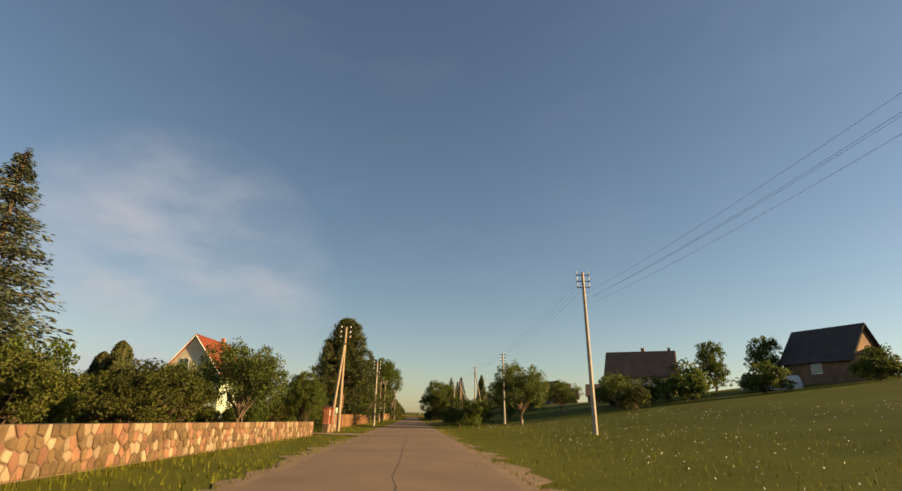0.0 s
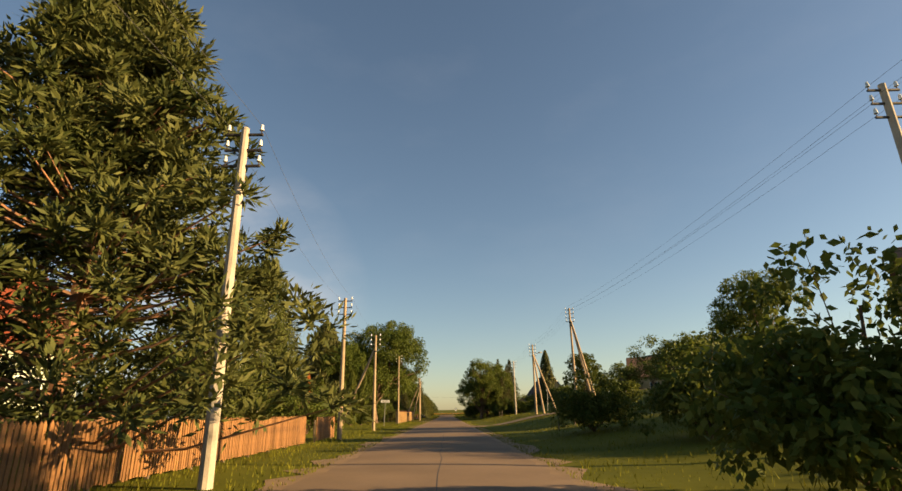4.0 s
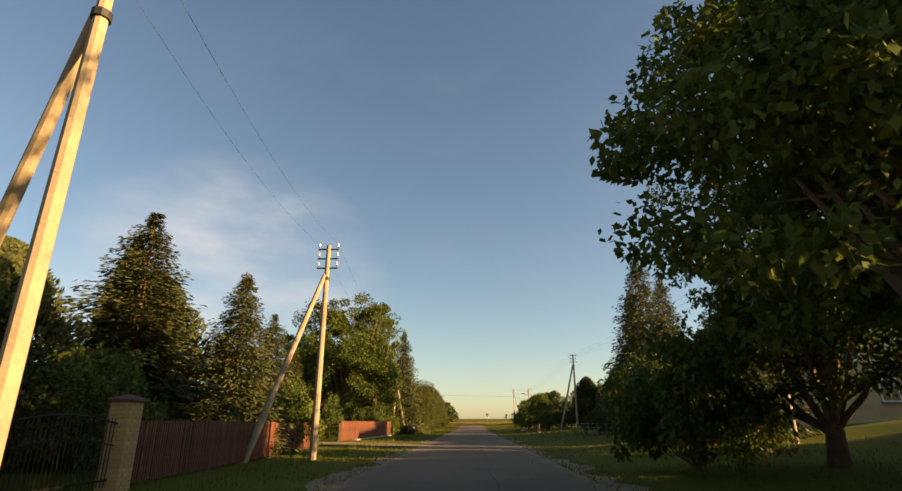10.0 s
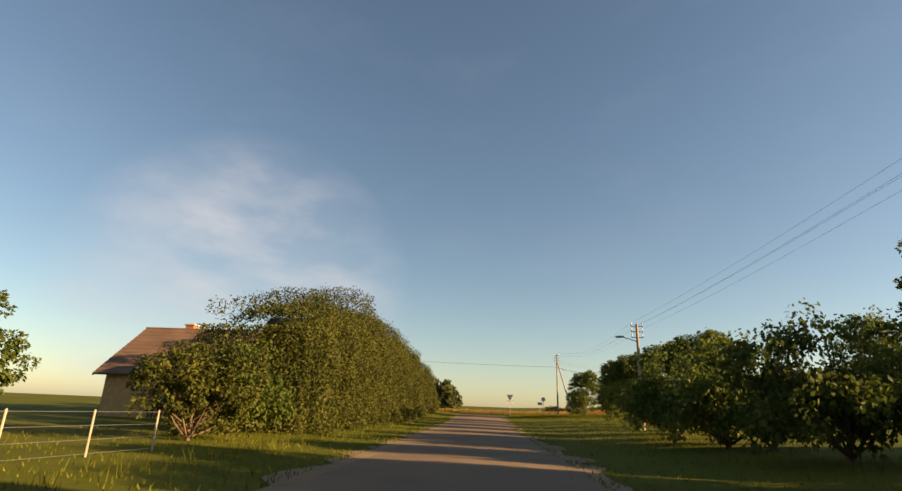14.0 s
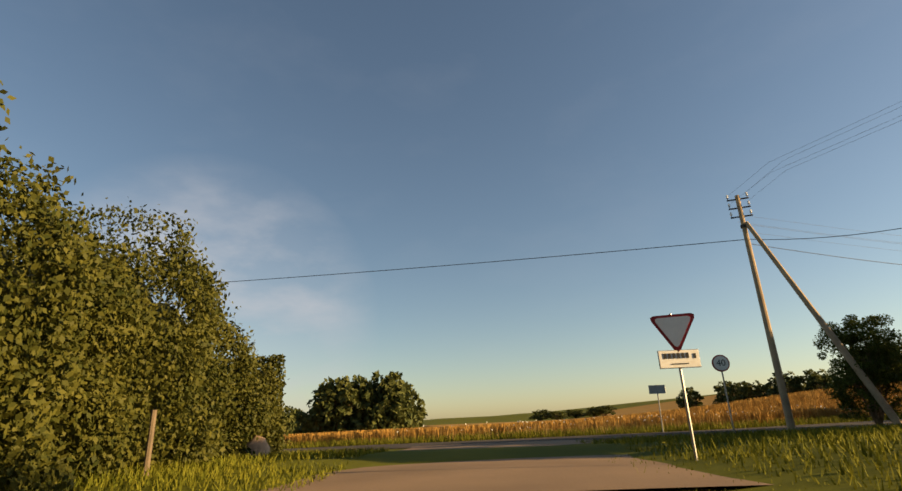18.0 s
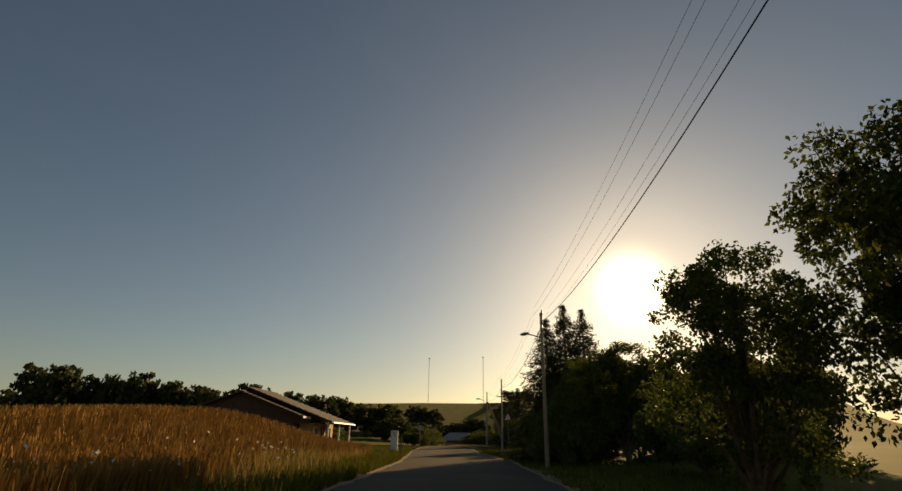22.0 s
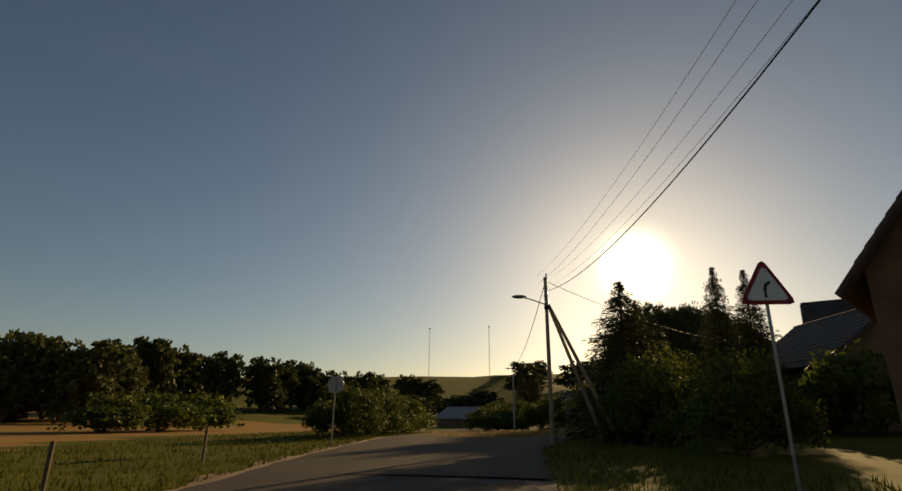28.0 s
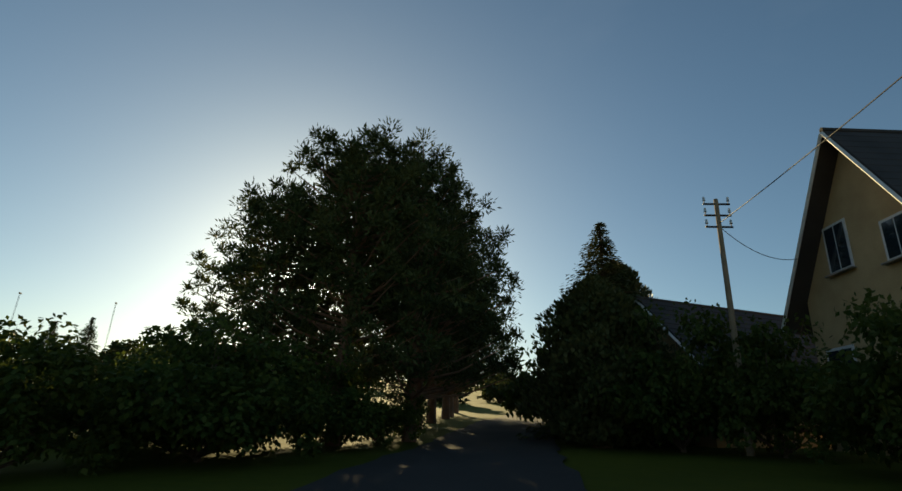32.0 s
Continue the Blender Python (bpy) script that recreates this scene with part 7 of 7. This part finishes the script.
round_sign(13.15, 398.8, 2.8, 0.34, 2, "40", "round white speed limit sign with black 40 on a pole")
round_sign(98.6, 449.6, 2.5, 0.36, 115, "", "round road sign seen from its grey back")
round_sign(119.6, 441.2, 3.0, 0.34, -92, "40", "round white speed limit sign with black 40 beside the bend")
s = sign_post(11.12, 406.99, 2.5, -8, "rectangular road sign seen from its grey back", lean=1.0)
part("plate", box(0, 0, 2.25, 0.86, 0.03, 0.46, 0, 0.006), M_SIGNBACK, s)
part("batten", box(0, 0.03, 2.25, 0.06, 0.04, 0.44), M_GALV, s)
round_sign(-13.0, 407.4, 2.3, 0.34, 75, "", "round road sign on the far arm of the crossing")
s = sign_post(88.4, 432.35, 3.75, LR - 2, "triangular bend warning sign with a curved arrow")
tr = part("triangle", tri_plate(0.92, 0.03), M_SIGNRED, s)
tr.location = (0, -0.05, 3.45)
fc = part("face", tri_plate(0.70, 0.012), M_SIGNWHITE, tr)
fc.location = (0, -0.022, 0)
part("arrow", tube_mesh("arrow", [(-0.03, -0.03, -0.17), (-0.035, -0.03, -0.03), (-0.01, -0.03, 0.06), (0.07, -0.03, 0.12)], 0.028, M_SIGNBLACK), None, tr)
s = sign_post(132.2, 449.3, 3.2, 95, "triangular road sign seen from its dark back", lean=-2.0)
tr = part("triangle", tri_plate(0.95, 0.03), M_SIGNBACK, s)
tr.location = (0, -0.05, 3.0)
s = sign_post(-7.6, 152.6, 2.95, 0, "white street name plate on a pale pole beside thujas", lean=2.0)
pl = part("name_plate", box(0, -0.05, 2.85, 1.05, 0.03, 0.30, 0, 0.006), M_SIGNWHITE, s)
for k in range(6):
    part("letter_bar", box(-0.34 + k * 0.105, -0.07, 2.88, 0.05, 0.008, 0.09), M_SIGNBLACK, pl)
part("letter_bar", box(0.36, -0.07, 2.86, 0.10, 0.008, 0.09), M_SIGNBLACK, pl)
part("border_bar", box(0, -0.07, 2.735, 0.98, 0.008, 0.015), M_SIGNBLACK, pl)
for x, y, h in ((14.2, 144.5, 3.0), (13.4, 159.5, 3.0)):
    s = sign_post(x, y, h, 0, "thin white post with a small sign on the bank", "post", "marker_post", lean=3.0)
    part("plate", box(0, -0.04, h - 0.2, 0.30, 0.02, 0.36, 0, 0.004), M_SIGNWHITE, s)
for x, y in ((6.9, 113.0), (8.6, 116.5), (8.2, 175.0), (8.6, 175.3)):
    s = tagged(part("stake", rod((0, 0, -0.1), (0.03, 0, 0.95), 0.035, None, 6), M_OLDWOOD, None), "dark wooden stake in the grass", "stake")
    s.location = (x, y, ground_h(x, y))


# ---------------- loose things ----------------
def wheelie_bin(x, y, m, rz, label):
    e = thing("wheelie_bin", pose(x, y, ground_h(x, y), 0, 0, rz), label, "bin", "bins at the roadside")
    bm = bmesh.new()
    made = bmesh.ops.create_cube(bm, size=1.0, matrix=pose(0, 0, 0.52) @ Matrix.Diagonal((0.56, 0.58, 0.92, 1)))
    for v in made["verts"]:
        if v.co.z < 0.3:
            v.co.x *= 0.80
            v.co.y *= 0.78
    bmesh.ops.bevel(bm, geom=list(bm.edges), offset=0.03, segments=2, affect="EDGES")
    part("body", bm, m, e)
    lid = part("lid", box(0, 0.02, 1.02, 0.62, 0.66, 0.07, 0, 0.025), m, e)
    part("handle", rod((-0.24, 0.37, 0.98), (0.24, 0.37, 0.98), 0.018, None, 6), m, e)
    for sx in (-1, 1):
        part("wheel", rod((sx * 0.22, 0.24, 0.1), (sx * 0.29, 0.24, 0.1), 0.1, None, 14), M_RUBBER, e)
    st = part("sticker", box(0.12, -0.292, 0.72, 0.16, 0.008, 0.22), M_SIGNWHITE, e, "white sticker with dark bars")
    for k in range(3):
        part("bar", box(0.12, -0.298, 0.66 + 0.06 * k, 0.11, 0.006, 0.03), M_SIGNBLACK, st)
    return e


wheelie_bin(-8.0, 284.1, M_BINGREEN, 14, "dark green wheelie bin on the grass")
wheelie_bin(-7.3, 283.5, M_BINBLUE, 8, "dark blue wheelie bin with a white sticker")
wheelie_bin(-8.75, 284.2, M_BINGREEN, 20, "dark green wheelie bin half behind the other")


def boulder(x, y, sx, sy, sz, seed, label):
    q = random.Random(seed)
    bm = bmesh.new()
    bmesh.ops.create_icosphere(bm, subdivisions=3, radius=1.0)
    for v in bm.verts:
        n = noise.noise(v.co * 1.4 + Vector((seed, 0, 0))) * 0.22 + noise.noise(v.co * 4.0) * 0.06
        v.co = Vector((v.co.x * sx, v.co.y * sy, max(v.co.z, -0.4) * sz)) * (1 + n)
    ob = tagged(part("boulder", bm, M_BOULDER, None), label, "boulder")
    ob.matrix_basis = pose(x, y, ground_h(x, y) + sz * 0.32, 0, 0, q.uniform(0, 360))


boulder(-7.3, 394.4, 0.46, 0.4, 0.52, 3, "upright pinkish granite boulder at the crossing")
boulder(7.4, 299.5, 0.4, 0.4, 0.42, 5, "grey boulder in the roadside grass")
boulder(-14.6, 157.0, 0.35, 0.3, 0.3, 6, "small grey stone on the lawn")
st = tagged(part("tree_stump", rod((0, 0, -0.1), (0.05, 0, 0.75), 0.26, 0.2, 10), M_BARK, None), "grey sawn tree stump on the lawn", "stump")
st.location = (-12.5, 143.5, ground_h(-12.5, 143.5))
st = tagged(part("wooden_post", rod((0, 0, -0.1), (0.02, 0, 1.3), 0.07, 0.06, 8), M_OLDWOOD, None), "dark wooden post at the hedge end", "post")
st.location = (-7.3, 388.5, ground_h(-7.3, 388.5))

cab = thing("utility_cabinet", pose(74.1, 439.2, ground_h(74.1, 439.2), 0, 0, LR), "tall white utility cabinet with warning marks beside the road", "utility cabinet")
part("body", box(0, 0, 0.9, 0.7, 0.35, 1.9, 0, 0.015), M_SIGNWHITE, cab)
part("roof_cap", box(0, 0, 1.88, 0.78, 0.42, 0.06, 0, 0.01), M_GALV, cab)
part("cabinet_door", box(0, -0.18, 0.55, 0.6, 0.02, 0.85, 0, 0.005), M_SIGNWHITE, cab)
lab = part("label_plate", box(0, -0.185, 1.5, 0.44, 0.015, 0.5, 0, 0.004), M_SIGNWHITE, cab)
for k, (w, zz) in enumerate(((0.36, 1.65), (0.14, 1.48), (0.2, 1.36))):
    part("bar", box(0.04 * k - 0.03, -0.196, zz, w, 0.006, 0.06), M_SIGNBLACK, lab)

pile = thing("timber_pile", pose(70.0, 442.0, ground_h(70.0, 442.0), 0, 0, LR + 90), "dark stack of boards and logs beside the low house", "timber pile")
for i in range(7):
    for j in range(3):
        part("log", rod((-2.0 + 0.05 * j, -0.75 + i * 0.25, 0.12 + j * 0.21), (2.2 - 0.1 * j, -0.75 + i * 0.25 + 0.02 * j, 0.12 + j * 0.21), 0.12, 0.10, 8), M_OLDWOOD, pile)
for dx, dy, h in ((82.5, 443.5, 0.8), (88.8, 446.6, 0.9), (54.8, 427.2, 1.3), (55.4, 427.5, 1.35)):
    st = tagged(part("marker_post", rod((0, 0, -0.1), (0.12 if h > 1 else 0.0, 0, h), 0.04, None, 6), M_OLDWOOD, None), "short leaning post in the verge", "post")
    st.location = (dx, dy, ground_h(dx, dy))


for x, y, h in ((584, 707, 52), (593, 652, 53), (594, 598, 50)):
    z = ground_h(x, y)
    e = thing("radio_mast", pose(x, y, z), "tall thin guyed radio mast on the skyline", "radio mast", "radio masts")
    top = {52: 76.0, 53: 76.0, 50: 71.8}[h] - z
    for k in range(3):
        a = k * 2.094
        part("leg", rod((0.35 * math.cos(a), 0.35 * math.sin(a), -0.5), (0.35 * math.cos(a), 0.35 * math.sin(a), top), 0.09, None, 5), M_STEEL, e)
    for zz in np.linspace(2, top, 14):
        part("brace_ring", rod((-0.35, 0, zz), (0.35, 0, zz + 1.0), 0.05, None, 4), M_STEEL, e)
    part("antenna", box(0, 0, top + 0.3, 2.6, 0.5, 0.9, 0, 0.05), M_STEEL, e)


# ---------------- grass and wheat ----------------
def blades(name, x, y, z, h, w, m, label, seed, lean=0.35, tip=False):
    q = np.random.default_rng(seed)
    n = len(x)
    a = q.uniform(0, 2 * math.pi, n)
    dx, dy = np.cos(a) * w / 2, np.sin(a) * w / 2
    lx, ly = q.normal(0, lean, n) * h, q.normal(0, lean, n) * h
    z0 = z - 0.03
    p = np.stack([np.stack([x - dx, y - dy, z0], 1), np.stack([x + dx, y + dy, z0], 1),
                  np.stack([x + dx * (0.9 if tip else 0.15) + lx, y + dy * (0.9 if tip else 0.15) + ly, z + h], 1), np.stack([x - dx * (0.9 if tip else 0.15) + lx, y - dy * (0.9 if tip else 0.15) + ly, z + h], 1)], 1)
    return tagged(part(name, quads_mesh(name, p, m), None, None), label, "grass" if m is not M_WHEAT else "wheat", kind="stuff")


_g = np.random.default_rng(41)
# verges of the street: dense near the edge, thinner outwards
gxs, gys, gzs = [], [], []
for side in (-1, 1):
    n = 46000
    d = 3.0 + 13.0 * _g.uniform(0, 1, n) ** 1.7
    yy = _g.uniform(8, 392, n)
    xx = side * d - 0.3
    gxs.append(xx)
    gys.append(yy)
gx_, gy_ = np.concatenate(gxs), np.concatenate(gys)
keep = ~((gy_ > 137) & (gy_ < 156) & (gx_ > 2) & (np.abs(gx_ * 0.5 + 140 - gy_) < 3.0))
for dy0, dy1 in ((45.6, 49.4), (199, 203.6), (245, 250.5)):
    keep &= ~((gy_ > dy0) & (gy_ < dy1) & (gx_ < 0))
gx_, gy_ = gx_[keep], gy_[keep]
gz_ = heights(gx_, gy_)
patch = np.array([noise.noise(Vector((a * 0.35, b * 0.35, 0))) for a, b in zip(gx_, gy_)])
gh = (0.045 + 0.10 * np.clip(patch + 0.25, 0, 1) ** 1.5) * _g.uniform(0.6, 1.5, len(gx_))
blades("verge_grass", gx_, gy_, gz_, gh, 0.034 * _g.uniform(0.6, 1.4, len(gx_)), M_GRASS, "short uneven grass along the street verges", 1)
# taller tufts at fences, poles and the road edge
n = 9000
tx = np.where(_g.uniform(0, 1, n) < 0.6, _g.normal(-6.3, 0.35, n), _g.normal(8.5, 2.5, n))
ty = _g.uniform(10, 390, n)
tz = heights(tx, ty)
blades("tall_grass", tx, ty, tz, 0.22 * _g.uniform(0.4, 1.5, n), 0.022, M_GRASS, "taller seeding grass at fences and on the bank", 2, 0.3)
n = 700
fx, fy = _g.uniform(6, 26, n), _g.uniform(8, 70, n)
fz = heights(fx, fy) + _g.uniform(0.12, 0.4, n)
quads = leaf_quads(np.stack([fx, fy, fz], 1), 0.05, 0.05, None, np.tile([0.2, -0.6, 0.8], (n, 1)) + _g.normal(0, 0.4, (n, 3)))
tagged(part("white_flowers", quads_mesh("white_flowers", quads, M_WHITEFLOWER), None, None), "small white meadow flowers on the bank", "flowers", kind="stuff")


# rough grass round the crossing
n = 15000
cx, cy = np.concatenate([_g.uniform(4.2, 20, n), _g.uniform(-12, -3.4, n // 2)]), np.concatenate([_g.uniform(374, 398, n), _g.uniform(386, 398, n // 2)])
keep = np.array([abs(lane_at(a, b)[1]) > 3.6 and math.hypot(a - 14, b - 392) > 2 for a, b in zip(cx, cy)])
cx, cy = cx[keep], cy[keep]
blades("verge_grass", cx, cy, heights(cx, cy), 0.13 * _g.uniform(0.4, 1.6, len(cx)), 0.045, M_GRASS, "rough uneven grass at the crossing", 12, 0.4)


def along_lane(n, s0, s1, o0, o1, power=1.0):
    s = _g.uniform(s0, s1, n) + _j
    o = o0 + (o1 - o0) * _g.uniform(0, 1, n) ** power
    S = np.array(LANE_S)
    P = np.array([(p[0], p[1]) for p in LANE])
    px_, py_ = np.interp(s, S, P[:, 0]), np.interp(s, S, P[:, 1])
    i = np.clip(np.searchsorted(S, s) - 1, 0, len(S) - 2)
    d = P[i + 1] - P[i]
    d /= np.linalg.norm(d, axis=1, keepdims=True)
    return px_ - d[:, 1] * o, py_ + d[:, 0] * o


x1, y1 = along_lane(22000, -50, 62, 3.4, 8.2, 1.3)
blades("verge_grass", x1, y1, heights(x1, y1), 0.30 * _g.uniform(0.4, 1.5, len(x1)), 0.05, M_GRASS, "rank green grass between road and wheat", 5, 0.3)
x1, y1 = along_lane(16000, 60, 140, 3.3, 14, 1.4)
blades("verge_grass", x1, y1, heights(x1, y1), 0.09 * _g.uniform(0.4, 1.5, len(x1)), 0.05, M_GRASS, "mown meadow grass beside the low house", 11, 0.35)
x1, y1 = along_lane(14000, 5, 130, -9.5, -3.3, 0.8)
keep = np.array([abs(b - np.interp(a, [p[0] for p in SIDE], [p[1] for p in SIDE])) > 2.6 or a < 86 for a, b in zip(x1, y1)])
x1, y1 = x1[keep], y1[keep]
blades("verge_grass", x1, y1, heights(x1, y1), 0.12 * _g.uniform(0.4, 1.6, len(x1)), 0.05, M_GRASS, "mown grass on the shaded verge", 6, 0.35)
x1, y1 = along_lane(140000, -70, 66, 5.8, 80, 1.8)
keep = np.array([field_at(a, b) == 1 for a, b in zip(x1, y1)])
x1, y1 = x1[keep], y1[keep]
blades("wheat", x1, y1, heights(x1, y1), 0.76 * _g.uniform(0.85, 1.12, len(x1)), 0.035, M_WHEAT, "ripe golden wheat field with bending ears", 7, 0.16, True)
x1, y1 = along_lane(6000, -40, 58, 5.4, 8.5)
blades("dry_grass", x1, y1, heights(x1, y1), 0.6 * _g.uniform(0.5, 1.4, len(x1)), 0.03, M_DRY, "dry seeding grass at the edge of the wheat", 8, 0.25)
n = 150
x1, y1 = along_lane(n, -10, 40, 5.5, 9.0)
z1 = heights(x1, y1) + _g.uniform(0.5, 0.95, n)
tagged(part("white_flowers", quads_mesh("white_flowers", leaf_quads(np.stack([x1, y1, z1], 1), 0.11, 0.11, None, np.tile([-0.3, -0.6, 0.6], (n, 1)) + _g.normal(0, 0.3, (n, 3))), M_WHITEFLOWER), None, None), "white umbel flowers at the wheat edge", "flowers", kind="stuff")
n = 5000
x1, y1 = _g.uniform(112, 136, n), _g.uniform(446.5, 453, n)
blades("dry_grass", x1, y1, heights(x1, y1), 0.30 * _g.uniform(0.4, 1.4, n), 0.03, M_DRY, "dry uncut grass beside the lane mouth", 9, 0.3)
# tar seams and cracks of the street
for sx, a, b, seed in ((-0.2, 10, 120, 1), (0.35, 150, 300, 2)):
    q = random.Random(seed)
    pts = []
    y = a
    while y < b:
        pts.append((sx + q.gauss(0, 0.06), y, street_z(y) + 0.0405 - 0.003))
        y += q.uniform(1.5, 4)
    vs, fs = [], []
    for i, p in enumerate(pts):
        vs += [(p[0] - 0.011, p[1], p[2]), (p[0] + 0.011, p[1], p[2])]
        if i:
            fs.append((2 * i - 2, 2 * i - 1, 2 * i + 1, 2 * i))
    tagged(part("tar_seam", mesh_of("tar_seam", vs, fs, M_TAR), None, None), "dark tar seam along the asphalt", "road", kind="structure")


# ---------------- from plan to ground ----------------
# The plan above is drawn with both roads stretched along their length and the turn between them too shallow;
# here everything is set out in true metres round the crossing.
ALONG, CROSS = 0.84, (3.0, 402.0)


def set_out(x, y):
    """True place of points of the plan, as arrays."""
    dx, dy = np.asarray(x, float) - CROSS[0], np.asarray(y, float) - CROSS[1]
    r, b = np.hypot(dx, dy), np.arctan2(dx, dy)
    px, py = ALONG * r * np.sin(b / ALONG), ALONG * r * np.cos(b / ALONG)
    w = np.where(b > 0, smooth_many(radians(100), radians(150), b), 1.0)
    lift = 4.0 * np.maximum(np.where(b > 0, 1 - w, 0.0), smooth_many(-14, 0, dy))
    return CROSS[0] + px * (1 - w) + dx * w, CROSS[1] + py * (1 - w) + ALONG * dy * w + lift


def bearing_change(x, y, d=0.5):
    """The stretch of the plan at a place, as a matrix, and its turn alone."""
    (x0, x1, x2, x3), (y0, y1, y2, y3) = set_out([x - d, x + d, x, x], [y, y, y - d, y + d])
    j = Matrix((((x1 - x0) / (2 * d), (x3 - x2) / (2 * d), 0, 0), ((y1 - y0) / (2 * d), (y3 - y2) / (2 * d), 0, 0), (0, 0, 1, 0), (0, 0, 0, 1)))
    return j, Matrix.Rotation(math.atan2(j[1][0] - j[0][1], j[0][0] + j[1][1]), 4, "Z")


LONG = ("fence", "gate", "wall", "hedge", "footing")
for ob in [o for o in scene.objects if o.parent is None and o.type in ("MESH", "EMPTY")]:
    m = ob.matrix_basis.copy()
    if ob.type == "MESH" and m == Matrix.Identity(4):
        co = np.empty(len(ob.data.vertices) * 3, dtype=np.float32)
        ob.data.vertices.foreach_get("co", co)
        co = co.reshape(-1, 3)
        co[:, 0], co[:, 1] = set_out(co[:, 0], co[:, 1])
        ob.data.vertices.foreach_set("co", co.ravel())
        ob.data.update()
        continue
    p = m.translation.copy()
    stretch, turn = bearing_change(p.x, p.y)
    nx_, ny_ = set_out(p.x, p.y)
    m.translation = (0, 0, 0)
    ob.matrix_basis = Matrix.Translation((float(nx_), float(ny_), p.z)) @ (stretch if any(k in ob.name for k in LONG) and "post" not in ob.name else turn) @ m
